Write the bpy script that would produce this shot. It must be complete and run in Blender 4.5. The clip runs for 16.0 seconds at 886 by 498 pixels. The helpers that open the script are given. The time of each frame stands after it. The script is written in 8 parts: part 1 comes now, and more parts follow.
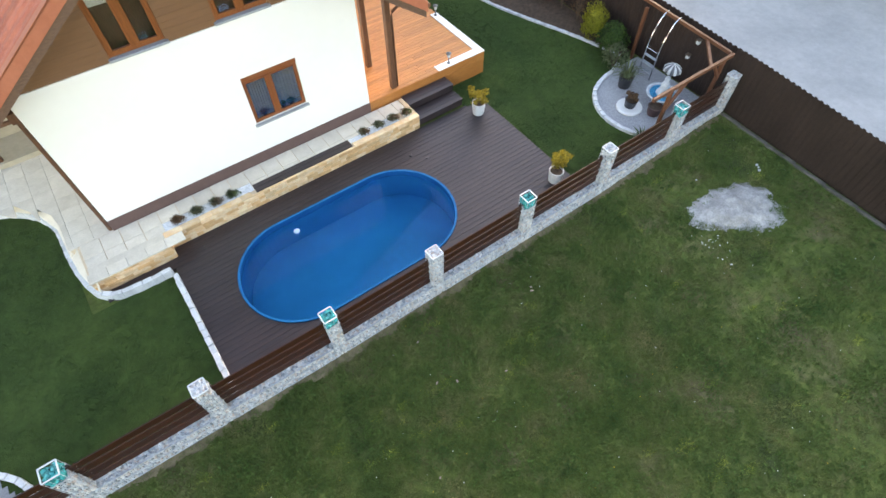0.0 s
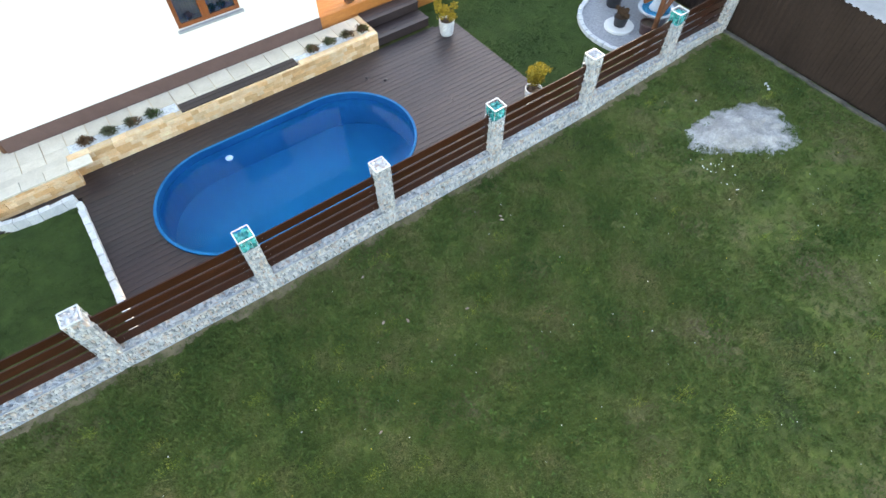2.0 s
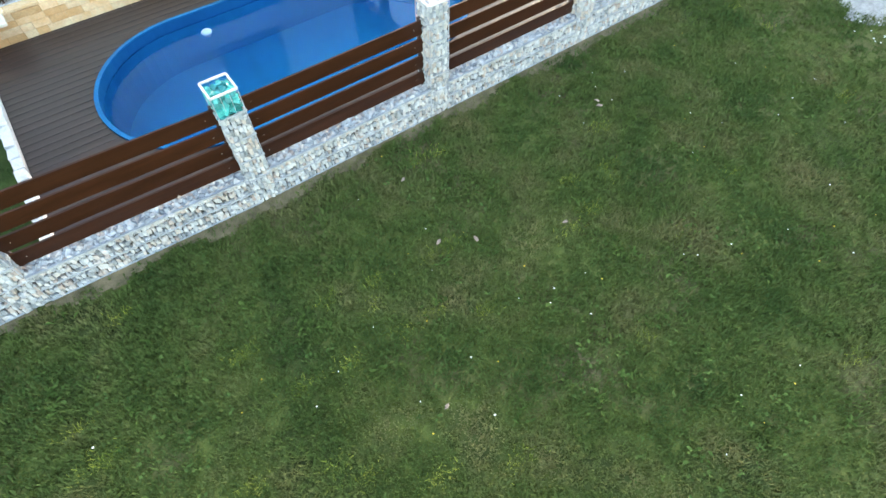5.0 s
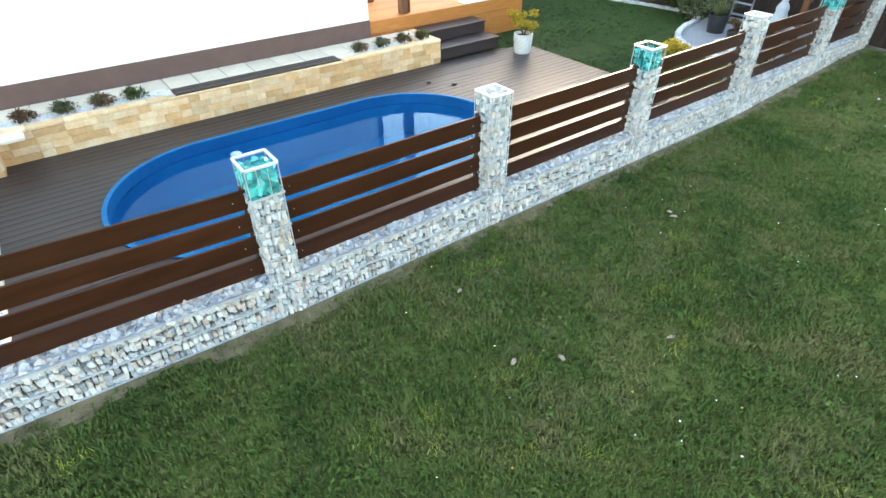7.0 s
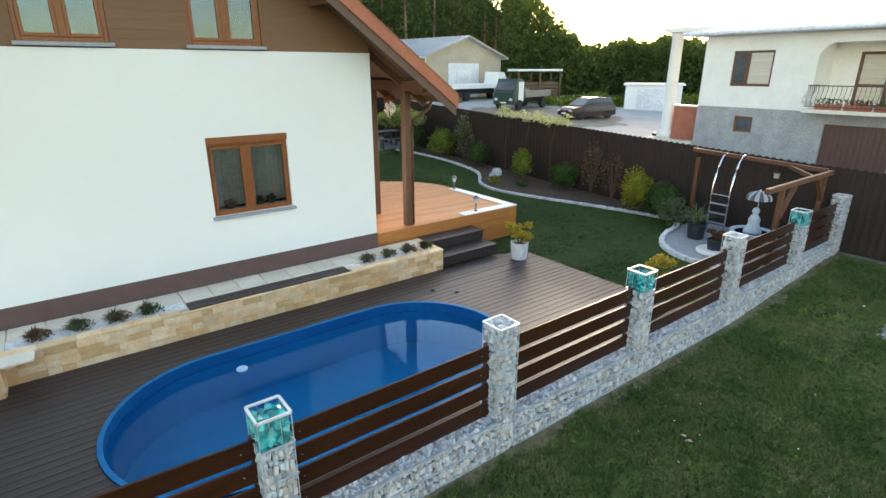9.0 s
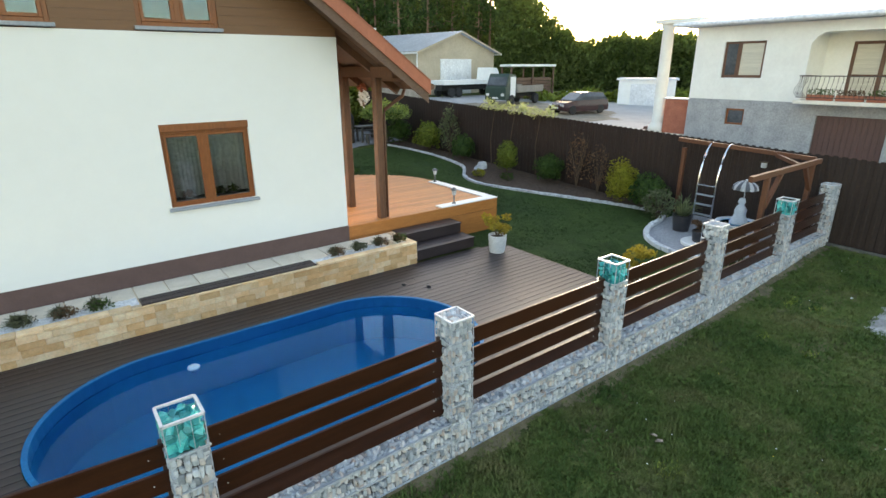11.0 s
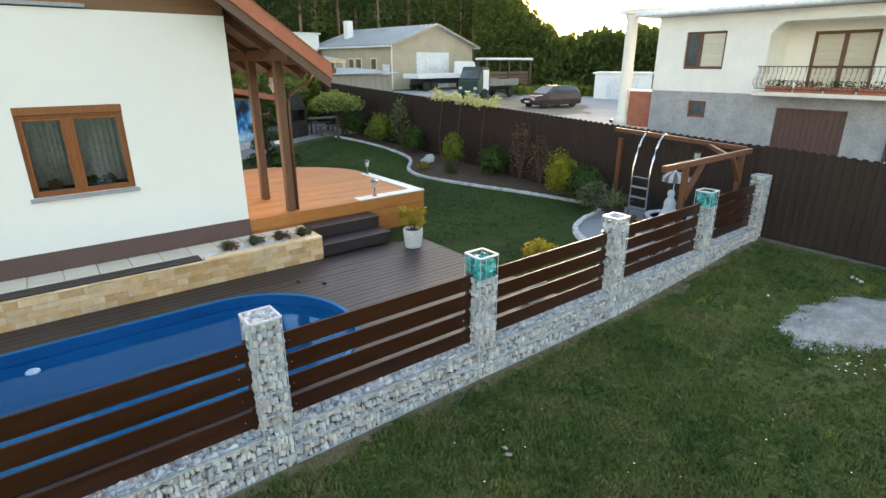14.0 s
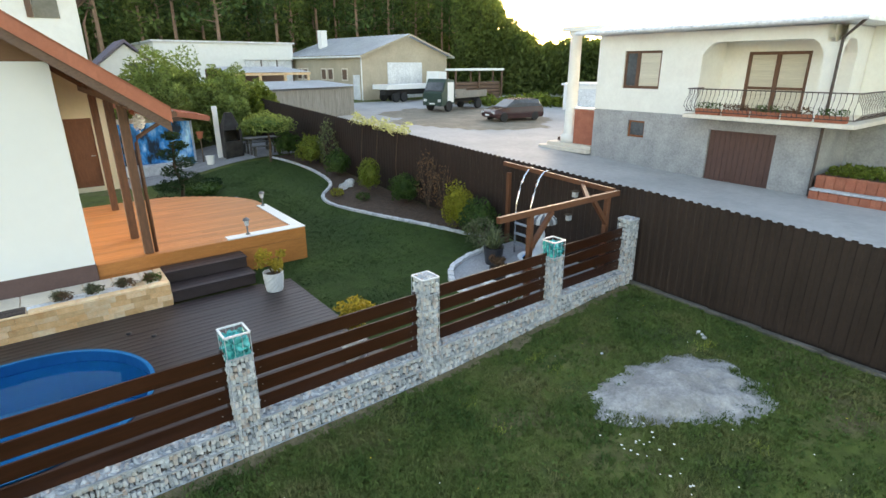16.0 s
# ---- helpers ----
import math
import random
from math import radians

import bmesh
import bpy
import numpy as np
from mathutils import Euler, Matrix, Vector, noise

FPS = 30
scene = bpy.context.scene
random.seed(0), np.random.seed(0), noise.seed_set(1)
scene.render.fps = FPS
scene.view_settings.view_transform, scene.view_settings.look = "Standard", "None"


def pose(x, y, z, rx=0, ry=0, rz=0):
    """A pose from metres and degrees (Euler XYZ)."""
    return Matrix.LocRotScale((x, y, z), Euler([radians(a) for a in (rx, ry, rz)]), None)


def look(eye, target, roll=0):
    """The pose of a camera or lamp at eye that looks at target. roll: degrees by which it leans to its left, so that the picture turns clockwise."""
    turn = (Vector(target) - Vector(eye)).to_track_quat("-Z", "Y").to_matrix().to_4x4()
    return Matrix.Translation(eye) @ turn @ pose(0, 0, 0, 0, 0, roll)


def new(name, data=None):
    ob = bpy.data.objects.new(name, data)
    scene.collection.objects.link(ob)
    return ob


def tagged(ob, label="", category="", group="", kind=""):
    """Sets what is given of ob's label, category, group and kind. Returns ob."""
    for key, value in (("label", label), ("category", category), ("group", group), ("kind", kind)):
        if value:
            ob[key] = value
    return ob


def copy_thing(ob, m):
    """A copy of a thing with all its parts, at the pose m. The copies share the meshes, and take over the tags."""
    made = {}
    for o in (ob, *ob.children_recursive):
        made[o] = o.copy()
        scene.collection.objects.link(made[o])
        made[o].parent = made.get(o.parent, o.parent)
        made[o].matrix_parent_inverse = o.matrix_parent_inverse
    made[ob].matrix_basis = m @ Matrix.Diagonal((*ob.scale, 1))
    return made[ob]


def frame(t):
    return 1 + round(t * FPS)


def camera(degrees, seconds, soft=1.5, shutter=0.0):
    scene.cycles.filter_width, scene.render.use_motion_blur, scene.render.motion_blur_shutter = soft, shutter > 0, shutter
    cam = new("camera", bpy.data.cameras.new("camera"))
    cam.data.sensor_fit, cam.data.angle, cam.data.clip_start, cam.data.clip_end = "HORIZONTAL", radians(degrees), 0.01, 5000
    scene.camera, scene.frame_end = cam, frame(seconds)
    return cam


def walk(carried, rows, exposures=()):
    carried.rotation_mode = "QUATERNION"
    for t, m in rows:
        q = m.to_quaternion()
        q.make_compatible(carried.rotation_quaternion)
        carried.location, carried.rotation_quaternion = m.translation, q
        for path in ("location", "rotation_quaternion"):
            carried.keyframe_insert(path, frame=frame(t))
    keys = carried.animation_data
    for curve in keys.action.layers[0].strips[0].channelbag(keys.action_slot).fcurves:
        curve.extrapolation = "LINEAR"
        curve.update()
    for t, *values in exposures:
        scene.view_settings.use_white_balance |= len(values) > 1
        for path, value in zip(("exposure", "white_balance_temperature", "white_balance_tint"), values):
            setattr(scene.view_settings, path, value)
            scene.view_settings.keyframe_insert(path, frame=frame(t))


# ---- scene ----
cam = camera(80.0, 16.0)
PATH = [
    (0, (-0.888, -5.872, 11.755), (-0.227, -4.941, 10.113), -0.4),
    (0.5, (-0.689, -6.1, 11.203), (-0.033, -5.168, 9.559), -0.8),
    (1, (-0.44, -6.315, 10.502), (0.215, -5.388, 8.855), -0.7),
    (1.5, (-0.247, -6.434, 9.776), (0.406, -5.511, 8.127), -0.8),
    (2, (-0.169, -6.553, 9.094), (0.489, -5.63, 7.445), -0.6),
    (2.5, (-0.1, -6.562, 8.478), (0.555, -5.643, 6.826), -0.6),
    (3, (-0.159, -6.434, 7.896), (0.498, -5.515, 6.245), -0.6),
    (3.5, (-0.244, -6.166, 7.333), (0.408, -5.261, 5.673), -0.5),
    (4, (-0.412, -5.891, 6.671), (0.246, -4.986, 5.014), -0.3),
    (4.2, (-0.443, -5.729, 6.451), (0.204, -4.837, 4.782), -0.2),
    (6.3, (-0.878, -4.66, 4.036), (-0.207, -3.735, 2.394), -0.5),
    (6.5, (-0.916, -4.586, 3.958), (-0.168, -3.564, 2.41), -0.3),
    (7, (-0.993, -4.477, 3.943), (-0.046, -3.199, 2.729), -0.0),
    (7.5, (-1.054, -4.401, 4.096), (0.021, -2.962, 3.218), -0.1),
    (8, (-1.056, -4.333, 4.265), (0.08, -2.821, 3.614), 0.0),
    (8.5, (-1.054, -4.269, 4.454), (0.085, -2.759, 3.805), 0.0),
    (9, (-0.99, -4.201, 4.575), (0.151, -2.691, 3.929), -0.0),
    (9.2, (-0.931, -4.187, 4.566), (0.205, -2.67, 3.925), -0.0),
    (11.5, (-0.156, -4.273, 4.2), (0.989, -2.769, 3.548), -0.3),
    (12, (0.048, -4.374, 4.084), (1.193, -2.87, 3.431), -0.3),
    (12.5, (0.405, -4.477, 3.959), (1.549, -2.972, 3.307), -0.2),
    (13, (0.575, -4.579, 3.931), (1.718, -3.074, 3.278), -0.3),
    (13.5, (0.824, -4.699, 3.961), (1.971, -3.199, 3.302), -0.3),
    (14, (1.513, -4.868, 4.04), (2.669, -3.375, 3.378), -0.1),
    (14.5, (2.462, -5.123, 4.108), (3.617, -3.626, 3.456), -0.1),
    (15, (3.145, -5.442, 4.277), (4.301, -3.948, 3.618), -0.3),
    (15.5, (3.823, -5.858, 4.526), (4.972, -4.359, 3.868), -0.1),
    (16, (4.34, -6.267, 4.785), (5.486, -4.764, 4.129), -0.2),
]
walk(cam, [(t, look(eye, target, roll)) for t, eye, target, roll in PATH], exposures=[(0, 2.64, 7350, 20), (1.5, 2.78, 7300, 18), (3.5, 2.98, 7150, 15), (6.5, 3.1, 7300, 11), (7.3, 2.9, 7150, 12), (8.2, 2.26, 7050, 13), (9.2, 2.12, 7050, 13), (12.5, 2.1, 7350, 14), (16, 2.26, 7350, 15)])
# ---- light ----
SUN_AZ, SUN_EL = 33.0, 11.0          # degrees from +x towards +y, and above the horizon
world = bpy.data.worlds.new("sky")
scene.world = world
world.use_nodes = True
wt = world.node_tree
sky = wt.nodes.new("ShaderNodeTexSky")
sky.sky_type = "NISHITA"
sky.sun_disc = False
sky.sun_elevation = radians(SUN_EL)
sky.sun_rotation = radians(90 - SUN_AZ)
sky.air_density, sky.dust_density, sky.ozone_density = 1.0, 0.8, 0.2
wt.links.new(sky.outputs[0], wt.nodes["Background"].inputs[0])
wt.nodes["Background"].inputs[1].default_value = 0.15

sun = bpy.data.lights.new("sun", "SUN")
sun.energy, sun.angle, sun.color = 0.8, radians(12), (1.0, 0.91, 0.78)
sun_ob = new("sun", sun)
_d = Vector((math.cos(radians(SUN_AZ)) * math.cos(radians(SUN_EL)), math.sin(radians(SUN_AZ)) * math.cos(radians(SUN_EL)), math.sin(radians(SUN_EL))))
sun_ob.matrix_world = look(_d * 80, (0, 0, 0))
# ---- materials ----
def _node(nt, kind, **kw):
    n = nt.nodes.new(kind)
    for k, v in kw.items():
        n.inputs[k].default_value = v
    return n


def mat(name, a, b, rough=0.7, scale=3.0, stretch=(1, 1, 1), bump=0.2, bscale=40.0, metal=0.0, rnd=0.0, island=0.0,
        third=None, spec=0.5, fine=0.25, transmission=0.0, rough_var=0.1):
    """Two colours mixed by coarse noise in world space, fine mottling, a bump, and a shift for each object or island."""
    m = bpy.data.materials.new(name)
    m.use_nodes = True
    nt = m.node_tree
    p = nt.nodes["Principled BSDF"]
    geo = nt.nodes.new("ShaderNodeNewGeometry")
    mp = nt.nodes.new("ShaderNodeMapping")
    mp.inputs["Scale"].default_value = stretch
    nt.links.new(geo.outputs["Position"], mp.inputs["Vector"])
    vec = mp.outputs["Vector"]
    info = nt.nodes.new("ShaderNodeObjectInfo")
    if rnd:
        off = nt.nodes.new("ShaderNodeVectorMath")
        off.operation = "MULTIPLY_ADD"
        cmb = nt.nodes.new("ShaderNodeCombineXYZ")
        for i in range(3):
            nt.links.new(info.outputs["Random"], cmb.inputs[i])
        nt.links.new(cmb.outputs[0], off.inputs[0])
        off.inputs[1].default_value = (37, 53, 71)
        nt.links.new(vec, off.inputs[2])
        vec = off.outputs[0]
    n1 = _node(nt, "ShaderNodeTexNoise", Scale=scale, Detail=5.0, Roughness=0.6)
    n2 = _node(nt, "ShaderNodeTexNoise", Scale=scale * 9.3, Detail=4.0, Roughness=0.65)
    nb = _node(nt, "ShaderNodeTexNoise", Scale=bscale, Detail=4.0, Roughness=0.6)
    for n in (n1, n2, nb):
        nt.links.new(vec, n.inputs["Vector"])
    ramp = nt.nodes.new("ShaderNodeValToRGB")
    e = ramp.color_ramp.elements
    e[0].position, e[0].color = 0.32, (*a, 1)
    e[1].position, e[1].color = 0.68, (*b, 1)
    if third:
        x = e.new(0.5)
        x.color = (*third, 1)
    nt.links.new(n1.outputs["Fac"], ramp.inputs["Fac"])
    mr = _node(nt, "ShaderNodeMapRange")
    mr.inputs["From Min"].default_value, mr.inputs["From Max"].default_value = 0.25, 0.75
    mr.inputs["To Min"].default_value, mr.inputs["To Max"].default_value = 1 - fine, 1 + fine
    nt.links.new(n2.outputs["Fac"], mr.inputs["Value"])
    val = mr.outputs[0]
    for amount, source in ((rnd, info.outputs["Random"]), (island, geo.outputs["Random Per Island"])):
        if amount:
            r2 = _node(nt, "ShaderNodeMapRange")
            r2.inputs["To Min"].default_value, r2.inputs["To Max"].default_value = 1 - amount, 1 + amount
            nt.links.new(source, r2.inputs["Value"])
            mu = nt.nodes.new("ShaderNodeMath")
            mu.operation = "MULTIPLY"
            nt.links.new(val, mu.inputs[0])
            nt.links.new(r2.outputs[0], mu.inputs[1])
            val = mu.outputs[0]
    sc = nt.nodes.new("ShaderNodeVectorMath")
    sc.operation = "SCALE"
    nt.links.new(ramp.outputs[0], sc.inputs[0])
    nt.links.new(val, sc.inputs["Scale"])
    nt.links.new(sc.outputs[0], p.inputs["Base Color"])
    rr = _node(nt, "ShaderNodeMapRange")
    rr.inputs["To Min"].default_value, rr.inputs["To Max"].default_value = max(0.02, rough - rough_var), min(1, rough + rough_var)
    nt.links.new(n1.outputs["Fac"], rr.inputs["Value"])
    nt.links.new(rr.outputs[0], p.inputs["Roughness"])
    p.inputs["Metallic"].default_value = metal
    p.inputs["Specular IOR Level"].default_value = spec
    p.inputs["Transmission Weight"].default_value = transmission
    if bump:
        bn = _node(nt, "ShaderNodeBump", Strength=bump, Distance=0.02)
        nt.links.new(nb.outputs["Fac"], bn.inputs["Height"])
        nt.links.new(bn.outputs[0], p.inputs["Normal"])
    return m


def leafy(m, share=0.45, warm=(1.25, 1.2, 0.7)):
    """Thin leaves: part of the light passes through them."""
    nt = m.node_tree
    p = nt.nodes["Principled BSDF"]
    tr, mix, tint = nt.nodes.new("ShaderNodeBsdfTranslucent"), nt.nodes.new("ShaderNodeMixShader"), nt.nodes.new("ShaderNodeVectorMath")
    tint.operation = "MULTIPLY"
    tint.inputs[1].default_value = warm
    nt.links.new(p.inputs["Base Color"].links[0].from_socket, tint.inputs[0])
    nt.links.new(tint.outputs[0], tr.inputs["Color"])
    mix.inputs[0].default_value = share
    nt.links.new(p.outputs[0], mix.inputs[1])
    nt.links.new(tr.outputs[0], mix.inputs[2])
    nt.links.new(mix.outputs[0], nt.nodes["Material Output"].inputs["Surface"])
    return m


def glass(name, colour, rough=0.02, ior=1.45, bump=0.0, bscale=4.0):
    m = bpy.data.materials.new(name)
    m.use_nodes = True
    nt = m.node_tree
    p = nt.nodes["Principled BSDF"]
    p.inputs["Base Color"].default_value = (*colour, 1)
    p.inputs["Roughness"].default_value = rough
    p.inputs["IOR"].default_value = ior
    p.inputs["Transmission Weight"].default_value = 1.0
    if bump:
        geo = nt.nodes.new("ShaderNodeNewGeometry")
        nb = _node(nt, "ShaderNodeTexNoise", Scale=bscale, Detail=2.0)
        nt.links.new(geo.outputs["Position"], nb.inputs["Vector"])
        bn = _node(nt, "ShaderNodeBump", Strength=bump, Distance=0.02)
        nt.links.new(nb.outputs["Fac"], bn.inputs["Height"])
        nt.links.new(bn.outputs[0], p.inputs["Normal"])
    return m


M_RENDER = mat("white_render", (0.82, 0.82, 0.79), (0.85, 0.85, 0.82), 0.85, 0.4, bump=0.06, bscale=120, fine=0.012)
M_PLINTH = mat("brown_plinth", (0.115, 0.068, 0.06), (0.145, 0.088, 0.078), 0.8, 3, bump=0.2, bscale=150, fine=0.08)
M_CREAM = mat("cream_render", (0.70, 0.63, 0.47), (0.76, 0.69, 0.53), 0.85, 1, bump=0.12, bscale=120, fine=0.04)
M_CLAD = mat("brown_cladding", (0.180, 0.088, 0.042), (0.205, 0.104, 0.051), 0.55, 2.2, (1, 6, 12), 0.05, 30, rnd=0.04, fine=0.07)
M_FRAMEWOOD = mat("golden_oak", (0.20, 0.064, 0.02), (0.28, 0.092, 0.028), 0.35, 5, (6, 6, 1), 0.06, 60)
M_DARKWOOD = mat("dark_beam", (0.10, 0.045, 0.025), (0.16, 0.075, 0.04), 0.5, 4, (5, 5, 1), 0.15, 40)
M_DOOR = mat("red_brown_door", (0.15, 0.052, 0.024), (0.21, 0.078, 0.036), 0.45, 4, (5, 5, 1), 0.1, 40)
M_BEIGE = mat("beige_render", (0.42, 0.36, 0.27), (0.52, 0.45, 0.34), 0.9, 0.7, bump=0.2, fine=0.08)
M_SILL = mat("grey_sill", (0.28, 0.31, 0.35), (0.34, 0.37, 0.41), 0.4, 4, bump=0.05)
M_TILE = mat("clay_tile", (0.34, 0.085, 0.045), (0.45, 0.13, 0.065), 0.6, 3, bump=0.25, bscale=70, rnd=0.16, island=0.1)
M_TRIM = mat("clay_verge", (0.40, 0.125, 0.065), (0.46, 0.155, 0.085), 0.6, 2, bump=0.06, rnd=0.03, fine=0.08)
M_BARGE = mat("barge_board", (0.11, 0.06, 0.04), (0.17, 0.10, 0.065), 0.6, 4, (3, 8, 8), 0.15, 40)
M_TERRACE = mat("orange_decking", (0.46, 0.17, 0.05), (0.60, 0.26, 0.085), 0.55, 2.5, (1.2, 14, 6), 0.1, 50, rnd=0.14, third=(0.54, 0.215, 0.065))
M_FASCIA = mat("orange_fascia", (0.42, 0.15, 0.035), (0.52, 0.20, 0.05), 0.5, 2.5, (1.2, 8, 8), 0.1, 50)
M_WHITE = mat("white_paint", (0.82, 0.82, 0.80), (0.88, 0.88, 0.86), 0.45, 3, bump=0.04, fine=0.03)
M_DECK = mat("brown_decking", (0.029, 0.0185, 0.0175), (0.049, 0.031, 0.029), 0.45, 1.3, (1, 10, 4), 0.03, 45, rnd=0.08, rough_var=0.02, spec=0.62)
M_DECK.node_tree.nodes["Principled BSDF"].inputs["Specular Tint"].default_value = (0.75, 0.86, 1.0, 1)
M_STEP = mat("brown_step", (0.034, 0.023, 0.023), (0.056, 0.039, 0.038), 0.45, 1.3, (1, 10, 4), 0.25, 45)
M_LINER = mat("blue_liner", (0.0, 0.28, 0.52), (0.0, 0.33, 0.60), 0.5, 0.8, bump=0.03, fine=0.06, spec=0.08)
M_LINERBAND = mat("dark_blue_liner", (0.0, 0.085, 0.26), (0.0, 0.11, 0.31), 0.5, 0.8, bump=0.03, fine=0.06, spec=0.1)
M_RIM = mat("blue_rim", (0.0, 0.13, 0.34), (0.0, 0.17, 0.42), 0.5, 3, bump=0.05, spec=0.15)
def water_mat():
    """Clear water: a rippled mirror at the angle's share, and the blue pool seen through it."""
    m = bpy.data.materials.new("pool_water")
    m.use_nodes = True
    nt = m.node_tree
    nt.nodes.remove(nt.nodes["Principled BSDF"])
    geo = nt.nodes.new("ShaderNodeNewGeometry")
    n1, n2 = _node(nt, "ShaderNodeTexNoise", Scale=1.6, Detail=2.0), _node(nt, "ShaderNodeTexNoise", Scale=9.0, Detail=2.0)
    add = nt.nodes.new("ShaderNodeMath")
    add.operation = "MULTIPLY_ADD"
    add.inputs[1].default_value = 0.12
    for n in (n1, n2):
        nt.links.new(geo.outputs["Position"], n.inputs["Vector"])
    nt.links.new(n2.outputs["Fac"], add.inputs[0])
    nt.links.new(n1.outputs["Fac"], add.inputs[2])
    bump = _node(nt, "ShaderNodeBump", Strength=0.12, Distance=0.02)
    nt.links.new(add.outputs[0], bump.inputs["Height"])
    below = _node(nt, "ShaderNodeBsdfRefraction", Roughness=0.0, IOR=1.2)
    below.inputs["Color"].default_value = (0.55, 0.90, 1.0, 1)
    gloss = _node(nt, "ShaderNodeBsdfGlossy", Roughness=0.015)
    gloss.inputs["Color"].default_value = (0.42, 0.78, 1.0, 1)
    fres = _node(nt, "ShaderNodeFresnel", IOR=1.33)
    mix = nt.nodes.new("ShaderNodeMixShader")
    for n in (below, gloss, fres):
        nt.links.new(bump.outputs[0], n.inputs["Normal"])
    nt.links.new(fres.outputs[0], mix.inputs[0])
    nt.links.new(below.outputs[0], mix.inputs[1])
    nt.links.new(gloss.outputs[0], mix.inputs[2])
    nt.links.new(mix.outputs[0], nt.nodes["Material Output"].inputs["Surface"])
    return m


M_WATER = water_mat()
M_GLASS = glass("window_glass", (0.85, 0.9, 0.92), 0.0, 1.8)
M_GLASS.node_tree.nodes["Principled BSDF"].inputs["Specular Tint"].default_value = (0.5, 0.75, 1.0, 1)
M_SANDSTONE = mat("sandstone", (0.78, 0.50, 0.25), (0.90, 0.72, 0.48), 0.85, 4, bump=0.5, bscale=60, rnd=0.13, third=(0.82, 0.58, 0.35), fine=0.15)
M_SANDORANGE = mat("orange_sandstone", (0.66, 0.36, 0.15), (0.80, 0.53, 0.28), 0.85, 4, bump=0.5, bscale=60, rnd=0.13, fine=0.15)
M_MORTAR = mat("mortar", (0.66, 0.52, 0.36), (0.76, 0.62, 0.45), 0.9, 6, bump=0.3)
M_PAVER = mat("cream_paver", (0.67, 0.60, 0.50), (0.78, 0.71, 0.61), 0.75, 2.5, bump=0.12, bscale=90, rnd=0.07, fine=0.08)
M_GRAVEL = mat("white_gravel", (0.62, 0.64, 0.68), (0.85, 0.86, 0.88), 0.8, 14, bump=0.8, bscale=60, island=0.15)
def rock_mat():
    """Quarry stones: each takes its own colour from blue-grey through white to tan."""
    m = mat("gabion_stone", (0.56, 0.565, 0.57), (0.85, 0.855, 0.865), 0.75, 9, bump=0.4, bscale=45, fine=0.12)
    nt = m.node_tree
    p = nt.nodes["Principled BSDF"]
    geo, info = nt.nodes.new("ShaderNodeNewGeometry"), nt.nodes.new("ShaderNodeObjectInfo")
    add = nt.nodes.new("ShaderNodeMath")
    nt.links.new(geo.outputs["Random Per Island"], add.inputs[0])
    nt.links.new(info.outputs["Random"], add.inputs[1])
    wrap = nt.nodes.new("ShaderNodeMath")
    wrap.operation = "FRACT"
    nt.links.new(add.outputs[0], wrap.inputs[0])
    ramp = nt.nodes.new("ShaderNodeValToRGB")
    e = ramp.color_ramp.elements
    e[0].position, e[0].color = 0.0, (0.34, 0.37, 0.41, 1)
    e[1].position, e[1].color = 1.0, (0.62, 0.51, 0.46, 1)
    for at, c in ((0.14, (0.50, 0.55, 0.60)), (0.38, (0.68, 0.73, 0.78)), (0.62, (0.84, 0.86, 0.88)), (0.80, (0.80, 0.76, 0.74)), (0.92, (0.72, 0.64, 0.59))):
        e.new(at).color = (*c, 1)
    nt.links.new(wrap.outputs[0], ramp.inputs["Fac"])
    mul = nt.nodes.new("ShaderNodeVectorMath")
    mul.operation = "MULTIPLY"
    nt.links.new(p.inputs["Base Color"].links[0].from_socket, mul.inputs[0])
    nt.links.new(ramp.outputs[0], mul.inputs[1])
    nt.links.new(mul.outputs[0], p.inputs["Base Color"])
    return m


M_ROCK = rock_mat()
# Gabion core: the shade in gaps between stones is put into its colour.
M_GAPSHADE = mat("gabion_gap_shade", (0.05, 0.05, 0.052), (0.15, 0.145, 0.145), 0.9, 18, bump=0.8, bscale=40)
M_WIRE = mat("galvanised_wire", (0.36, 0.40, 0.46), (0.50, 0.54, 0.60), 0.4, 8, bump=0.05, metal=0.2)
M_FRAME = mat("pale_steel", (0.58, 0.62, 0.66), (0.70, 0.74, 0.78), 0.4, 8, bump=0.05, metal=0.2)
M_TEAL = mat("teal_cullet", (0.01, 0.42, 0.44), (0.14, 0.78, 0.78), 0.06, 9, bump=0.3, bscale=30, rnd=0.45, transmission=0.45, rough_var=0.05)
M_BOARD = mat("fence_board", (0.026, 0.0082, 0.0034), (0.045, 0.0142, 0.0058), 0.38, 1.6, (1, 9, 9), 0.12, 40, rnd=0.12, spec=0.3)
M_KERB = mat("grey_cobble", (0.42, 0.44, 0.47), (0.62, 0.64, 0.66), 0.85, 7, bump=0.5, bscale=50, rnd=0.14)
M_KERBWHITE = mat("white_kerb", (0.62, 0.64, 0.66), (0.76, 0.77, 0.78), 0.85, 5, bump=0.4, bscale=50, rnd=0.06)
M_SAND = mat("sand", (0.25, 0.245, 0.24), (0.46, 0.455, 0.45), 0.95, 2.2, bump=1.0, bscale=22, third=(0.33, 0.325, 0.32))
M_SOIL = mat("bark_mulch", (0.05, 0.03, 0.02), (0.115, 0.075, 0.05), 0.95, 8, bump=0.9, bscale=40)
M_ROAD = mat("pale_concrete", (0.36, 0.36, 0.36), (0.46, 0.455, 0.45), 0.85, 0.5, bump=0.3, bscale=60, fine=0.1)
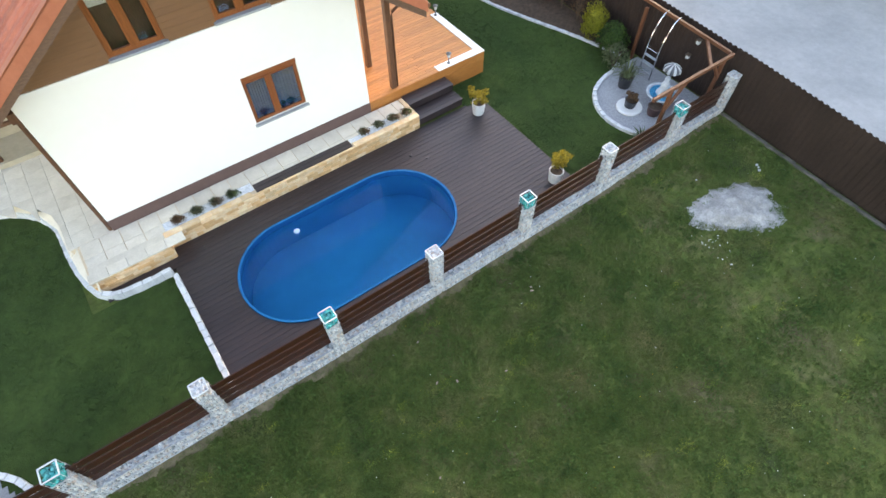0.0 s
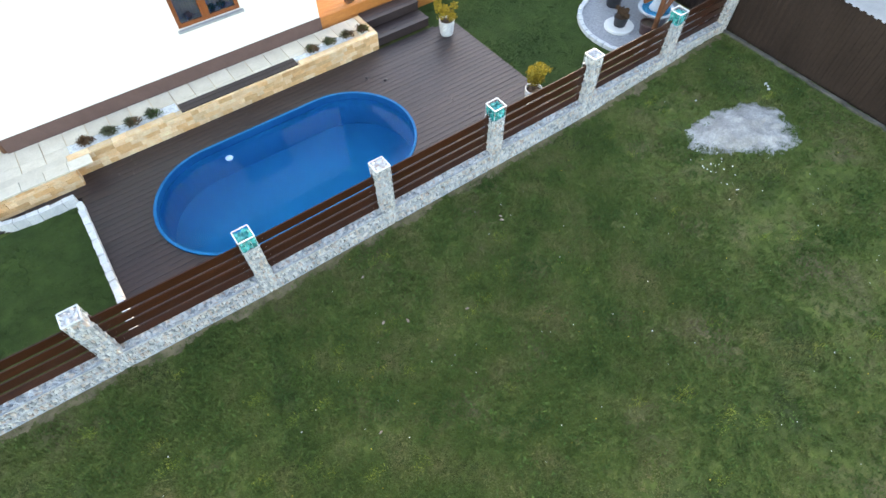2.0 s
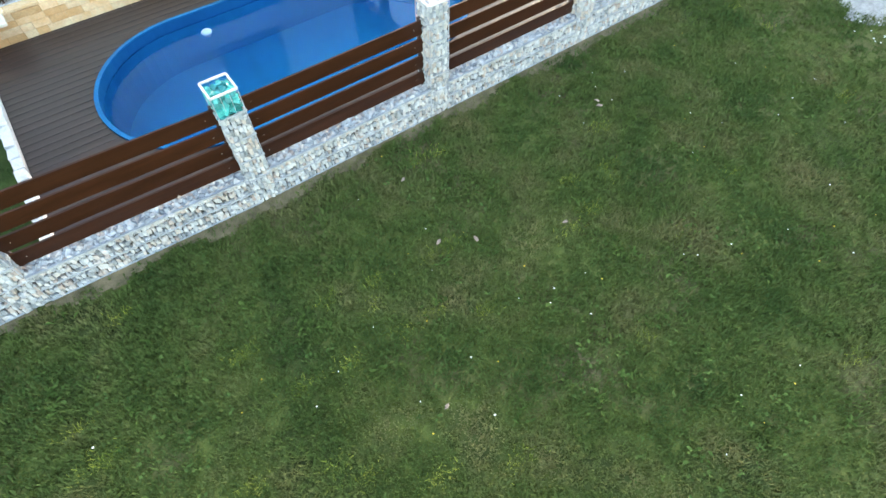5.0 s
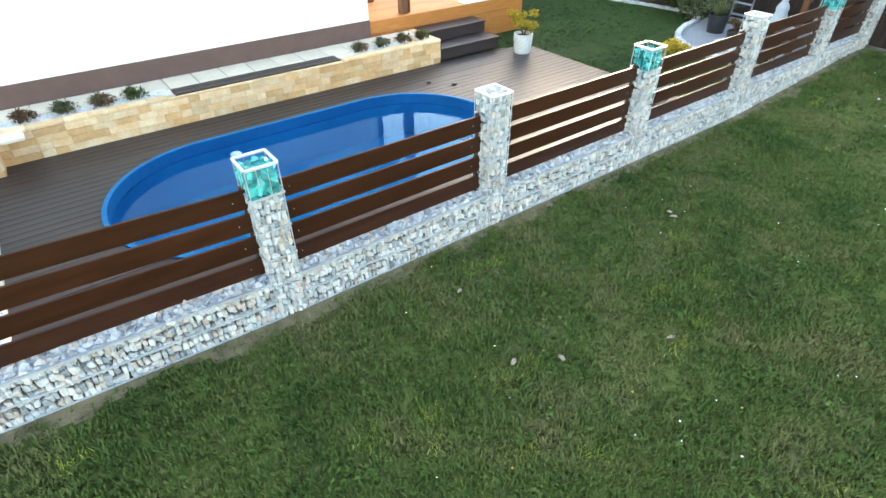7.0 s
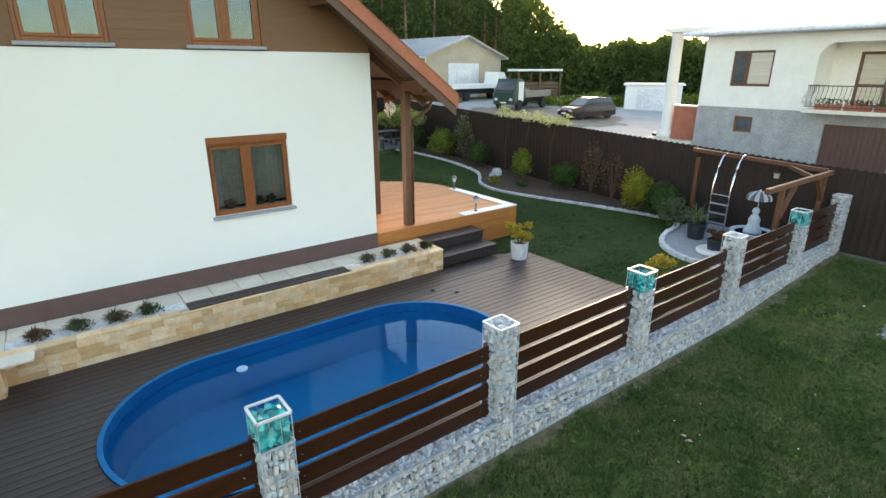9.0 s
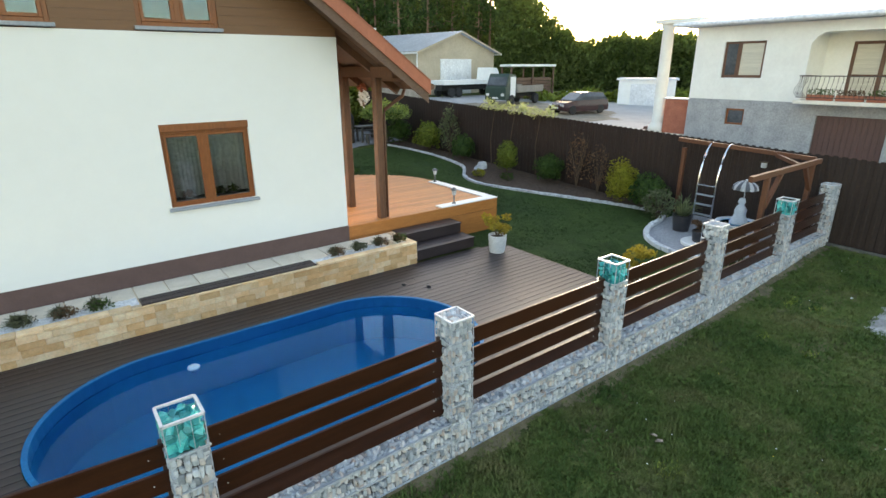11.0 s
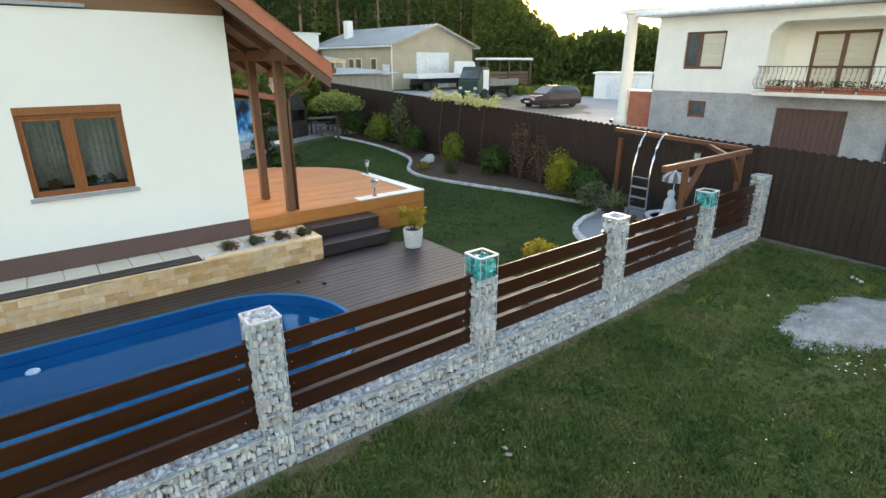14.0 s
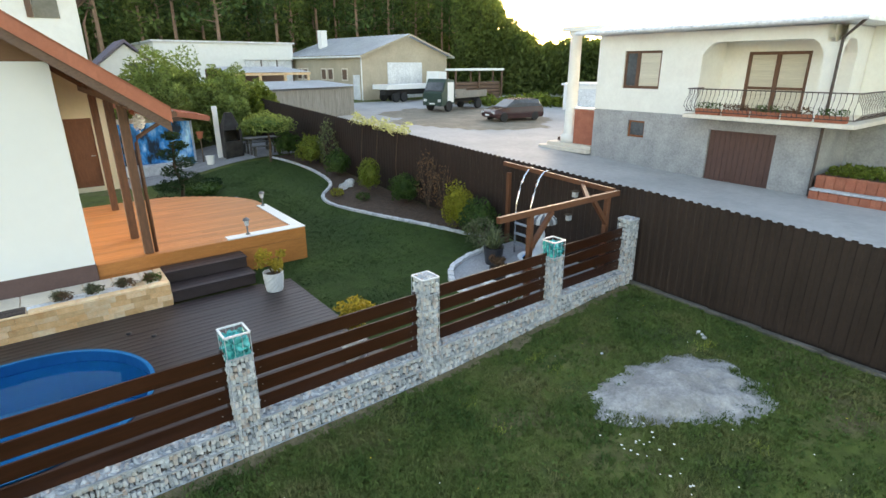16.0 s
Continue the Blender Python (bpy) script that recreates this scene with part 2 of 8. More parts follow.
M_SHEET = mat("brown_sheet_metal", (0.023, 0.0148, 0.0125), (0.035, 0.0225, 0.0185), 0.6, 1.2, bump=0.05, metal=0.0, rough_var=0.1, spec=0.3)
M_LEAF = mat("grass_blade", (0.052, 0.098, 0.025), (0.186, 0.180, 0.074), 0.6, 0.9, bump=0, island=0.13, third=(0.097, 0.142, 0.038), spec=0.15, fine=0.18)
M_LEAFIN = mat("grass_blade_inner", (0.027, 0.060, 0.013), (0.052, 0.094, 0.022), 0.6, 0.8, bump=0, island=0.3, spec=0.3)
# ---- building helpers ----
def thing(name, label, category, group="", kind="", at=(0, 0, 0)):
    ob = new(name)
    ob.empty_display_size = 0.1
    ob.location = at
    return tagged(ob, label, category, group, kind)


def part(name, bm, material, parent=None, label="", smooth=False):
    """Links a bmesh as one mesh object, in world coordinates less the parent's place."""
    me = bpy.data.meshes.new(name)
    if smooth:
        for f in bm.faces:
            f.smooth = True
    bm.to_mesh(me)
    bm.free()
    me.materials.append(material)
    ob = new(name, me)
    if parent is not None:
        ob.parent = parent
        p, off = parent, Vector()
        while p is not None:
            off += Vector(p.location)
            p = p.parent
        ob.location = -off
    if label:
        ob["label"] = label
    return ob


def place(name, me, parent, loc, rot=(0, 0, 0), scale=(1, 1, 1)):
    """One more object on a shared mesh; loc in the world, the parent unturned."""
    ob = new(name, me)
    off = Vector()
    if parent is not None:
        ob.parent = parent
        p = parent
        while p is not None:
            off += Vector(p.location)
            p = p.parent
    ob.location = Vector(loc) - off
    ob.rotation_euler = rot
    ob.scale = scale
    return ob


def mesh(name, bm, material, smooth=False):
    me = bpy.data.meshes.new(name)
    if smooth:
        for f in bm.faces:
            f.smooth = True
    bm.to_mesh(me)
    bm.free()
    me.materials.append(material)
    return me


def box(bm, x0, x1, y0, y1, z0, z1, bevel=0.0, m=None):
    r = bmesh.ops.create_cube(bm, size=1.0)
    vs = r["verts"]
    t = Matrix.Translation(((x0 + x1) / 2, (y0 + y1) / 2, (z0 + z1) / 2)) @ Matrix.Diagonal((x1 - x0, y1 - y0, z1 - z0, 1))
    bmesh.ops.transform(bm, matrix=(m @ t) if m is not None else t, verts=vs)
    if bevel:
        es = list({e for v in vs for e in v.link_edges})
        bmesh.ops.bevel(bm, geom=es, offset=bevel, segments=1, affect="EDGES")
    return bm


def boxes(*rows, bevel=0.0):
    bm = bmesh.new()
    for r in rows:
        box(bm, *r, bevel=bevel)
    return bm


def beam(bm, a, b, w, h=None, up=(0, 0, 1)):
    """A square bar from a to b."""
    a, b = Vector(a), Vector(b)
    h = h or w
    d = b - a
    u = Vector(up)
    if abs(d.normalized().dot(u)) > 0.99:
        u = Vector((0, 1, 0))
    s = d.cross(u).normalized()
    t = s.cross(d).normalized()
    m = Matrix((s, d.normalized(), t)).transposed().to_4x4()
    m.translation = (a + b) / 2
    r = bmesh.ops.create_cube(bm, size=1.0)
    bmesh.ops.transform(bm, matrix=m @ Matrix.Diagonal((w, d.length, h, 1)), verts=r["verts"])
    return bm


def tube(bm, pts, r, seg=8, r1=None):
    """A round bar along points, tapering from r to r1."""
    pts = [Vector(p) for p in pts]
    r1 = r if r1 is None else r1
    rings = []
    for i, p in enumerate(pts):
        d = (pts[min(i + 1, len(pts) - 1)] - pts[max(i - 1, 0)]).normalized()
        u = Vector((0, 0, 1)) if abs(d.z) < 0.95 else Vector((1, 0, 0))
        s = d.cross(u).normalized()
        t = s.cross(d)
        rr = r + (r1 - r) * i / max(1, len(pts) - 1)
        rings.append([bm.verts.new(p + rr * (math.cos(k * math.tau / seg) * s + math.sin(k * math.tau / seg) * t)) for k in range(seg)])
    for a, b in zip(rings, rings[1:]):
        for k in range(seg):
            bm.faces.new((a[k], a[(k + 1) % seg], b[(k + 1) % seg], b[k]))
    bm.faces.new(rings[0][::-1])
    bm.faces.new(rings[-1])
    return bm


def lathe(bm, profile, cx, cy, z0=0.0, seg=20, wob=0.0):
    """A turned form from (radius, height) pairs."""
    rings = []
    for r, z in profile:
        rings.append([bm.verts.new((cx + r * (1 + wob * math.sin(3 * k)) * math.cos(k * math.tau / seg), cy + r * (1 + wob * math.sin(3 * k)) * math.sin(k * math.tau / seg), z0 + z)) for k in range(seg)])
    for a, b in zip(rings, rings[1:]):
        for k in range(seg):
            bm.faces.new((a[k], a[(k + 1) % seg], b[(k + 1) % seg], b[k]))
    if profile[0][0] > 0.001:
        bm.faces.new(rings[0][::-1])
    if profile[-1][0] > 0.001:
        bm.faces.new(rings[-1])
    bmesh.ops.remove_doubles(bm, verts=[v for r in rings for v in r], dist=0.0005)
    return bm


def poly(bm, pts, z0, z1):
    """A prism over a plan polygon; z1 a number or a function of x, y, z0 a drop below it when that is a function."""
    top = [bm.verts.new((x, y, z1(x, y) if callable(z1) else z1)) for x, y in pts]
    low = [bm.verts.new((v.co.x, v.co.y, v.co.z - z0 if callable(z1) else z0)) for v in top]
    bm.faces.new(top)
    bm.faces.new(low[::-1])
    n = len(pts)
    for i in range(n):
        bm.faces.new((top[(i + 1) % n], top[i], low[i], low[(i + 1) % n]))
    bmesh.ops.recalc_face_normals(bm, faces=bm.faces)
    return bm


def raw(name, verts, faces, material, parent=None):
    me = bpy.data.meshes.new(name)
    me.from_pydata(verts, [], faces)
    me.materials.append(material)
    ob = new(name, me)
    if parent is not None:
        ob.parent = parent
        ob.location = -Vector(parent.location)
    return ob


def smooth01(a):
    a = min(1.0, max(0.0, a))
    return a * a * (3 - 2 * a)


def lie(x, y):
    """The lie of the land: level by the pool, rising to the far fence and up the garden."""
    return 0.3 * smooth01((x - 8) / 6) + 0.042 * max(0.0, y - 4) * smooth01((x - 6) / 6)


rng = random.Random(7)


def leaves(spots, size, rnd, flat=0.0):
    """Small leaf blades at the spots, each folded along its middle."""
    verts, faces = [], []
    for x, y, z in spots:
        a = Vector((rnd.gauss(0, 1), rnd.gauss(0, 1), rnd.gauss(0, 1) * (1 - flat))).normalized()
        b = a.cross(Vector((rnd.gauss(0, 1), rnd.gauss(0, 1), rnd.gauss(0, 1)))).normalized()
        s = size * rnd.uniform(0.6, 1.3)
        n = a.cross(b) * s * 0.18
        p = Vector((x, y, z))
        o = len(verts)
        verts += [tuple(p - a * s), tuple(p + b * s * 0.45 + n), tuple(p + a * s), tuple(p - b * s * 0.45 + n)]
        faces += [(o, o + 1, o + 2), (o, o + 2, o + 3)]
    return verts, faces


def many_leaves(p, size, g):
    """The same small blades for a large stand, from an array of places."""
    n = len(p)
    a = g.normal(0, 1, (n, 3))
    a /= np.linalg.norm(a, axis=1)[:, None]
    b = np.cross(a, g.normal(0, 1, (n, 3)))
    b /= np.linalg.norm(b, axis=1)[:, None]
    s = size * g.uniform(0.5, 1.5, (n, 1))
    up = np.cross(a, b) * s * 0.18
    v = np.stack([p - a * s, p + b * s * 0.45 + up, p + a * s, p - b * s * 0.45 + up], 1).reshape(-1, 3)
    o = 4 * np.arange(n)[:, None]
    f = np.stack([o + np.array([[0, 1, 2]]), o + np.array([[0, 2, 3]])], 1).reshape(-1, 3)
    return v.tolist(), f.tolist()


def cloud_spots(n, c, r, rnd, shell=0.55, lump=0.22, low=-1.0):
    """Points in the outer shell of a lumpy ellipsoid."""
    out = []
    seed = Vector((rnd.uniform(0, 99), rnd.uniform(0, 99), 0))
    while len(out) < n:
        d = Vector((rnd.gauss(0, 1), rnd.gauss(0, 1), rnd.gauss(0, 1))).normalized()
        if d.z < low:
            continue
        k = (1 + lump * 2 * noise.noise(d * 2.1 + seed)) * (shell + (1 - shell) * rnd.random() ** 0.5)
        out.append((c[0] + d.x * r[0] * k, c[1] + d.y * r[1] * k, c[2] + d.z * r[2] * k))
    return out


def curve_points(ctrl, step):
    """Points at even steps along a smooth plan curve through the control points, with headings."""
    fine = []
    n = len(ctrl)
    for i in range(n - 1):
        p0, p1, p2, p3 = ctrl[max(i - 1, 0)], ctrl[i], ctrl[i + 1], ctrl[min(i + 2, n - 1)]
        for k in range(24):
            t = k / 24
            fine.append(tuple(0.5 * (2 * b + (c - a) * t + (2 * a - 5 * b + 4 * c - d) * t * t + (3 * b - a - 3 * c + d) * t ** 3) for a, b, c, d in zip(p0, p1, p2, p3)))
    fine.append(ctrl[-1])
    out, acc = [], 0.0
    for a, b in zip(fine, fine[1:]):
        d = math.dist(a, b)
        h = math.atan2(b[1] - a[1], b[0] - a[0])
        while acc <= d and d > 1e-9:
            out.append((a[0] + (b[0] - a[0]) * acc / d, a[1] + (b[1] - a[1]) * acc / d, h))
            acc += step
        acc -= d
    return out
# ---- the land ----
def rise(x):
    """The meadow climbs gently along the fence past the first glass-topped post."""
    return 0.045 * min(9.0, max(0.0, -x))


def land(x, y):
    """Ground height with the garden's made-up level inside the fence, and the pit under the pool."""
    up = smooth01((y + 0.25) / 0.2)
    z = lie(x, y) + 0.10 * up * (1 - smooth01((x - 7.5) / 2.5)) + rise(x) * (1 - up)
    if -1.75 < x < 5.75 and 0.45 < y < 4.45:
        z = -1.7
    return z


def m_lawn():
    m = mat("lawn", (0.054, 0.073, 0.025), (0.138, 0.116, 0.062), 0.9, 0.6, bump=0.9, bscale=55, third=(0.092, 0.122, 0.029), fine=0.35, spec=0.2)
    return m


M_LAWN = m_lawn()


def ground():
    xs = [-700, -300, -120, -60, -35, -22] + [-16 + 0.5 * i for i in range(90)] + [30 + 2.5 * i for i in range(17)] + [80, 120, 300, 700]
    ys = [-700, -300, -120, -60, -35, -20] + [-14 + 0.5 * i for i in range(80)] + [27 + 2.5 * i for i in range(17)] + [80, 120, 300, 700]
    ys = sorted(ys + [-0.34, -0.3, -0.02, 0.25])
    verts = [(x, y, land(x, y) if abs(y) < 200 else land(x, 60)) for y in ys for x in xs]
    n = len(xs)
    faces = [(j * n + i, j * n + i + 1, (j + 1) * n + i + 1, (j + 1) * n + i) for j in range(len(ys) - 1) for i in range(n - 1)]
    ob = raw("ground", verts, faces, M_LAWN)
    for p in ob.data.polygons:
        p.use_smooth = True
    tagged(ob, "mown green lawn with yellowed and bare patches", "ground", kind="structure")


ground()


def sheet(name, inside, x0, x1, y0, y1, step, lift, material):
    """A thin cover that follows the land wherever inside(x, y) holds."""
    nx, ny = int((x1 - x0) / step), int((y1 - y0) / step)
    keep, verts, faces = {}, [], []

    def vid(i, j):
        if (i, j) not in keep:
            x, y = x0 + i * step, y0 + j * step
            keep[i, j] = len(verts)
            verts.append((x, y, land(x, y) + lift))
        return keep[i, j]
    for j in range(ny):
        for i in range(nx):
            if inside(x0 + (i + 0.5) * step, y0 + (j + 0.5) * step):
                faces.append((vid(i, j), vid(i + 1, j), vid(i + 1, j + 1), vid(i, j + 1)))
    ob = raw(name, verts, faces, material)
    for p in ob.data.polygons:
        p.use_smooth = True
    return ob


strip = sheet("bare_strip", lambda x, y: y > -0.42 - 0.24 * (0.15 + noise.noise(Vector((x * 1.3, 0, 5))) + 0.6 * noise.noise(Vector((x * 7, y * 7, 2)))), -9.0, 13.8, -0.9, -0.28, 0.04, 0.008, mat("bare_soil", (0.11, 0.095, 0.05), (0.25, 0.20, 0.12), 0.95, 5, bump=0.8, bscale=50))
tagged(strip, "strip of bare brown soil along the gabion wall", "soil", kind="structure")
road = sheet("road", lambda x, y: True, 14.35, 80, -60, 37, 1.0, 0.025, M_ROAD)
tagged(road, "pale concrete road and yard beyond the brown fence", "road", kind="structure")

# ---- pool ----
CX0, CX1, CY, RAD = 0.50, 3.45, 2.42, 1.62
DECK_Z = 0.17


def stadium(r, seg=28):
    pts = [(CX1 + r * math.cos(a), CY + r * math.sin(a)) for a in [-math.pi / 2 + math.pi * i / seg for i in range(seg + 1)]]
    pts += [(CX0 + r * math.cos(a), CY + r * math.sin(a)) for a in [math.pi / 2 + math.pi * i / seg for i in range(seg + 1)]]
    return pts


def ring(bm, r0, r1, z0, z1):
    a, b = stadium(r0), stadium(r1)
    n = len(a)
    v = [[bm.verts.new((x, y, z)) for x, y in p] for p, z in ((a, z0), (a, z1), (b, z1), (b, z0))]
    for s in range(4):
        p, q = v[s], v[(s + 1) % 4]
        for i in range(n):
            bm.faces.new((p[i], q[i], q[(i + 1) % n], p[(i + 1) % n]))
    bmesh.ops.recalc_face_normals(bm, faces=bm.faces)
    return bm


def pool():
    t = thing("swimming_pool", "oval blue-lined swimming pool sunk in a brown wooden deck", "swimming pool", at=(2, CY, -1.2))
    bm = bmesh.new()
    ring(bm, RAD, RAD + 0.04, -1.2, -0.032)
    part("liner_wall", bm, M_LINER, t)
    bm = bmesh.new()
    ring(bm, RAD, RAD + 0.04, -0.03, DECK_Z + 0.005)
    part("waterline_band", bm, M_LINERBAND, t, "dark blue band above the water")
    bm = bmesh.new()
    poly(bm, stadium(RAD + 0.03), -1.26, -1.18)
    part("pool_floor", bm, M_LINER, t)
    bm = bmesh.new()
    ring(bm, RAD - 0.012, RAD + 0.05, DECK_Z + 0.006, DECK_Z + 0.022)
    part("rim", bm, M_RIM, t, "ribbed blue plastic rim")
    bm = bmesh.new()
    bm.faces.new([bm.verts.new((x, y, 0.0)) for x, y in stadium(RAD + 0.002)])
    w = part("pool_water", bm, M_WATER)
    w.visible_shadow = False
    tagged(w, "still clear water reflecting the evening sky", "water", kind="structure")
    d = thing("chlorine_float", "pale blue floating chemical dispenser in the pool", "pool float", at=(0.9, 3.66, 0.0))
    bm = bmesh.new()
    lathe(bm, [(0.0, -0.10), (0.05, -0.10), (0.055, -0.03), (0.085, -0.02), (0.09, 0.015), (0.075, 0.03), (0.03, 0.04), (0.0, 0.04)], 0.9, 3.66, 0.0)
    part("float_body", bm, mat("pale_blue_plastic", (0.35, 0.55, 0.75), (0.45, 0.65, 0.8), 0.35, 5, bump=0), d, smooth=True)


pool()


def cut(y):
    d = (RAD + 0.055) ** 2 - (y - CY) ** 2
    return math.sqrt(d) if d > 0 else 0.0


def deck():
    t = thing("pool_deck", "dark brown grooved wooden decking round the pool", "decking", kind="structure", at=(2, 2, 0))
    bm = boxes((-2.2, 8.2, 0.1, 0.7, 0.02, 0.13), (-2.2, -1.4, 0.7, 4.9, 0.02, 0.13), (5.4, 8.2, 0.7, 4.7, 0.02, 0.13), (-3.8, 5.9, 4.25, 4.9, 0.02, 0.13))
    part("joist_frame", bm, M_STEP, t)
    w, gap = 0.140, 0.0055
    y = 0.06
    while y < 4.93:
        y1 = min(y + w, 4.94)
        xa = -2.24 if y < 4.24 else -3.95
        xb = 8.38 if y < 4.72 else (7.75 if y < 4.9 else 5.95)
        spans = [(xa, xb, False, False)]
        if cut(y) and cut(y1):
            spans = [(xa, 0, False, True), (0, xb, True, False)]
        elif cut(y) or cut(y1):
            up = y > CY
            yin, yout = (y, y1) if up else (y1, y)
            rr = RAD + 0.055
            ye = CY + rr if up else CY - rr
            a0 = math.asin(min(1, abs(yin - CY) / rr))
            arc = [(rr * math.cos(a0 + (math.pi / 2 - a0) * i / 8), (1 if up else -1) * rr * math.sin(a0 + (math.pi / 2 - a0) * i / 8)) for i in range(9)]
            for pts in ([(xa, yin), (xa, yout), (CX0, yout)] + [(CX0 - p, CY + q) for p, q in arc[::-1]],
                        [(xb, yin), (xb, yout), (CX1, yout)] + [(CX1 + p, CY + q) for p, q in arc[::-1]],
                        [(CX0 + 0.002, ye), (CX0 + 0.002, yout), (CX1 - 0.002, yout), (CX1 - 0.002, ye)]):
                part("deck_board", poly(bmesh.new(), pts, 0.135, DECK_Z), M_DECK, t)
            spans = []
        for a, b, ca, cb in spans:
            if ca:      # right of the pool
                stops = [None, 6.3 + rng.uniform(-0.5, 0.5), b]
                deck_piece(t, None, stops[1], y, y1, "a")
                deck_piece(t, stops[1] + 0.004, b, y, y1, "")
            elif cb:    # left of the pool
                deck_piece(t, a, None, y, y1, "b")
            else:
                n = max(1, round((b - a) / 3.4))
                cuts = [a] + [a + (b - a) * (i + rng.uniform(-0.2, 0.2)) / n for i in range(1, n)] + [b]
                for p, q in zip(cuts, cuts[1:]):
                    deck_piece(t, p + 0.002, q - 0.002, y, y1, "")
        y = y1 + gap


def deck_piece(t, a, b, y0, y1, curved):
    """One board, hollowed a little across its width by the weather; an end on the pool's curve follows it."""
    bm = bmesh.new()
    z = DECK_Z + rng.uniform(-0.0012, 0.0012)
    rows = []
    for u in (0.0, 0.03, 0.18, 0.34, 0.5, 0.66, 0.82, 0.97, 1.0):
        y = y0 + (y1 - y0) * u
        k = 2 * u - 1
        top = z + 0.0038 * (k * k - 1) - (0.003 if u in (0.0, 1.0) else 0.0)
        xa = CX1 + cut(y) if curved == "a" else a
        xb = CX0 - cut(y) if curved == "b" else b
        rows.append((bm.verts.new((xa, y, top)), bm.verts.new((xb, y, top)), bm.verts.new((xa, y, 0.135)), bm.verts.new((xb, y, 0.135))))
    for p, q in zip(rows, rows[1:]):
        bm.faces.new((p[0], p[1], q[1], q[0]))
        bm.faces.new((p[0], q[0], q[2], p[2]))
        bm.faces.new((p[1], p[3], q[3], q[1]))
    for p in (rows[0], rows[-1]):
        bm.faces.new((p[0], p[2], p[3], p[1]))
    bmesh.ops.recalc_face_normals(bm, faces=bm.faces)
    part("deck_board", bm, M_DECK, t)


# ---- gabion fence ----
def stone_meshes(prefix, n, size, material, bev=0.28, jit=0.22, seed=3):
    r = random.Random(seed)
    out = []
    for i in range(n):
        bm = bmesh.new()
        box(bm, -0.5, 0.5, -0.5, 0.5, -0.5, 0.5)
        for v in bm.verts:
            v.co += Vector([r.uniform(-jit, jit) for _ in range(3)])
        bmesh.ops.bevel(bm, geom=list(bm.edges), offset=bev * 0.62, segments=1, affect="EDGES")
        for v in bm.verts:
            v.co += Vector([r.uniform(-0.04, 0.04) for _ in range(3)])
            v.co = Vector((v.co.x * size[0], v.co.y * size[1], v.co.z * size[2]))
        out.append(mesh(prefix, bm, material))
    return out


STONES = stone_meshes("stone", 9, (0.046, 0.056, 0.087), M_ROCK, bev=0.26, jit=0.2) + stone_meshes("stone", 3, (0.060, 0.056, 0.076), M_ROCK, bev=0.2, jit=0.26, seed=5)
SLABS = stone_meshes("stone", 6, (0.062, 0.066, 0.092), M_ROCK, bev=0.2, jit=0.28, seed=8)
CULLET = stone_meshes("glass_chunk", 5, (0.07, 0.07, 0.07), M_TEAL, bev=0.1, jit=0.24, seed=9)


def scatter_stones(t, spots, single, shapes=STONES, loose=1.0):
    """Stones at the spots; as parts of their own, or joined where they stay far off."""
    verts, faces = [], []
    for loc, turn in spots:
        me = rng.choice(shapes)
        k = rng.uniform(0.86, 1.1)
        rot = Euler((rng.uniform(-0.22, 0.22) * loose, rng.uniform(-0.2, 0.2) * loose, turn + rng.uniform(-0.4, 0.4)))
        size = Vector((k, k * rng.uniform(0.9, 1.1), k * rng.uniform(0.82, 1.14)))
        if single:
            place("stone", me, t, loc, rot, size)
            continue
        m = Matrix.LocRotScale(loc, rot, size)
        o = len(verts)
        verts += [tuple(m @ v.co) for v in me.vertices]
        faces += [tuple(o + i for i in p.vertices) for p in me.polygons]
    if not single and verts:
        raw("rubble", verts, faces, M_ROCK, t)["kind"] = "stuff"


PW = 0.30


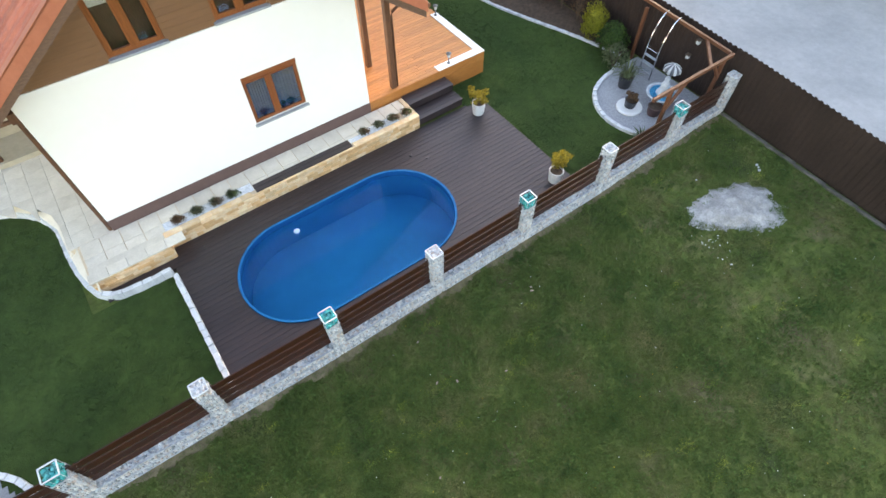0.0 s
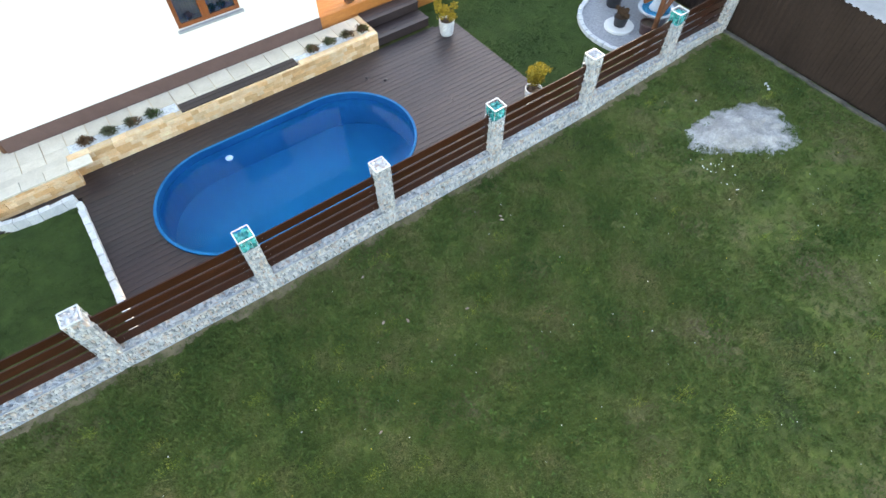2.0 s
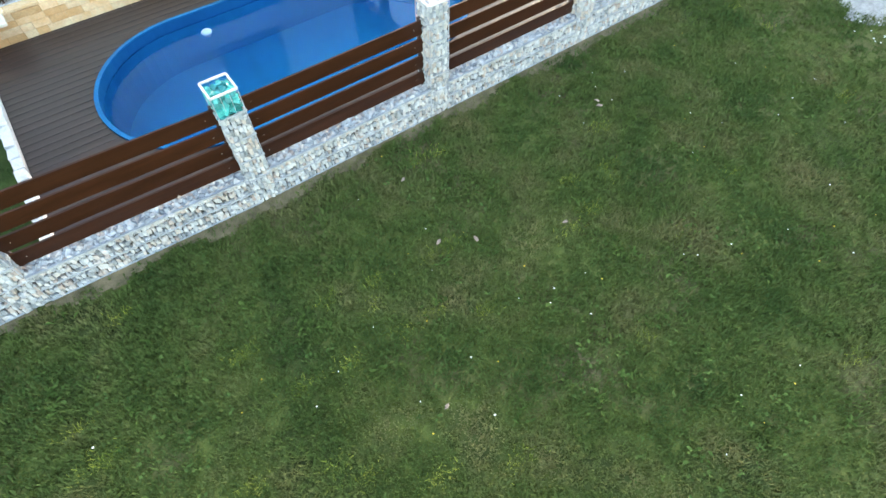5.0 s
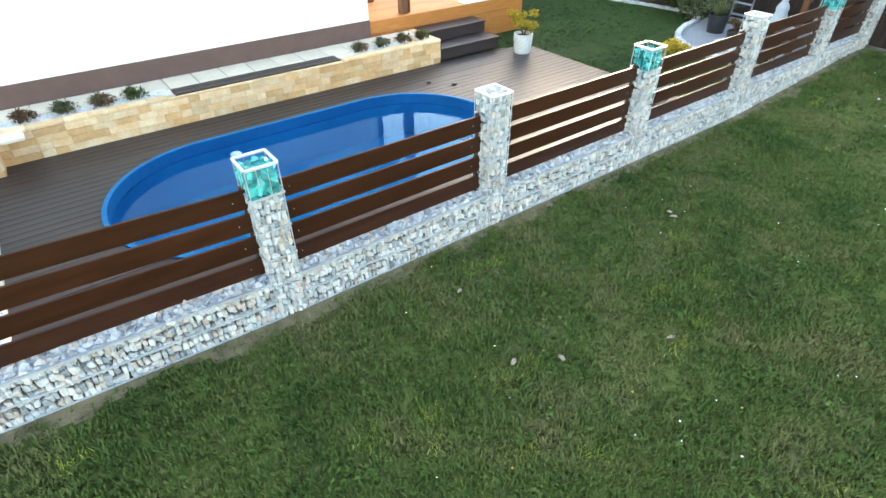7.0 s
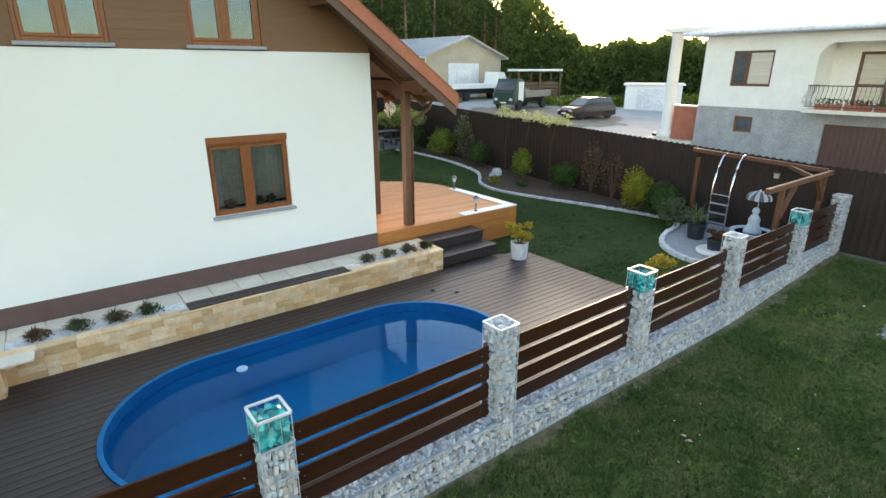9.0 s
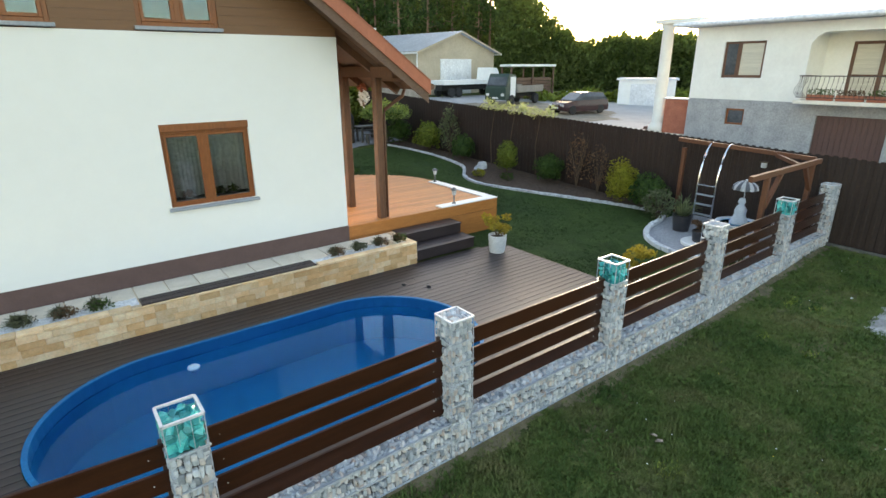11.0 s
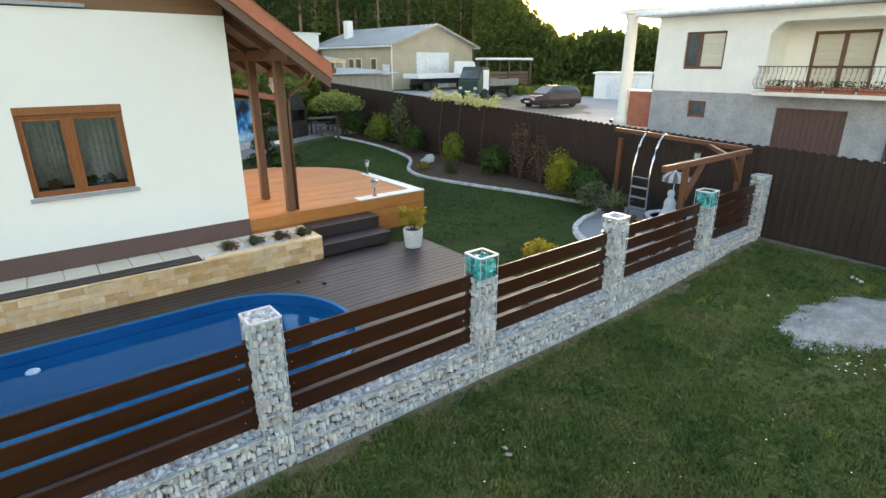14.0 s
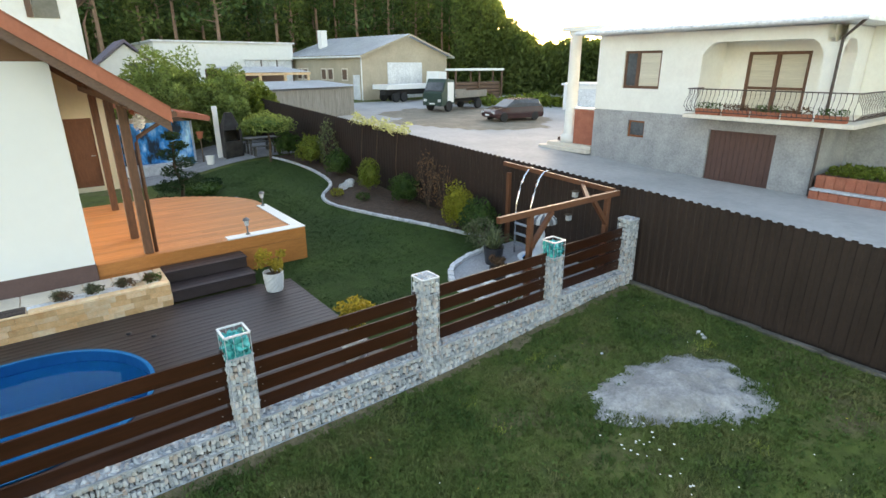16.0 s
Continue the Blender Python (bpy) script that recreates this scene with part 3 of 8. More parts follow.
def gabion_post(x, teal, single):
    """x: the post's far-left corner; the cage stands on the ground with its back on y = 0."""
    z0 = lie(x, 0) - 0.02
    top = 1.745
    label = "caged pale stone fence post topped with teal glass chunks" if teal else "gabion fence post of pale stones in a wire cage"
    t = thing("gabion_post", label, "fence post", "gabion fence posts", at=(x + PW / 2, -PW / 2, z0))
    x1, y0 = x + PW, -PW
    zt = top - (0.31 if teal else 0.0)
    # Solid core, coloured dark as the shade behind the outer stones.
    part("stone_fill", boxes((x + 0.045, x1 - 0.045, y0 + 0.045, -0.045, z0, zt - 0.05)), M_GAPSHADE, t)
    near, far = [], []
    rows = int((zt - z0) / 0.083)
    dz = (zt - z0) / rows
    n = 6
    for k in range(rows):
        z = z0 + (k + 0.5) * dz
        for i in range(n):
            u = -PW / 2 + PW * (i + 0.5) / n * 0.97 + 0.008 * (k % 2) + rng.uniform(-0.005, 0.005)
            near.append(((x + PW / 2 + u, y0 + 0.030, z + rng.uniform(-0.014, 0.014)), 0))
            near.append(((x + 0.030, -PW / 2 + u * 0.86, z + rng.uniform(-0.014, 0.014)), 1.57))
            far.append(((x1 - 0.030, -PW / 2 - u * 0.9, z + rng.uniform(-0.014, 0.014)), 1.57))
            if 0 < i < n - 1:
                far.append(((x + PW / 2 + u, -0.032, z), 0))
    scatter_stones(t, near, single)
    scatter_stones(t, far, False)
    if not teal:
        top_row = [((x + 0.05 + 0.05 * i, y0 + 0.05 + 0.05 * j, zt - 0.036 + rng.uniform(-0.008, 0.008)), rng.uniform(0, 3)) for i in range(5) for j in range(5)]
        scatter_stones(t, top_row, False, SLABS, 5.0)
    if teal:
        for k in range(4):
            for i in range(4):
                for j in range(4):
                    if k == 3 or i in (0, 3) or j in (0, 3):
                        place("glass_chunk", rng.choice(CULLET), t, (x + 0.05 + 0.067 * i + rng.uniform(-0.01, 0.01), y0 + 0.05 + 0.067 * j + rng.uniform(-0.01, 0.01), zt + 0.03 + k * 0.068 + rng.uniform(-0.012, 0.012)),
                              [rng.uniform(0, 6.28) for _ in range(3)], [rng.uniform(0.75, 1.15)] * 3)
    bm = bmesh.new()
    w = 0.004
    n = 5 if teal else 6
    for k in range(n):
        z = z0 + 0.46 + (top - z0 - 0.46) * k / (n - 1) if k < n - 1 else top
        h = 0.018 if k in (n - 1,) or (teal and k == n - 2) else 0.014
        if teal and k == n - 2:
            z = zt + 0.01
        for a, b in (((x, y0), (x1, y0)), ((x1, y0), (x1, 0)), ((x1, 0), (x, 0)), ((x, 0), (x, y0))):
            beam(bm, (*a, z), (*b, z), h, h)
        if k < n - 1:
            for cx, cy in ((x1 + 0.006, y0 + 0.004), (x1 + 0.004, -0.006), (x - 0.006, y0 + 0.004)):
                lathe(bm, [(0.0, -0.014), (0.011, -0.008), (0.013, 0.004), (0.008, 0.013), (0.0, 0.016)], cx, cy, z, 7)
    for u in (0, 1 / 3, 2 / 3, 1):
        for a in ((x + PW * u, y0), (x1, y0 + PW * u), (x, y0 + PW * u), (x + PW * u, 0)) if 0 < u < 1 else ((x + PW * u, y0), (x + PW * u, 0)):
            r = 0.008 if u in (0, 1) else 0.004
            beam(bm, (*a, z0), (*a, top), r, r)
    part("wire_cage", bm, M_WIRE, t, "galvanised wire cage")
    bm = bmesh.new()
    for a, b in (((x, y0), (x1, y0)), ((x1, y0), (x1, 0)), ((x1, 0), (x, 0)), ((x, 0), (x, y0))):
        beam(bm, (*a, top + 0.004), (*b, top + 0.004), 0.024, 0.018)
    part("top_frame", bm, M_FRAME, t, "pale steel top frame")
    t.location.z += rise(x)


def gabion_wall(xa, xb, single):
    za, zb = lie(xa, 0), lie(xb, 0)
    H = 0.485
    y0, y1 = -0.29, 0.0
    t = thing("gabion_wall", "low gabion wall of pale stones in wire mesh", "gabion wall", "gabion fence walls", at=((xa + xb) / 2, -0.15, za - 0.02))
    top = H + (za + zb) / 4
    # Solid core under the stones, its dark colour standing for shade in the gaps.
    part("stone_fill", boxes((xa, xb, y0 + 0.045, y1 - 0.02, za - 0.03, top - 0.05)), M_GAPSHADE, t)
    n = int((xb - xa) / 0.047)
    dx = (xb - xa) / n
    near, far, lid = [], [], []
    base = za - 0.01
    rows = max(4, int((top - base) / 0.086))
    dz = (top - base) / rows
    for i in range(n):
        u = xa + (i + 0.5) * dx
        for k in range(rows):
            near.append(((u + rng.uniform(-0.010, 0.010), y0 + 0.030, base + (k + 0.5) * dz + rng.uniform(-0.016, 0.016)), 0))
        far += [((u, y1 - 0.03, top - 0.13), 0), ((u, y1 - 0.03, top - 0.23), 0)]
        for k in range(5):
            lid.append(((u + rng.uniform(-0.014, 0.014), y0 + 0.042 + 0.052 * k + rng.uniform(-0.012, 0.012), top - 0.032 + rng.uniform(-0.012, 0.014)), rng.uniform(0, 3)))
    scatter_stones(t, near, single)
    scatter_stones(t, far, False)
    scatter_stones(t, lid, False, SLABS, 5.0)
    bm = bmesh.new()
    for y in (y0, y1):
        for z, h in ((top, 0.026), (base + 0.5 * (top - base), 0.022), (base + 0.02, 0.020)):
            beam(bm, (xa, y, z), (xb, y, z), h, h)
    beam(bm, (xa, y0 + 0.01, top + 0.004), (xb, y0 + 0.01, top + 0.004), 0.035, 0.006)
    k = int((xb - xa) / 0.1)
    for i in range(k + 1):
        u = xa + (xb - xa) * i / k
        beam(bm, (u, y0, base), (u, y0, top), 0.0035)
    for i in range(k // 3 + 1):
        u = xa + (xb - xa) * i / (k // 3)
        beam(bm, (u, y0, top), (u, y1, top), 0.005)
    part("wire_mesh", bm, M_WIRE, t, "galvanised wire mesh")
    if xa < 0:
        follow_rise(t)


def fence_panel(xa, xb):
    za = (lie(xa, 0) + lie(xb, 0)) / 4
    t = thing("board_fence", "four dark brown horizontal boards with gaps between", "fence", "board fences", at=((xa + xb) / 2, -0.11, 0.5))
    h, gap = 0.20, 0.056
    for k in range(4):
        z = 0.515 + za + k * (h + gap) * (1 - za * 0.4)
        bm = boxes((xa - 0.03, xb + 0.03, -0.125, -0.095, z, z + h * (1 - za * 0.4)), bevel=0.004)
        b = part("board", bm, M_BOARD, t)
        for u in (xa + 0.12, xb - 0.12):
            bm = bmesh.new()
            lathe(bm, [(0.0, 0.004), (0.004, 0.004), (0.0055, 0.0)], 0, 0, 0, 8)
            bmesh.ops.transform(bm, matrix=pose(u, -0.125, z + h / 2, 90), verts=bm.verts)
            part("screw", bm, M_KERB, b)
    part("rail", boxes((xa - 0.012, xa + 0.03, -0.095, -0.055, 0.44, 1.5)), M_STEP, t)
    part("rail", boxes((xb - 0.03, xb + 0.012, -0.095, -0.055, 0.44, 1.5)), M_STEP, t)
    if xa < 0:
        follow_rise(t)


POSTS = [-8.15, -5.46, -2.80, 0.0, 2.78, 5.64, 8.51, 11.42, 13.76]


def follow_rise(t):
    """Shears a length of fence so that it follows the rising ground."""
    todo = [(c, Vector(t.location)) for c in t.children]
    while todo:
        ob, off = todo.pop()
        at = off + Vector(ob.location)
        todo += [(c, at) for c in ob.children]
        if ob.data.users > 1:
            ob.location.z += rise(at.x)
            continue
        for v in ob.data.vertices:
            v.co.z += rise(at.x + v.co.x)


def fence():
    for i, x in enumerate(POSTS):
        gabion_post(x, i % 2 == 1, 2 <= i <= 6)
    for i, (a, b) in enumerate(zip(POSTS, POSTS[1:])):
        gabion_wall(a + PW, b, 2 <= i <= 5)
        fence_panel(a + PW, b)


def sheet_fence():
    """Corrugated brown metal along the road."""
    t = thing("sheet_metal_fence", "tall dark brown corrugated sheet metal fence", "fence", at=(14.12, 5, 0.3))
    pts, y = [], -16.0
    while y < 30:
        pts += [(0.0, y), (0.0, y + 0.07), (0.012, y + 0.085), (0.012, y + 0.165)]
        y += 0.18
    bm = bmesh.new()
    prev = None
    for u, y in pts:
        x = 14.17 + 0.045 * min(0.0, y + 0.5) + u
        tip = 0.012 if u > 0 else -0.012
        zt = 2.34 + 0.04 * max(0, y - 0.5) + 0.03 * min(0, y) + tip
        a, b = bm.verts.new((x, y, land(14.3, y) - 0.1)), bm.verts.new((x, y, zt))
        if prev:
            bm.faces.new((prev[0], a, b, prev[1]))
        prev = (a, b)
    part("corrugated_sheet", bm, M_SHEET, t)
    for y in range(-15, 30, 3):
        zt = 2.1 + 0.042 * max(0, y - 0.5) + 0.02 * min(0, y)
        x = 14.19 + 0.045 * min(0.0, y + 0.5)
        part("post", boxes((x, x + 0.06, y - 0.03, y + 0.03, 0.0, zt)), M_SHEET, t)
    k = thing("fence_footing", "pale concrete footing strip under the metal fence", "footing", kind="structure", at=(14.0, -3, 0.2))
    bm = bmesh.new()
    y = -16.0
    while y < 0.0:
        x = 14.05 + 0.045 * min(0.0, y + 0.5)
        box(bm, x - 0.06, x + 0.05, y, y + 0.995, 0.1, land(13.8, y) + 0.06, bevel=0.01)
        y += 1.0
    part("footing_block", bm, mat("stained_concrete", (0.06, 0.06, 0.05), (0.17, 0.16, 0.14), 0.9, 2, bump=0.4), k)


sheet_fence()
# ---- planted terrace wall by the house ----
def terrace_wall():
    t = thing("planter_wall", "low retaining wall faced with yellow sandstone blocks", "retaining wall", kind="structure", at=(2, 5, 0.17))
    bm = boxes((-2.08, 5.91, 4.975, 5.13, 0.05, 0.61), (5.78, 5.91, 5.13, 5.98, 0.05, 0.61), (-4.0, -2.08, 4.645, 4.8, 0.05, 0.61), (-2.2, -2.08, 4.66, 5.1, 0.05, 0.61), (-4.05, -3.9, 4.66, 6.6, 0.05, 0.61))
    part("wall_core", bm, M_MORTAR, t)

    def face(p, q, n_out, z0, z1):
        """Courses of blocks along a straight run from p to q."""
        p, q = Vector((*p, 0)), Vector((*q, 0))
        d = (q - p).normalized()
        o = Vector((*n_out, 0))
        L = (q - p).length
        z = z0
        r = 0
        while z < z1 - 0.02:
            h = min(rng.choice((0.085, 0.1, 0.12)), z1 - z)
            if z1 - z - h < 0.04:
                h = z1 - z
            u = 0.0
            while u < L - 0.01:
                w = rng.choice((0.18, 0.26, 0.34, 0.42))
                if L - u - w < 0.1:
                    w = L - u
                c = p + d * (u + w / 2) + o * rng.uniform(0.0, 0.012)
                bm = bmesh.new()
                m = Matrix((d, o, Vector((0, 0, 1)))).transposed().to_4x4()
                m.translation = Vector((c.x, c.y, z + h / 2))
                box(bm, -w / 2 + 0.0015, w / 2 - 0.0015, -0.012, 0.022, -h / 2 + 0.0015, h / 2 - 0.0015, bevel=0.005, m=m)
                part("stone_block", bm, M_SANDORANGE if rng.random() < 0.33 else M_SANDSTONE, t)
                u += w
            z += h
    face((-2.08, 4.972), (5.925, 4.972), (0, -1), 0.16, 0.61)
    face((5.913, 4.96), (5.913, 5.98), (1, 0), 0.16, 0.61)
    face((-4.05, 4.642), (-2.07, 4.642), (0, -1), 0.16, 0.61)
    face((-2.078, 4.63), (-2.078, 4.96), (1, 0), 0.16, 0.61)
    x = -2.09
    while x < 5.93:
        w = min(rng.uniform(0.3, 0.5), 5.94 - x)
        if not (x + w > 0.52 and x < 3.58):
            part("coping", boxes((x, x + w - 0.004, 4.945, 5.135, 0.612, 0.66 + rng.uniform(-0.003, 0.003)), bevel=0.008), M_SANDSTONE, t)
        else:
            part("coping", boxes((x, x + w - 0.004, 4.945, 5.0, 0.612, 0.645), bevel=0.008), M_SANDSTONE, t)
        x += w
    part("coping", boxes((5.79, 5.94, 5.14, 5.98, 0.612, 0.66), bevel=0.008), M_SANDSTONE, t)
    x = -4.08
    while x < -2.1:
        part("coping", boxes((x, x + 0.48, 4.615, 4.93, 0.612, 0.66), bevel=0.008), M_PAVER, t)
        x += 0.4875
    b = thing("bench", "dark brown wooden bench top let into the wall", "bench", at=(2.05, 5.15, 0.6))
    part("slat", boxes((0.52, 3.58, 5.005, 5.16, 0.615, 0.665), bevel=0.006), M_STEP, b)
    part("slat", boxes((0.52, 3.58, 5.168, 5.32, 0.615, 0.665), bevel=0.006), M_STEP, b)


def paving():
    t = thing("paved_path", "path of cream concrete slabs beside the house", "paving", kind="structure", at=(1, 5.6, 0.6))
    part("bed", boxes((-4.0, 5.78, 5.13, 5.99, 0.5, 0.625)), M_MORTAR, t)
    part("bed", boxes((-4.2, -3.1, 5.99, 9.0, 0.45, 0.615), (-5.6, -3.1, 9.0, 13.0, 0.45, 0.615)), M_MORTAR, t)
    x = -3.98
    while x < 5.77:
        w = min(0.49, 5.78 - x)
        part("slab", boxes((x, x + w - 0.008, 5.45, 5.975, 0.62, 0.652 + rng.uniform(-0.002, 0.002)), bevel=0.005), M_PAVER, t)
        if x < -2.2 or 0.45 < x < 3.6 or x > 5.3:
            part("slab", boxes((x, x + w - 0.008, 5.14 if not 0.45 < x < 3.6 else 5.33, 5.442, 0.62, 0.652), bevel=0.005), M_PAVER, t)
        x += 0.5
    def edge(y):
        if y < 7.2:
            return -4.24
        return -4.24 - 2.9 * min(1.0, (y - 7.2) / 2.0) ** 1.8 if y < 9.2 else -7.2
    for j in range(12):
        y = 5.99 + 0.5 * j
        x = -3.1
        while x > edge(y + 0.49) + 0.08:
            xl, xh = max(x - 0.492, edge(y)), max(x - 0.492, edge(y + 0.492))
            if xl > x - 0.05:
                xl = x - 0.05
            part("slab", poly(bmesh.new(), [(xl, y), (x, y), (x, y + 0.492), (xh, y + 0.492)], 0.61, 0.645 + rng.uniform(-0.003, 0.003)), M_PAVER, t)
            x -= 0.5
    kc = [(4.45, -3.95), (4.7, -4.12), (5.4, -4.30), (6.3, -4.38), (7.2, -4.42), (8.1, -4.75), (8.75, -5.4), (9.15, -6.4), (9.28, -7.4)]
    bm = bmesh.new()
    prev = None
    for i in range(60):
        y = 4.5 + (9.25 - 4.5) * i / 59
        xk = next(xa + (xb - xa) * (y - ya) / (yb - ya) for (ya, xa), (yb, xb) in zip(kc, kc[1:]) if ya <= y <= yb)
        xi = -3.98 if y < 5.99 else edge(y) + 0.06
        if y < 4.66:
            xi = -3.9
        now = (bm.verts.new((max(xi, xk + 0.05), y, 0.632)), bm.verts.new((xk + 0.03, y, 0.36)), bm.verts.new((xk + 0.03, y, 0.1)))
        if prev:
            bm.faces.new((prev[0], prev[1], now[1], now[0]))
            bm.faces.new((prev[1], prev[2], now[2], now[1]))
        prev = now
    part("path_edge", bm, M_PAVER, t, "sloped cream edge of the path")
    part("bed", boxes((-4.0, -2.1, 4.93, 5.14, 0.5, 0.648)), M_PAVER, t)
    g = boxes((-2.16, 0.5, 5.14, 5.45, 0.6, 0.638), (3.6, 5.3, 5.14, 5.45, 0.6, 0.638))
    ob = part("gravel_bed", g, M_GRAVEL)
    tagged(ob, "white gravel beds with small clumps of plants", "gravel", kind="stuff")
    verts, faces = [], []
    for i in range(900):
        x = rng.uniform(-2.14, 0.48) if i % 3 else rng.uniform(3.62, 5.28)
        y = rng.uniform(5.15, 5.44)
        m = Matrix.LocRotScale((x, y, 0.641), Euler([rng.uniform(0, 6) for _ in range(3)]), Vector([0.28 * rng.uniform(0.7, 1.3)] * 3))
        me = rng.choice(STONES)
        o = len(verts)
        verts += [tuple(m @ v.co) for v in me.vertices]
        faces += [tuple(o + k for k in p.vertices) for p in me.polygons]
    ob = raw("gravel", verts, faces, M_GRAVEL)
    tagged(ob, "loose white gravel", "gravel", kind="stuff")


# ---- house ----
HX0, HX1, HY = -3.09, 4.81, 6.0
RIDGE_X, EAVE_X, EAVE_Z, SLOPE = 0.70, 6.50, 4.02, 0.72
VERGE_Y, BACK_Y = 5.22, 16.0


def roof_z(x):
    return EAVE_Z + SLOPE * (EAVE_X - RIDGE_X - abs(x - RIDGE_X))


def wall_with_hole(bm, x0, x1, z0, z1, y0, y1, holes):
    """A wall in the xz plane with rectangular openings, from boxes butted end to end."""
    xs = sorted({x0, x1, *[h[0] for h in holes], *[h[1] for h in holes]})
    for a, b in zip(xs, xs[1:]):
        z = z0
        for h in sorted((h for h in holes if h[0] <= a and h[1] >= b), key=lambda h: h[2]):
            box(bm, a, b, y0, y1, z, h[2])
            z = h[3]
        box(bm, a, b, y0, y1, z, z1)
    bmesh.ops.remove_doubles(bm, verts=bm.verts, dist=0.0005)
    return bm


# Near-black room lining: the dimness indoors is put into the colour.
M_ROOMSHADE = mat("room_shade", (0.03, 0.03, 0.032), (0.05, 0.05, 0.052), 0.9, 2, bump=0)
M_CURTAIN = mat("lace_curtain", (0.40, 0.42, 0.42), (0.70, 0.72, 0.71), 0.9, 14, bump=0.2, transmission=0.0)


def window(name, x0, x1, z0, z1, y, label, sill=True, drape=True, blind=0.0, head=0.0):
    t = thing(name, label, "window", kind="structure", at=((x0 + x1) / 2, y, z0))
    if head:
        part("shutter_box", boxes((x0, x1, y - 0.015, y + 0.13, z1 - head, z1 - 0.002), bevel=0.008), M_FRAMEWOOD, t, "wooden roller shutter box")
        part("inner_sill", boxes((x0 - 0.1, x1 + 0.1, y + 0.125, y + 0.42, z0 - 0.02, z0 + 0.03)), M_WHITE, t)
        z1 -= head + 0.001
    f = 0.05 if head else 0.07
    yf0, yf1 = y + 0.05, y + 0.12
    part("window_frame", boxes((x0, x0 + f, yf0, yf1, z0, z1), (x1 - f, x1, yf0, yf1, z0, z1), (x0 + f, x1 - f, yf0, yf1, z1 - f, z1), (x0 + f, x1 - f, yf0, yf1, z0, z0 + f), bevel=0.006), M_FRAMEWOOD, t)
    xm = x0 + (x1 - x0) * (0.46 if head else 0.5)
    part("mullion", boxes((xm - 0.05, xm + 0.05, yf0 - 0.012, yf1, z0 + f, z1 - f), bevel=0.006), M_FRAMEWOOD, t)
    for a, b in ((x0 + f, xm - 0.05), (xm + 0.05, x1 - f)):
        s = 0.045 if head else 0.055
        sash = part("sash", boxes((a, a + s, yf0 - 0.015, yf1 - 0.02, z0 + f, z1 - f), (b - s, b, yf0 - 0.015, yf1 - 0.02, z0 + f, z1 - f), (a + s, b - s, yf0 - 0.015, yf1 - 0.02, z1 - f - s, z1 - f), (a + s, b - s, yf0 - 0.015, yf1 - 0.02, z0 + f, z0 + f + s), bevel=0.005), M_FRAMEWOOD, t)
        g = part("pane", boxes((a + s, b - s, yf0 + 0.025, yf0 + 0.031, z0 + f + s, z1 - f - s)), M_GLASS, sash)
        g.visible_shadow = False
    if sill:
        part("window_sill", boxes((x0 - 0.05, x1 + 0.05, y - 0.07, y + 0.09, z0 - 0.06, z0 - 0.002), bevel=0.006), M_SILL, t)
    # Closed box behind the panes, coloured dark to stand for the unlit room.
    part("reveal_back", boxes((x0 - 0.3, x1 + 0.3, y + 1.6, y + 1.65, z0 - 0.3, z1 + 0.2), (x0 - 0.35, x0 - 0.3, y + 0.3, y + 1.65, z0 - 0.3, z1 + 0.2), (x1 + 0.3, x1 + 0.35, y + 0.3, y + 1.65, z0 - 0.3, z1 + 0.2), (x0 - 0.35, x1 + 0.35, y + 0.3, y + 1.65, z1 + 0.2, z1 + 0.25), (x0 - 0.35, x1 + 0.35, y + 0.3, y + 1.65, z0 - 0.35, z0 - 0.3)), M_ROOMSHADE, t, "near-black box coloured as the dimness of the room behind")
    if drape:
        for a, b in ((x0 + 0.10, xm - 0.06), (xm + 0.06, x1 - 0.06)):
            bm = bmesh.new()
            n = 40
            lo = [bm.verts.new((a + (b - a) * i / n, y + 0.2 + 0.025 * math.sin(i * 1.25) + 0.01 * math.sin(i * 2.9), z0 + 0.12 + 0.03 * abs(math.sin(i * 0.8)))) for i in range(n + 1)]
            hi = [bm.verts.new((a + (b - a) * i / n, y + 0.2 + 0.012 * math.sin(i * 1.25), z1 - 0.02)) for i in range(n + 1)]
            for i in range(n):
                bm.faces.new((lo[i], lo[i + 1], hi[i + 1], hi[i]))
            bmesh.ops.solidify(bm, geom=list(bm.faces), thickness=0.003)
            part("curtain", bm, M_CURTAIN, t, "grey lace curtain", smooth=True)
    if blind:
        part("blind", boxes((x0 + f, x1 - f, y + 0.14, y + 0.15, z1 - f - blind, z1 - f)), M_WHITE, t, "white roller blind half down")
    return t


W_LOW = (1.38, 2.885, 1.94, 3.40)
W_UP = ((-0.98, 0.20, 4.96, 6.36), (1.34, 2.60, 4.96, 6.36))


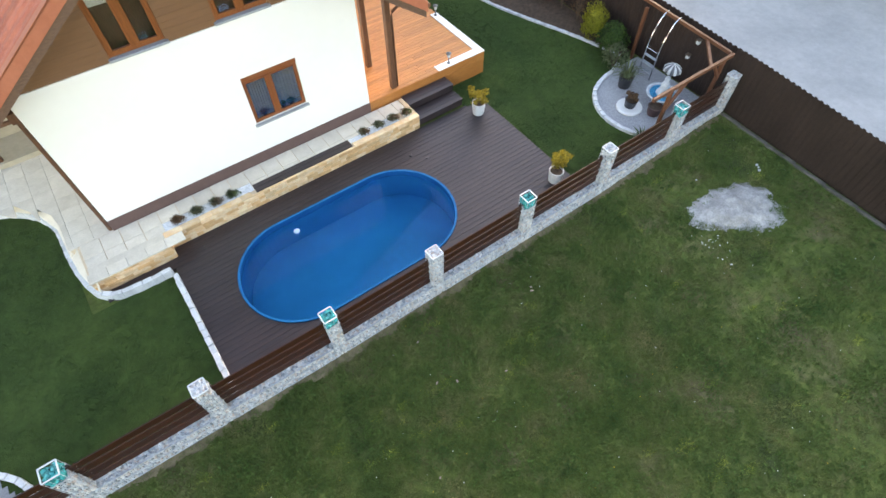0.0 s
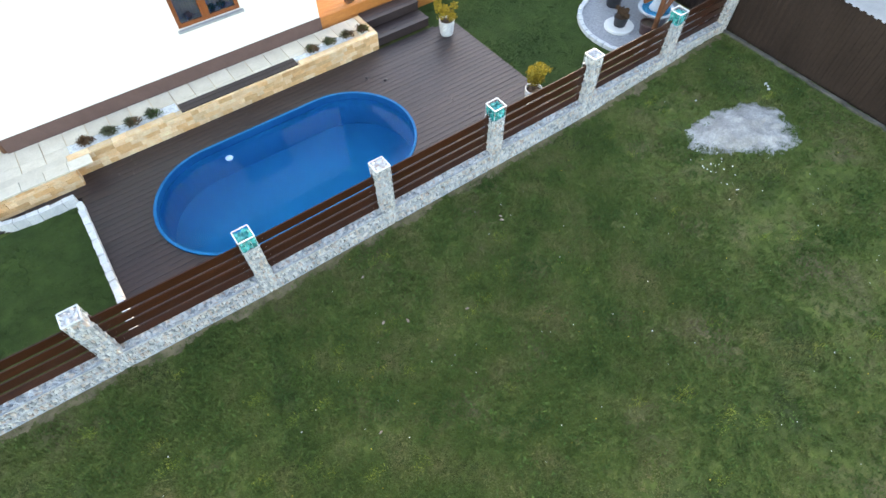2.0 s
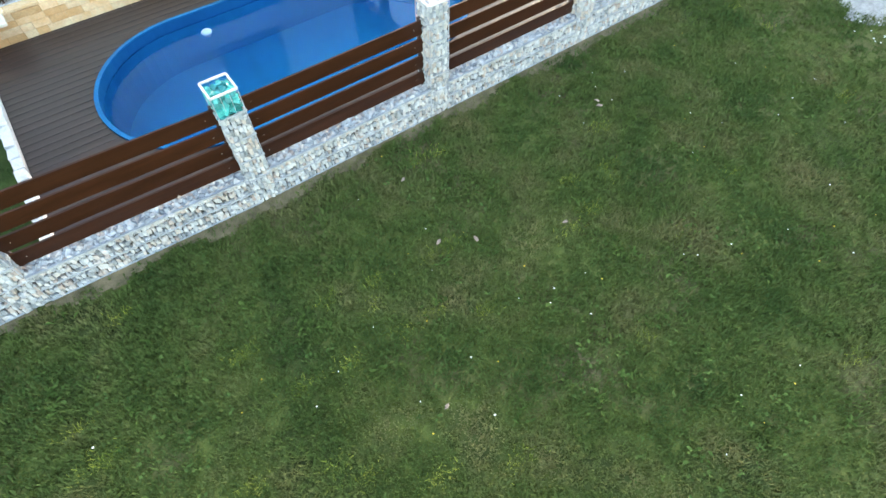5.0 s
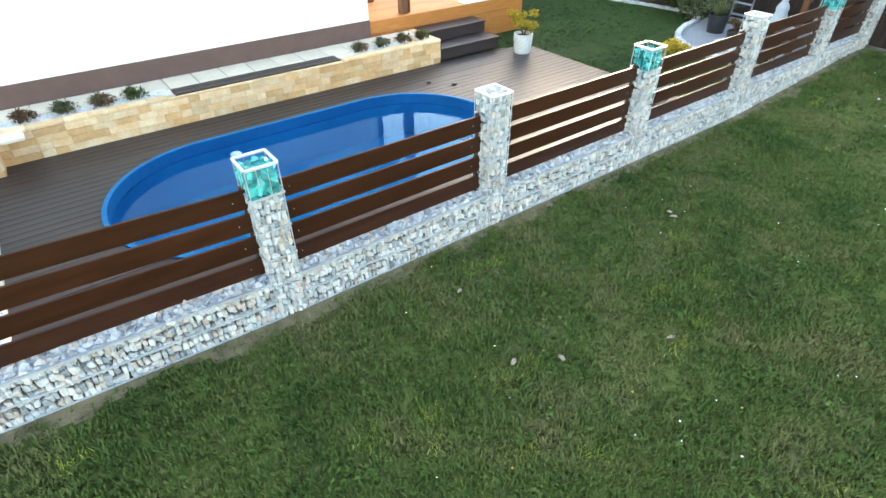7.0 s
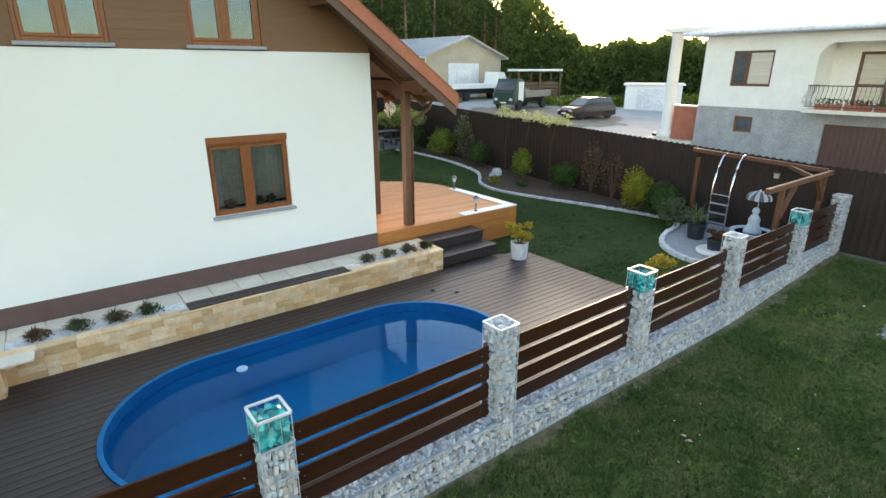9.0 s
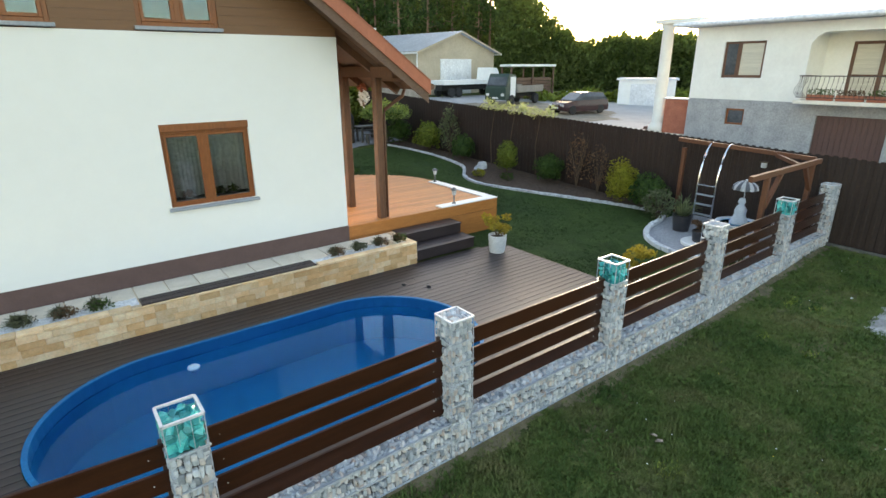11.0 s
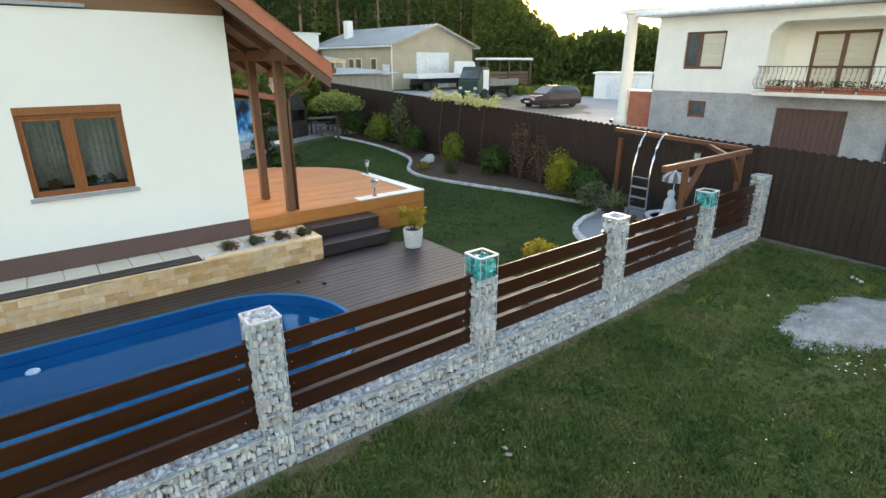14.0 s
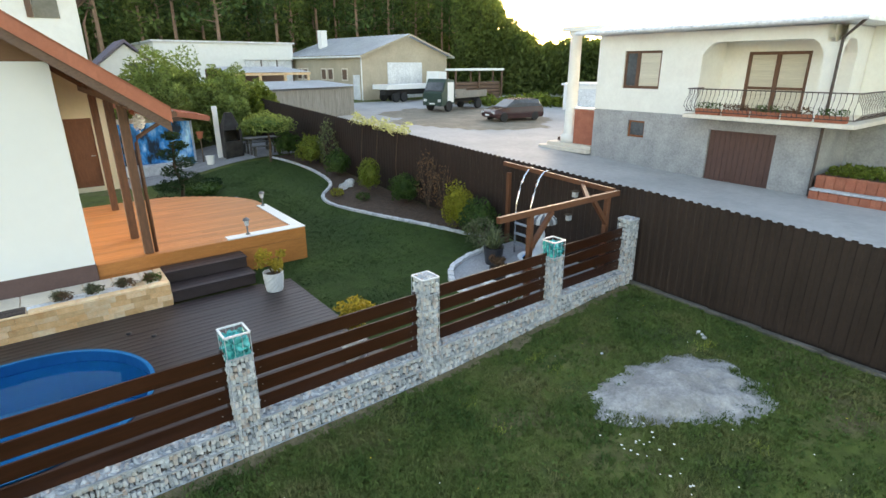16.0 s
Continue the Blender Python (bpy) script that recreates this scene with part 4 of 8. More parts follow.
def house():
    t = thing("house", "white rendered house with brown timber gable and red tiled roof", "house", at=(0.86, 10, 0.6))
    bm = bmesh.new()
    wall_with_hole(bm, HX0, HX1, 1.0, 4.88, HY, HY + 0.35, [W_LOW])
    part("wall", bm, M_RENDER, t, "smooth white rendered wall")
    part("wall", boxes((HX0, HX0 + 0.35, HY + 0.35, 15.0, 0.6, 5.4)), M_RENDER, t)
    part("wall", boxes((HX1 - 0.35, HX1, HY + 0.35, 14.0, 0.6, 5.0)), M_RENDER, t)
    part("wall", boxes((HX0 + 0.35, HX1 - 0.35, 14.65, 15.0, 0.6, 5.4)), M_RENDER, t)
    part("plinth", boxes((HX0 - 0.012, HX1 + 0.012, HY - 0.012, HY + 0.3, 0.6, 1.0), (HX0 - 0.012, HX0 + 0.2, HY + 0.3, 15.0, 0.6, 1.0)), M_PLINTH, t, "dark brown plinth band")
    # gable cladding, course by course, clear of the windows
    z = 4.885
    inner = bmesh.new()
    lim0, lim1 = lambda zz: RIDGE_X - (roof_z(RIDGE_X) - 0.175 - zz) / SLOPE, lambda zz: RIDGE_X + (roof_z(RIDGE_X) - 0.175 - zz) / SLOPE
    g = part("gable", poly_xz([(HX0, 4.882), (HX1, 4.882), (min(HX1, lim1(5.0)), 5.0), (RIDGE_X, roof_z(RIDGE_X) - 0.28), (max(HX0, lim0(5.2)), 5.2)], HY + 0.31, HY + 0.35), M_DARKWOOD, t, "dark timber gable")
    inner.free()
    while z < roof_z(RIDGE_X) - 0.35:
        h = 0.145
        runs = [(max(HX0, lim0(z + h)), min(HX1, lim1(z + h)))]
        for a, b, c, d in W_UP:
            if z < d and z + h > c:
                nxt = []
                for p, q in runs:
                    if p < a < q:
                        nxt.append((p, a))
                    if p < b < q:
                        nxt.append((b, q))
                    if q <= a or p >= b:
                        nxt.append((p, q))
                runs = nxt
        for p, q in runs:
            if q - p > 0.05:
                cut_l, cut_r = p <= max(HX0, lim0(z + h)) + 1e-6, q >= min(HX1, lim1(z + h)) - 1e-6
                pl = max(HX0, lim0(z)) if cut_l else p
                qr = min(HX1, lim1(z)) if cut_r else q
                y0 = HY + 0.02 + rng.uniform(0, 0.0015)
                part("cladding_board", poly_xz([(pl, z), (qr, z), (q, z + h - 0.003), (p, z + h - 0.003)], y0, HY + 0.045), M_CLAD, g)
        z += h
    # roof: boarding, tiles, verge and barge boards
    for side in (-1, 1):
        ex = RIDGE_X + side * (EAVE_X - RIDGE_X)
        bm = poly_xz([(RIDGE_X, roof_z(RIDGE_X) - 0.10), (ex, EAVE_Z - 0.10), (ex, EAVE_Z - 0.17), (RIDGE_X, roof_z(RIDGE_X) - 0.17)], VERGE_Y + 0.03, BACK_Y)
        part("roof_boarding", bm, M_BARGE, t, "brown boarded soffit")
        bm = poly_xz([(RIDGE_X, roof_z(RIDGE_X) - 0.09), (ex, EAVE_Z - 0.09), (ex, EAVE_Z - 0.43), (RIDGE_X, roof_z(RIDGE_X) - 0.43)], VERGE_Y, VERGE_Y + 0.028)
        part("barge_board", bm, M_BARGE, t, "weathered brown barge board")
        L = math.hypot(ex - RIDGE_X, EAVE_Z - roof_z(RIDGE_X))
        n = 22
        ang = math.atan2(EAVE_Z - roof_z(RIDGE_X), side * (ex - RIDGE_X))
        tile = bmesh.new()
        prof = [(-0.15, 0.0), (-0.09, 0.028), (-0.02, 0.03), (0.05, 0.006), (0.10, 0.0), (0.152, 0.004)]
        rows = []
        for s, dz in ((0.0, 0.0), (L / n + 0.04, 0.014)):
            rows.append([tile.verts.new((s * side, y, zz + dz)) for y, zz in prof])
        rows2 = [[tile.verts.new((v.co.x, v.co.y, v.co.z - 0.014)) for v in r] for r in rows]
        for i in range(len(prof) - 1):
            tile.faces.new((rows[0][i], rows[0][i + 1], rows[1][i + 1], rows[1][i]))
            tile.faces.new((rows[1][i], rows[1][i + 1], rows2[1][i + 1], rows2[1][i]))
            tile.faces.new((rows2[0][i], rows2[1][i], rows2[1][i + 1], rows2[0][i + 1]))
        bmesh.ops.recalc_face_normals(tile, faces=tile.faces)
        me = mesh("roof_tile", tile, M_TILE)
        cols = [VERGE_Y + 0.15 + 0.3 * k for k in range(int((BACK_Y - VERGE_Y) / 0.3))]
        verts, faces = [], []
        for j in range(n):
            s = L * j / n
            px, pz = RIDGE_X + side * s * math.cos(ang), roof_z(RIDGE_X) - 0.06 + s * math.sin(ang)
            for i, y in enumerate(cols):
                if i < 12:
                    place("roof_tile", me, t, (px, y, pz), (0, -ang * side, 0))
                else:
                    m = Matrix.LocRotScale((px, y, pz), Euler((0, -ang * side, 0)), None)
                    o = len(verts)
                    verts += [tuple(m @ v.co) for v in me.vertices]
                    faces += [tuple(o + q for q in p.vertices) for p in me.polygons]
        raw("tile_field", verts, faces, M_TILE, t)["kind"] = "stuff"
        k = 16
        for i in range(k):
            a, b = i / k, (i + 1) / k
            xa, xb = RIDGE_X + side * (EAVE_X - RIDGE_X + 0.03) * a, RIDGE_X + side * (EAVE_X - RIDGE_X + 0.03) * b
            bm = poly_xz([(xa, roof_z(xa) + 0.04), (xb, roof_z(xb) + 0.04), (xb, roof_z(xb) - 0.24), (xa, roof_z(xa) - 0.24)], VERGE_Y - 0.035, VERGE_Y - 0.006)
            for q, w in ((xa, xb),):
                v = poly_xz([(q, roof_z(q) + 0.06), (w, roof_z(w) + 0.06), (w, roof_z(w) + 0.025), (q, roof_z(q) + 0.025)], VERGE_Y - 0.035, VERGE_Y + 0.14)
                tmp = bpy.data.meshes.new("tmp")
                v.to_mesh(tmp)
                v.free()
                bm.from_mesh(tmp)
                bpy.data.meshes.remove(tmp)
            part("verge_tile", bm, M_TRIM, t, "smooth red clay verge tile")
        gut = bmesh.new()
        gx = ex + side * 0.07
        tube(gut, [(gx, VERGE_Y - 0.02, EAVE_Z - 0.10), (gx, BACK_Y, EAVE_Z - 0.12)], 0.065, 10)
        part("gutter", gut, M_DARKWOOD, t, "brown gutter")
        for zz, xx in ((0.30, 0.35), (0.30, 2.9), (0.30, 5.2)):
            xp = RIDGE_X + side * xx
            part("purlin", boxes((xp - 0.07, xp + 0.07, VERGE_Y + 0.08, HY + 0.02, roof_z(xp) - 0.42, roof_z(xp) - 0.19 - 0.05)), M_DARKWOOD, t)
    part("ridge_cap", tube(bmesh.new(), [(RIDGE_X, VERGE_Y - 0.03, roof_z(RIDGE_X) + 0.0), (RIDGE_X, BACK_Y, roof_z(RIDGE_X) + 0.0)], 0.12, 12), M_TRIM, t)
    # porch
    for y in (6.24, 7.62, 10.9):
        x = 5.83 if y < 7 else 5.76
        p = part("porch_post", boxes((x - 0.085, x + 0.085, y - 0.085, y + 0.085, 0.955, roof_z(5.8) - 0.42), bevel=0.012), M_DARKWOOD, t, "dark stained timber post")
    part("porch_beam", boxes((5.70, 5.90, VERGE_Y + 0.15, 14.0, roof_z(5.8) - 0.42, roof_z(5.8) - 0.2)), M_DARKWOOD, t)
    for y in (6.3, 7.7, 9.3, 10.9, 12.5):
        bm = beam(bmesh.new(), (4.7, y, roof_z(4.7) - 0.27), (6.42, y, roof_z(6.42) - 0.27), 0.09, 0.16)
        part("rafter", bm, M_DARKWOOD, t)
    bm = tube(bmesh.new(), [(6.57, 6.25, 3.86), (6.5, 6.25, 3.7), (6.02, 6.25, 3.42), (5.98, 6.24, 3.3), (5.98, 6.24, 0.96)], 0.04, 10)
    part("downpipe", bm, M_DARKWOOD, t, "brown downpipe", smooth=True)
    bm = tube(bmesh.new(), [(HX0 - 0.06, HY + 0.06, 4.35), (HX0 - 0.06, HY + 0.06, 0.66)], 0.05, 10)
    box(bm, HX0 - 0.16, HX0 - 0.005, HY - 0.03, HY + 0.16, 4.35, 4.6, bevel=0.01)
    part("downpipe", bm, M_DARKWOOD, t, "brown corner downpipe with a hopper")
    part("back_wall", wall_with_hole(bmesh.new(), HX1, 6.36, 0.95, 4.2, 14.0, 14.3, [(5.13, 5.87, 1.1, 3.27)]), M_CREAM, t, "cream rendered porch wall")
    part("back_wall", poly_xz([(HX1, 4.202), (5.88, 4.202), (HX1, roof_z(HX1) - 0.2)], 14.0, 14.3), M_CREAM, t, "cream rendered porch wall")
    d = part("door", boxes((5.13, 5.87, 14.06, 14.12, 1.1, 3.27), bevel=0.01), M_DOOR, t, "red-brown panelled entrance door")
    part("door_panel", boxes((5.22, 5.78, 14.045, 14.06, 1.25, 2.0), (5.22, 5.78, 14.045, 14.06, 2.15, 3.15), bevel=0.006), M_DOOR, d)
    part("door_handle", tube(bmesh.new(), [(5.79, 14.05, 2.1), (5.79, 14.0, 2.1), (5.68, 14.0, 2.1)], 0.012, 8), M_WIRE, d)
    part("porch_ceiling", poly_xz([(HX1, roof_z(HX1) - 0.175), (6.45, roof_z(6.45) - 0.175), (6.45, roof_z(6.45) - 0.19), (HX1, roof_z(HX1) - 0.19)], HY + 0.02, 14.2), M_BARGE, t)
    # ornament hung under the porch roof
    o = thing("hanging_ornament", "white and orange dried posy hung from the porch roof", "ornament", at=(6.3, 7.7, 3.45))
    ro = random.Random(15)
    for label, c, r, m in (("white", (6.3, 7.7, 3.62), (0.13, 0.13, 0.22), M_WHITE), ("orange", (6.27, 7.7, 3.86), (0.12, 0.11, 0.09), M_TRIM)):
        v, f = leaves(cloud_spots(170, c, r, ro, 0.3), 0.055, ro)
        raw("posy", v, f, m, o)["label"] = label + " dried flower heads"
    part("stalk", tube(bmesh.new(), [(6.3, 7.7, 3.42), (6.29, 7.7, 3.9)], 0.02, 7), M_DARKWOOD, o)
    part("cord", tube(bmesh.new(), [(6.29, 7.7, 3.88), (6.29, 7.7, roof_z(6.3) - 0.15)], 0.006, 6), M_DARKWOOD, o)


def poly_xz(pts, y0, y1):
    bm = bmesh.new()
    a = [bm.verts.new((x, y0, z)) for x, z in pts]
    b = [bm.verts.new((x, y1, z)) for x, z in pts]
    bm.faces.new(a)
    bm.faces.new(b[::-1])
    n = len(pts)
    for i in range(n):
        bm.faces.new((a[i], b[i], b[(i + 1) % n], a[(i + 1) % n]))
    bmesh.ops.recalc_face_normals(bm, faces=bm.faces)
    return bm


house()
window("window_1", *W_LOW, HY, "brown framed two-sash window with lace curtains and grey sill", head=0.13)
window("window_2", *W_UP[0], HY, "brown framed gable window with a half-drawn white blind", blind=0.3, drape=False)
window("window_3", *W_UP[1], HY, "brown framed gable window reflecting the sky", drape=False)


# ---- timber terrace ----
def terrace():
    z1 = 0.955
    t = thing("terrace", "raised orange timber terrace with curved back edge", "terrace", kind="structure", at=(7, 8, 0.4))

    def right(y):
        return 9.30 if y < 9.2 else 9.30 - 1.9 * (max(0.0, y - 9.2) / 2.4) ** 2.2
    y = 6.07
    while y < 11.6:
        x1 = right(y + 0.07)
        n = 2
        cuts = [4.82, 4.82 + (x1 - 4.82) * rng.uniform(0.35, 0.65), x1]
        for a, b in zip(cuts, cuts[1:]):
            part("terrace_board", boxes((a + 0.002, b - 0.002, y, y + 0.132, z1 - 0.028, z1 + rng.uniform(-0.001, 0.001)), bevel=0.004), M_TERRACE, t)
        y += 0.138
    part("fascia", boxes((4.83, 9.33, 6.035, 6.065, 0.12, 0.675), bevel=0.005), M_FASCIA, t, "orange timber fascia board")
    part("fascia", boxes((4.83, 9.33, 6.035, 6.065, 0.683, 0.950), bevel=0.005), M_FASCIA, t, "orange timber fascia board")
    part("fascia", boxes((9.302, 9.332, 6.067, 9.2, 0.12, 0.950), bevel=0.005), M_FASCIA, t)
    part("frame_below", boxes((4.83, 9.2, 6.1, 9.2, 0.2, 0.9), (4.83, 7.6, 9.2, 11.4, 0.2, 0.9)), M_STEP, t)
    k = thing("white_trim", "white painted edging at the terrace corner", "trim", kind="trim", at=(9, 6.3, z1))
    k["kind"] = "structure"
    part("trim_board", boxes((7.45, 9.34, 6.03, 6.31, z1 + 0.002, z1 + 0.03), bevel=0.004), M_WHITE, k)
    part("trim_board", boxes((9.06, 9.34, 6.314, 8.85, z1 + 0.002, z1 + 0.03), bevel=0.004), M_WHITE, k)
    s = thing("deck_steps", "two dark brown wooden steps up to the terrace", "steps", at=(6.8, 5.5, 0.17))
    for y0, y1, z in ((5.02, 5.53, 0.42), (5.53, 6.03, 0.67)):
        part("riser", boxes((5.96, 7.66, y0 + 0.02, 6.02, z - 0.25, z - 0.035)), M_STEP, s)
        for q in range(3):
            w = (y1 - y0) / 3
            part("tread_board", boxes((5.95, 7.68, y0 + w * q, y0 + w * (q + 1) - 0.006, z - 0.033, z), bevel=0.005), M_DECK, s)


terrace()


M_TARNISH = mat("tarnished_silver", (0.10, 0.105, 0.115), (0.20, 0.21, 0.23), 0.4, 12, bump=0.1, metal=0.4)
M_LANTERN = mat("clear_plastic", (0.4, 0.43, 0.47), (0.6, 0.62, 0.65), 0.2, 8, bump=0)


def solar_lamp(x, y, z):
    t = thing("solar_lamp", "small silver solar garden lamp on a stake", "lamp", "solar lamps", at=(x, y, z))
    part("foot", lathe(bmesh.new(), [(0.0, 0), (0.055, 0), (0.045, 0.03), (0.0, 0.035)], x, y, z, 10), M_TARNISH, t)
    part("stake", tube(bmesh.new(), [(x, y, z + 0.03), (x, y, z + 0.24)], 0.02, 8), M_TARNISH, t)
    part("lantern", lathe(bmesh.new(), [(0.0, 0), (0.045, 0), (0.065, 0.13), (0.0, 0.13)], x, y, z + 0.22, 8), M_LANTERN, t)
    part("cap", lathe(bmesh.new(), [(0.09, 0), (0.09, 0.014), (0.04, 0.055), (0.0, 0.075)], x, y, z + 0.35, 12), M_TARNISH, t)


for p in ((7.95, 6.18, 0.985), (9.2, 8.7, 0.985), (9.12, 10.95, 0.42), (7.55, 12.3, 0.35)):
    solar_lamp(*p)
# ---- garden ----
M_YELLOW = leafy(mat("yellow_foliage", (0.19, 0.20, 0.022), (0.31, 0.30, 0.04), 0.6, 4, bump=0, island=0.35, spec=0.3))
M_GREEN = leafy(mat("green_foliage", (0.035, 0.075, 0.02), (0.075, 0.135, 0.035), 0.6, 4, bump=0, island=0.4, spec=0.3))
M_LIME = leafy(mat("lime_foliage", (0.11, 0.16, 0.025), (0.20, 0.24, 0.045), 0.6, 4, bump=0, island=0.35, spec=0.3))
M_PALE = leafy(mat("pale_yellow_leaves", (0.40, 0.42, 0.17), (0.58, 0.58, 0.30), 0.6, 6, bump=0, island=0.25, spec=0.3), 0.3, (1.0, 1.05, 0.85))
M_PINE = leafy(mat("pine_needles", (0.016, 0.040, 0.018), (0.035, 0.07, 0.028), 0.6, 3, bump=0, island=0.4, spec=0.3))
M_GREYGREEN = leafy(mat("grey_green_leaves", (0.10, 0.13, 0.075), (0.18, 0.21, 0.12), 0.65, 6, bump=0, island=0.35, spec=0.3))
M_RUSSET = mat("russet_leaves", (0.10, 0.055, 0.03), (0.17, 0.10, 0.055), 0.7, 6, bump=0, island=0.35, spec=0.3)
M_BARK = mat("bark", (0.06, 0.04, 0.028), (0.13, 0.09, 0.06), 0.9, 5, (4, 4, 1), 0.7, 30)
M_PINEBARK = mat("pine_bark", (0.20, 0.12, 0.08), (0.34, 0.22, 0.15), 0.9, 3, (3, 3, 0.6), 0.7, 20)
M_POT = mat("white_pot", (0.62, 0.62, 0.61), (0.74, 0.74, 0.73), 0.6, 6, bump=0.15)
M_BLACKPOT = mat("dark_pot", (0.02, 0.02, 0.025), (0.04, 0.04, 0.045), 0.35, 6, bump=0.05)
M_STONEPALE = mat("pale_cast_stone", (0.42, 0.47, 0.53), (0.56, 0.61, 0.66), 0.7, 6, bump=0.25)
M_PERGOLA = mat("red_brown_timber", (0.105, 0.038, 0.017), (0.15, 0.058, 0.026), 0.6, 4, (5, 5, 5), 0.15, 40)
M_STEEL = mat("polished_steel", (0.75, 0.76, 0.78), (0.85, 0.86, 0.88), 0.18, 6, bump=0, metal=1.0, rough_var=0.05)
M_PATIO = mat("grey_paving", (0.22, 0.22, 0.23), (0.32, 0.32, 0.33), 0.85, 3, bump=0.3)


M_GOLD = leafy(mat("golden_leaves", (0.27, 0.21, 0.03), (0.42, 0.34, 0.055), 0.6, 5, bump=0, island=0.35, spec=0.3))
M_OLIVE = mat("olive_leaves", (0.07, 0.075, 0.04), (0.13, 0.135, 0.08), 0.7, 6, bump=0, island=0.35, spec=0.2)
M_BUSH = leafy(mat("bush_leaves", (0.13, 0.19, 0.055), (0.25, 0.31, 0.10), 0.6, 2, bump=0, island=0.4, spec=0.3))


def lump_core(c, r, material, name, parent, rnd):
    bm = bmesh.new()
    bmesh.ops.create_icosphere(bm, subdivisions=2, radius=1.0)
    for v in bm.verts:
        k = 1 + 0.3 * noise.noise(v.co * 2 + Vector(c))
        v.co = Vector((c[0] + v.co.x * r[0] * k, c[1] + v.co.y * r[1] * k, c[2] + v.co.z * r[2] * k))
    return part(name, bm, material, parent)


def shrub(name, label, x, y, r, h, material, n=900, leaf=0.05, z=None, cat="shrub", group="", lump=0.22, low=-0.75):
    rnd = random.Random(int(x * 131 + y * 17))
    z0 = land(x, y) if z is None else z
    t = thing(name, label, cat, group, at=(x, y, z0))
    c = (x, y, z0 + h * 0.52)
    if n > 800:
        lump_core(c, (r * 0.66, r * 0.66, h * 0.36), material, "inner_growth", t, rnd)
    else:
        for i in range(9):
            a = i * 2.4
            part("twig", tube(bmesh.new(), [(x, y, z0), (x + r * 0.4 * math.cos(a), y + r * 0.4 * math.sin(a), z0 + h * 0.5), (x + r * 0.8 * math.cos(a), y + r * 0.8 * math.sin(a), z0 + h * rnd.uniform(0.75, 1.0))], 0.012, 5, 0.005), M_BARK, t)
    v, f = leaves(cloud_spots(n, c, (r, r, h * 0.5), rnd, low=low, lump=lump), leaf, rnd)
    raw("foliage", v, f, material, t)
    part("stem", tube(bmesh.new(), [(x, y, z0 - 0.03), (x + 0.02, y, z0 + h * 0.4)], 0.03, 7, 0.015), M_BARK, t)
    return t


def tuft(name, label, x, y, z, r, h, material, n=60, cat="plant", group="", parent=None):
    """A clump of narrow blades."""
    rnd = random.Random(int(x * 77 + y * 991))
    t = parent or thing(name, label, cat, group, at=(x, y, z))
    verts, faces = [], []
    for i in range(n):
        a = rnd.uniform(0, math.tau)
        lean = rnd.uniform(0.1, 1.0) ** 0.7
        hh = h * rnd.uniform(0.6, 1.05) * (1.15 - 0.55 * lean)
        w = 0.012 + 0.03 * h
        d = Vector((math.cos(a), math.sin(a), 0))
        s = Vector((-d.y, d.x, 0)) * w * 0.5
        b = Vector((x, y, z)) + d * 0.1 * r
        m = b + d * r * lean * 0.45 + Vector((0, 0, hh * 0.7))
        e = b + d * r * lean + Vector((0, 0, hh * (1 - 0.35 * lean)))
        o = len(verts)
        verts += [tuple(b - s), tuple(b + s), tuple(m + s * 0.8), tuple(m - s * 0.8), tuple(e)]
        faces += [(o, o + 1, o + 2, o + 3), (o + 3, o + 2, o + 4)]
    raw("foliage", verts, faces, material, t)
    return t


KERB = [(13.62, 3.75), (13.5, 4.2), (13.19, 5.17), (12.9, 5.95), (12.3, 7.5), (11.85, 8.9), (11.72, 9.8), (11.95, 10.6), (12.6, 11.4), (12.92, 12.1), (13.12, 13.4), (13.15, 15.0), (13.0, 16.4), (12.75, 17.7)]
COBBLES = stone_meshes("cobble", 5, (0.115, 0.12, 0.11), M_KERB, bev=0.2, jit=0.08, seed=21)
WHITES = stone_meshes("kerb_stone", 4, (0.235, 0.13, 0.26), M_KERBWHITE, bev=0.06, jit=0.03, seed=22)


def kerb(name, label, ctrl, meshes, step, piece, lift=0.0, z=None):
    t = thing(name, label, "edging", kind="structure", at=(ctrl[0][0], ctrl[0][1], 0))
    for x, y, h in curve_points(ctrl, step):
        zz = (land(x, y) if z is None else z) + lift + rng.uniform(-0.008, 0.008)
        place(piece, rng.choice(meshes), t, (x, y, zz), (rng.uniform(-0.06, 0.06), rng.uniform(-0.06, 0.06), h + rng.uniform(-0.06, 0.06)))


def kerb_x(y):
    for (xa, ya), (xb, yb) in zip(KERB, KERB[1:]):
        if ya <= y <= yb:
            return xa + (xb - xa) * (y - ya) / (yb - ya)
    return 99


bed = sheet("planting_bed", lambda x, y: x > kerb_x(y) and x < 14.15, 11.5, 14.3, 3.7, 17.8, 0.1, 0.03, M_SOIL)
tagged(bed, "brown bark mulch bed along the metal fence", "planting bed", kind="structure")
patio = sheet("patio", lambda x, y: (y > 18.0 and x > 7.0) and x < 14.2 or (x < 9.6 and x > 7.0 and y > 17.6), 7.0, 14.2, 17.5, 22.5, 0.1, 0.03, M_PATIO)
tagged(patio, "grey paved sitting area at the back of the garden", "patio", kind="structure")
RING = [(13.1, 3.35), (12.8, 3.25), (12.1, 3.13), (11.5, 2.8), (11.1, 2.2), (11.0, 1.5), (11.15, 0.85), (11.45, 0.35), (11.6, 0.1)]


def in_ring(x, y):
    if y < 0.05 or x > 14.1:
        return False
    if y > 3.3 - max(0.0, 12.9 - x) * 0.12:
        return False
    for (xa, ya), (xb, yb) in zip(RING, RING[1:]):
        if yb <= y <= ya:
            return x > xa + (xb - xa) * (y - ya) / (yb - ya)
    return x > 13.0 and y < 3.6


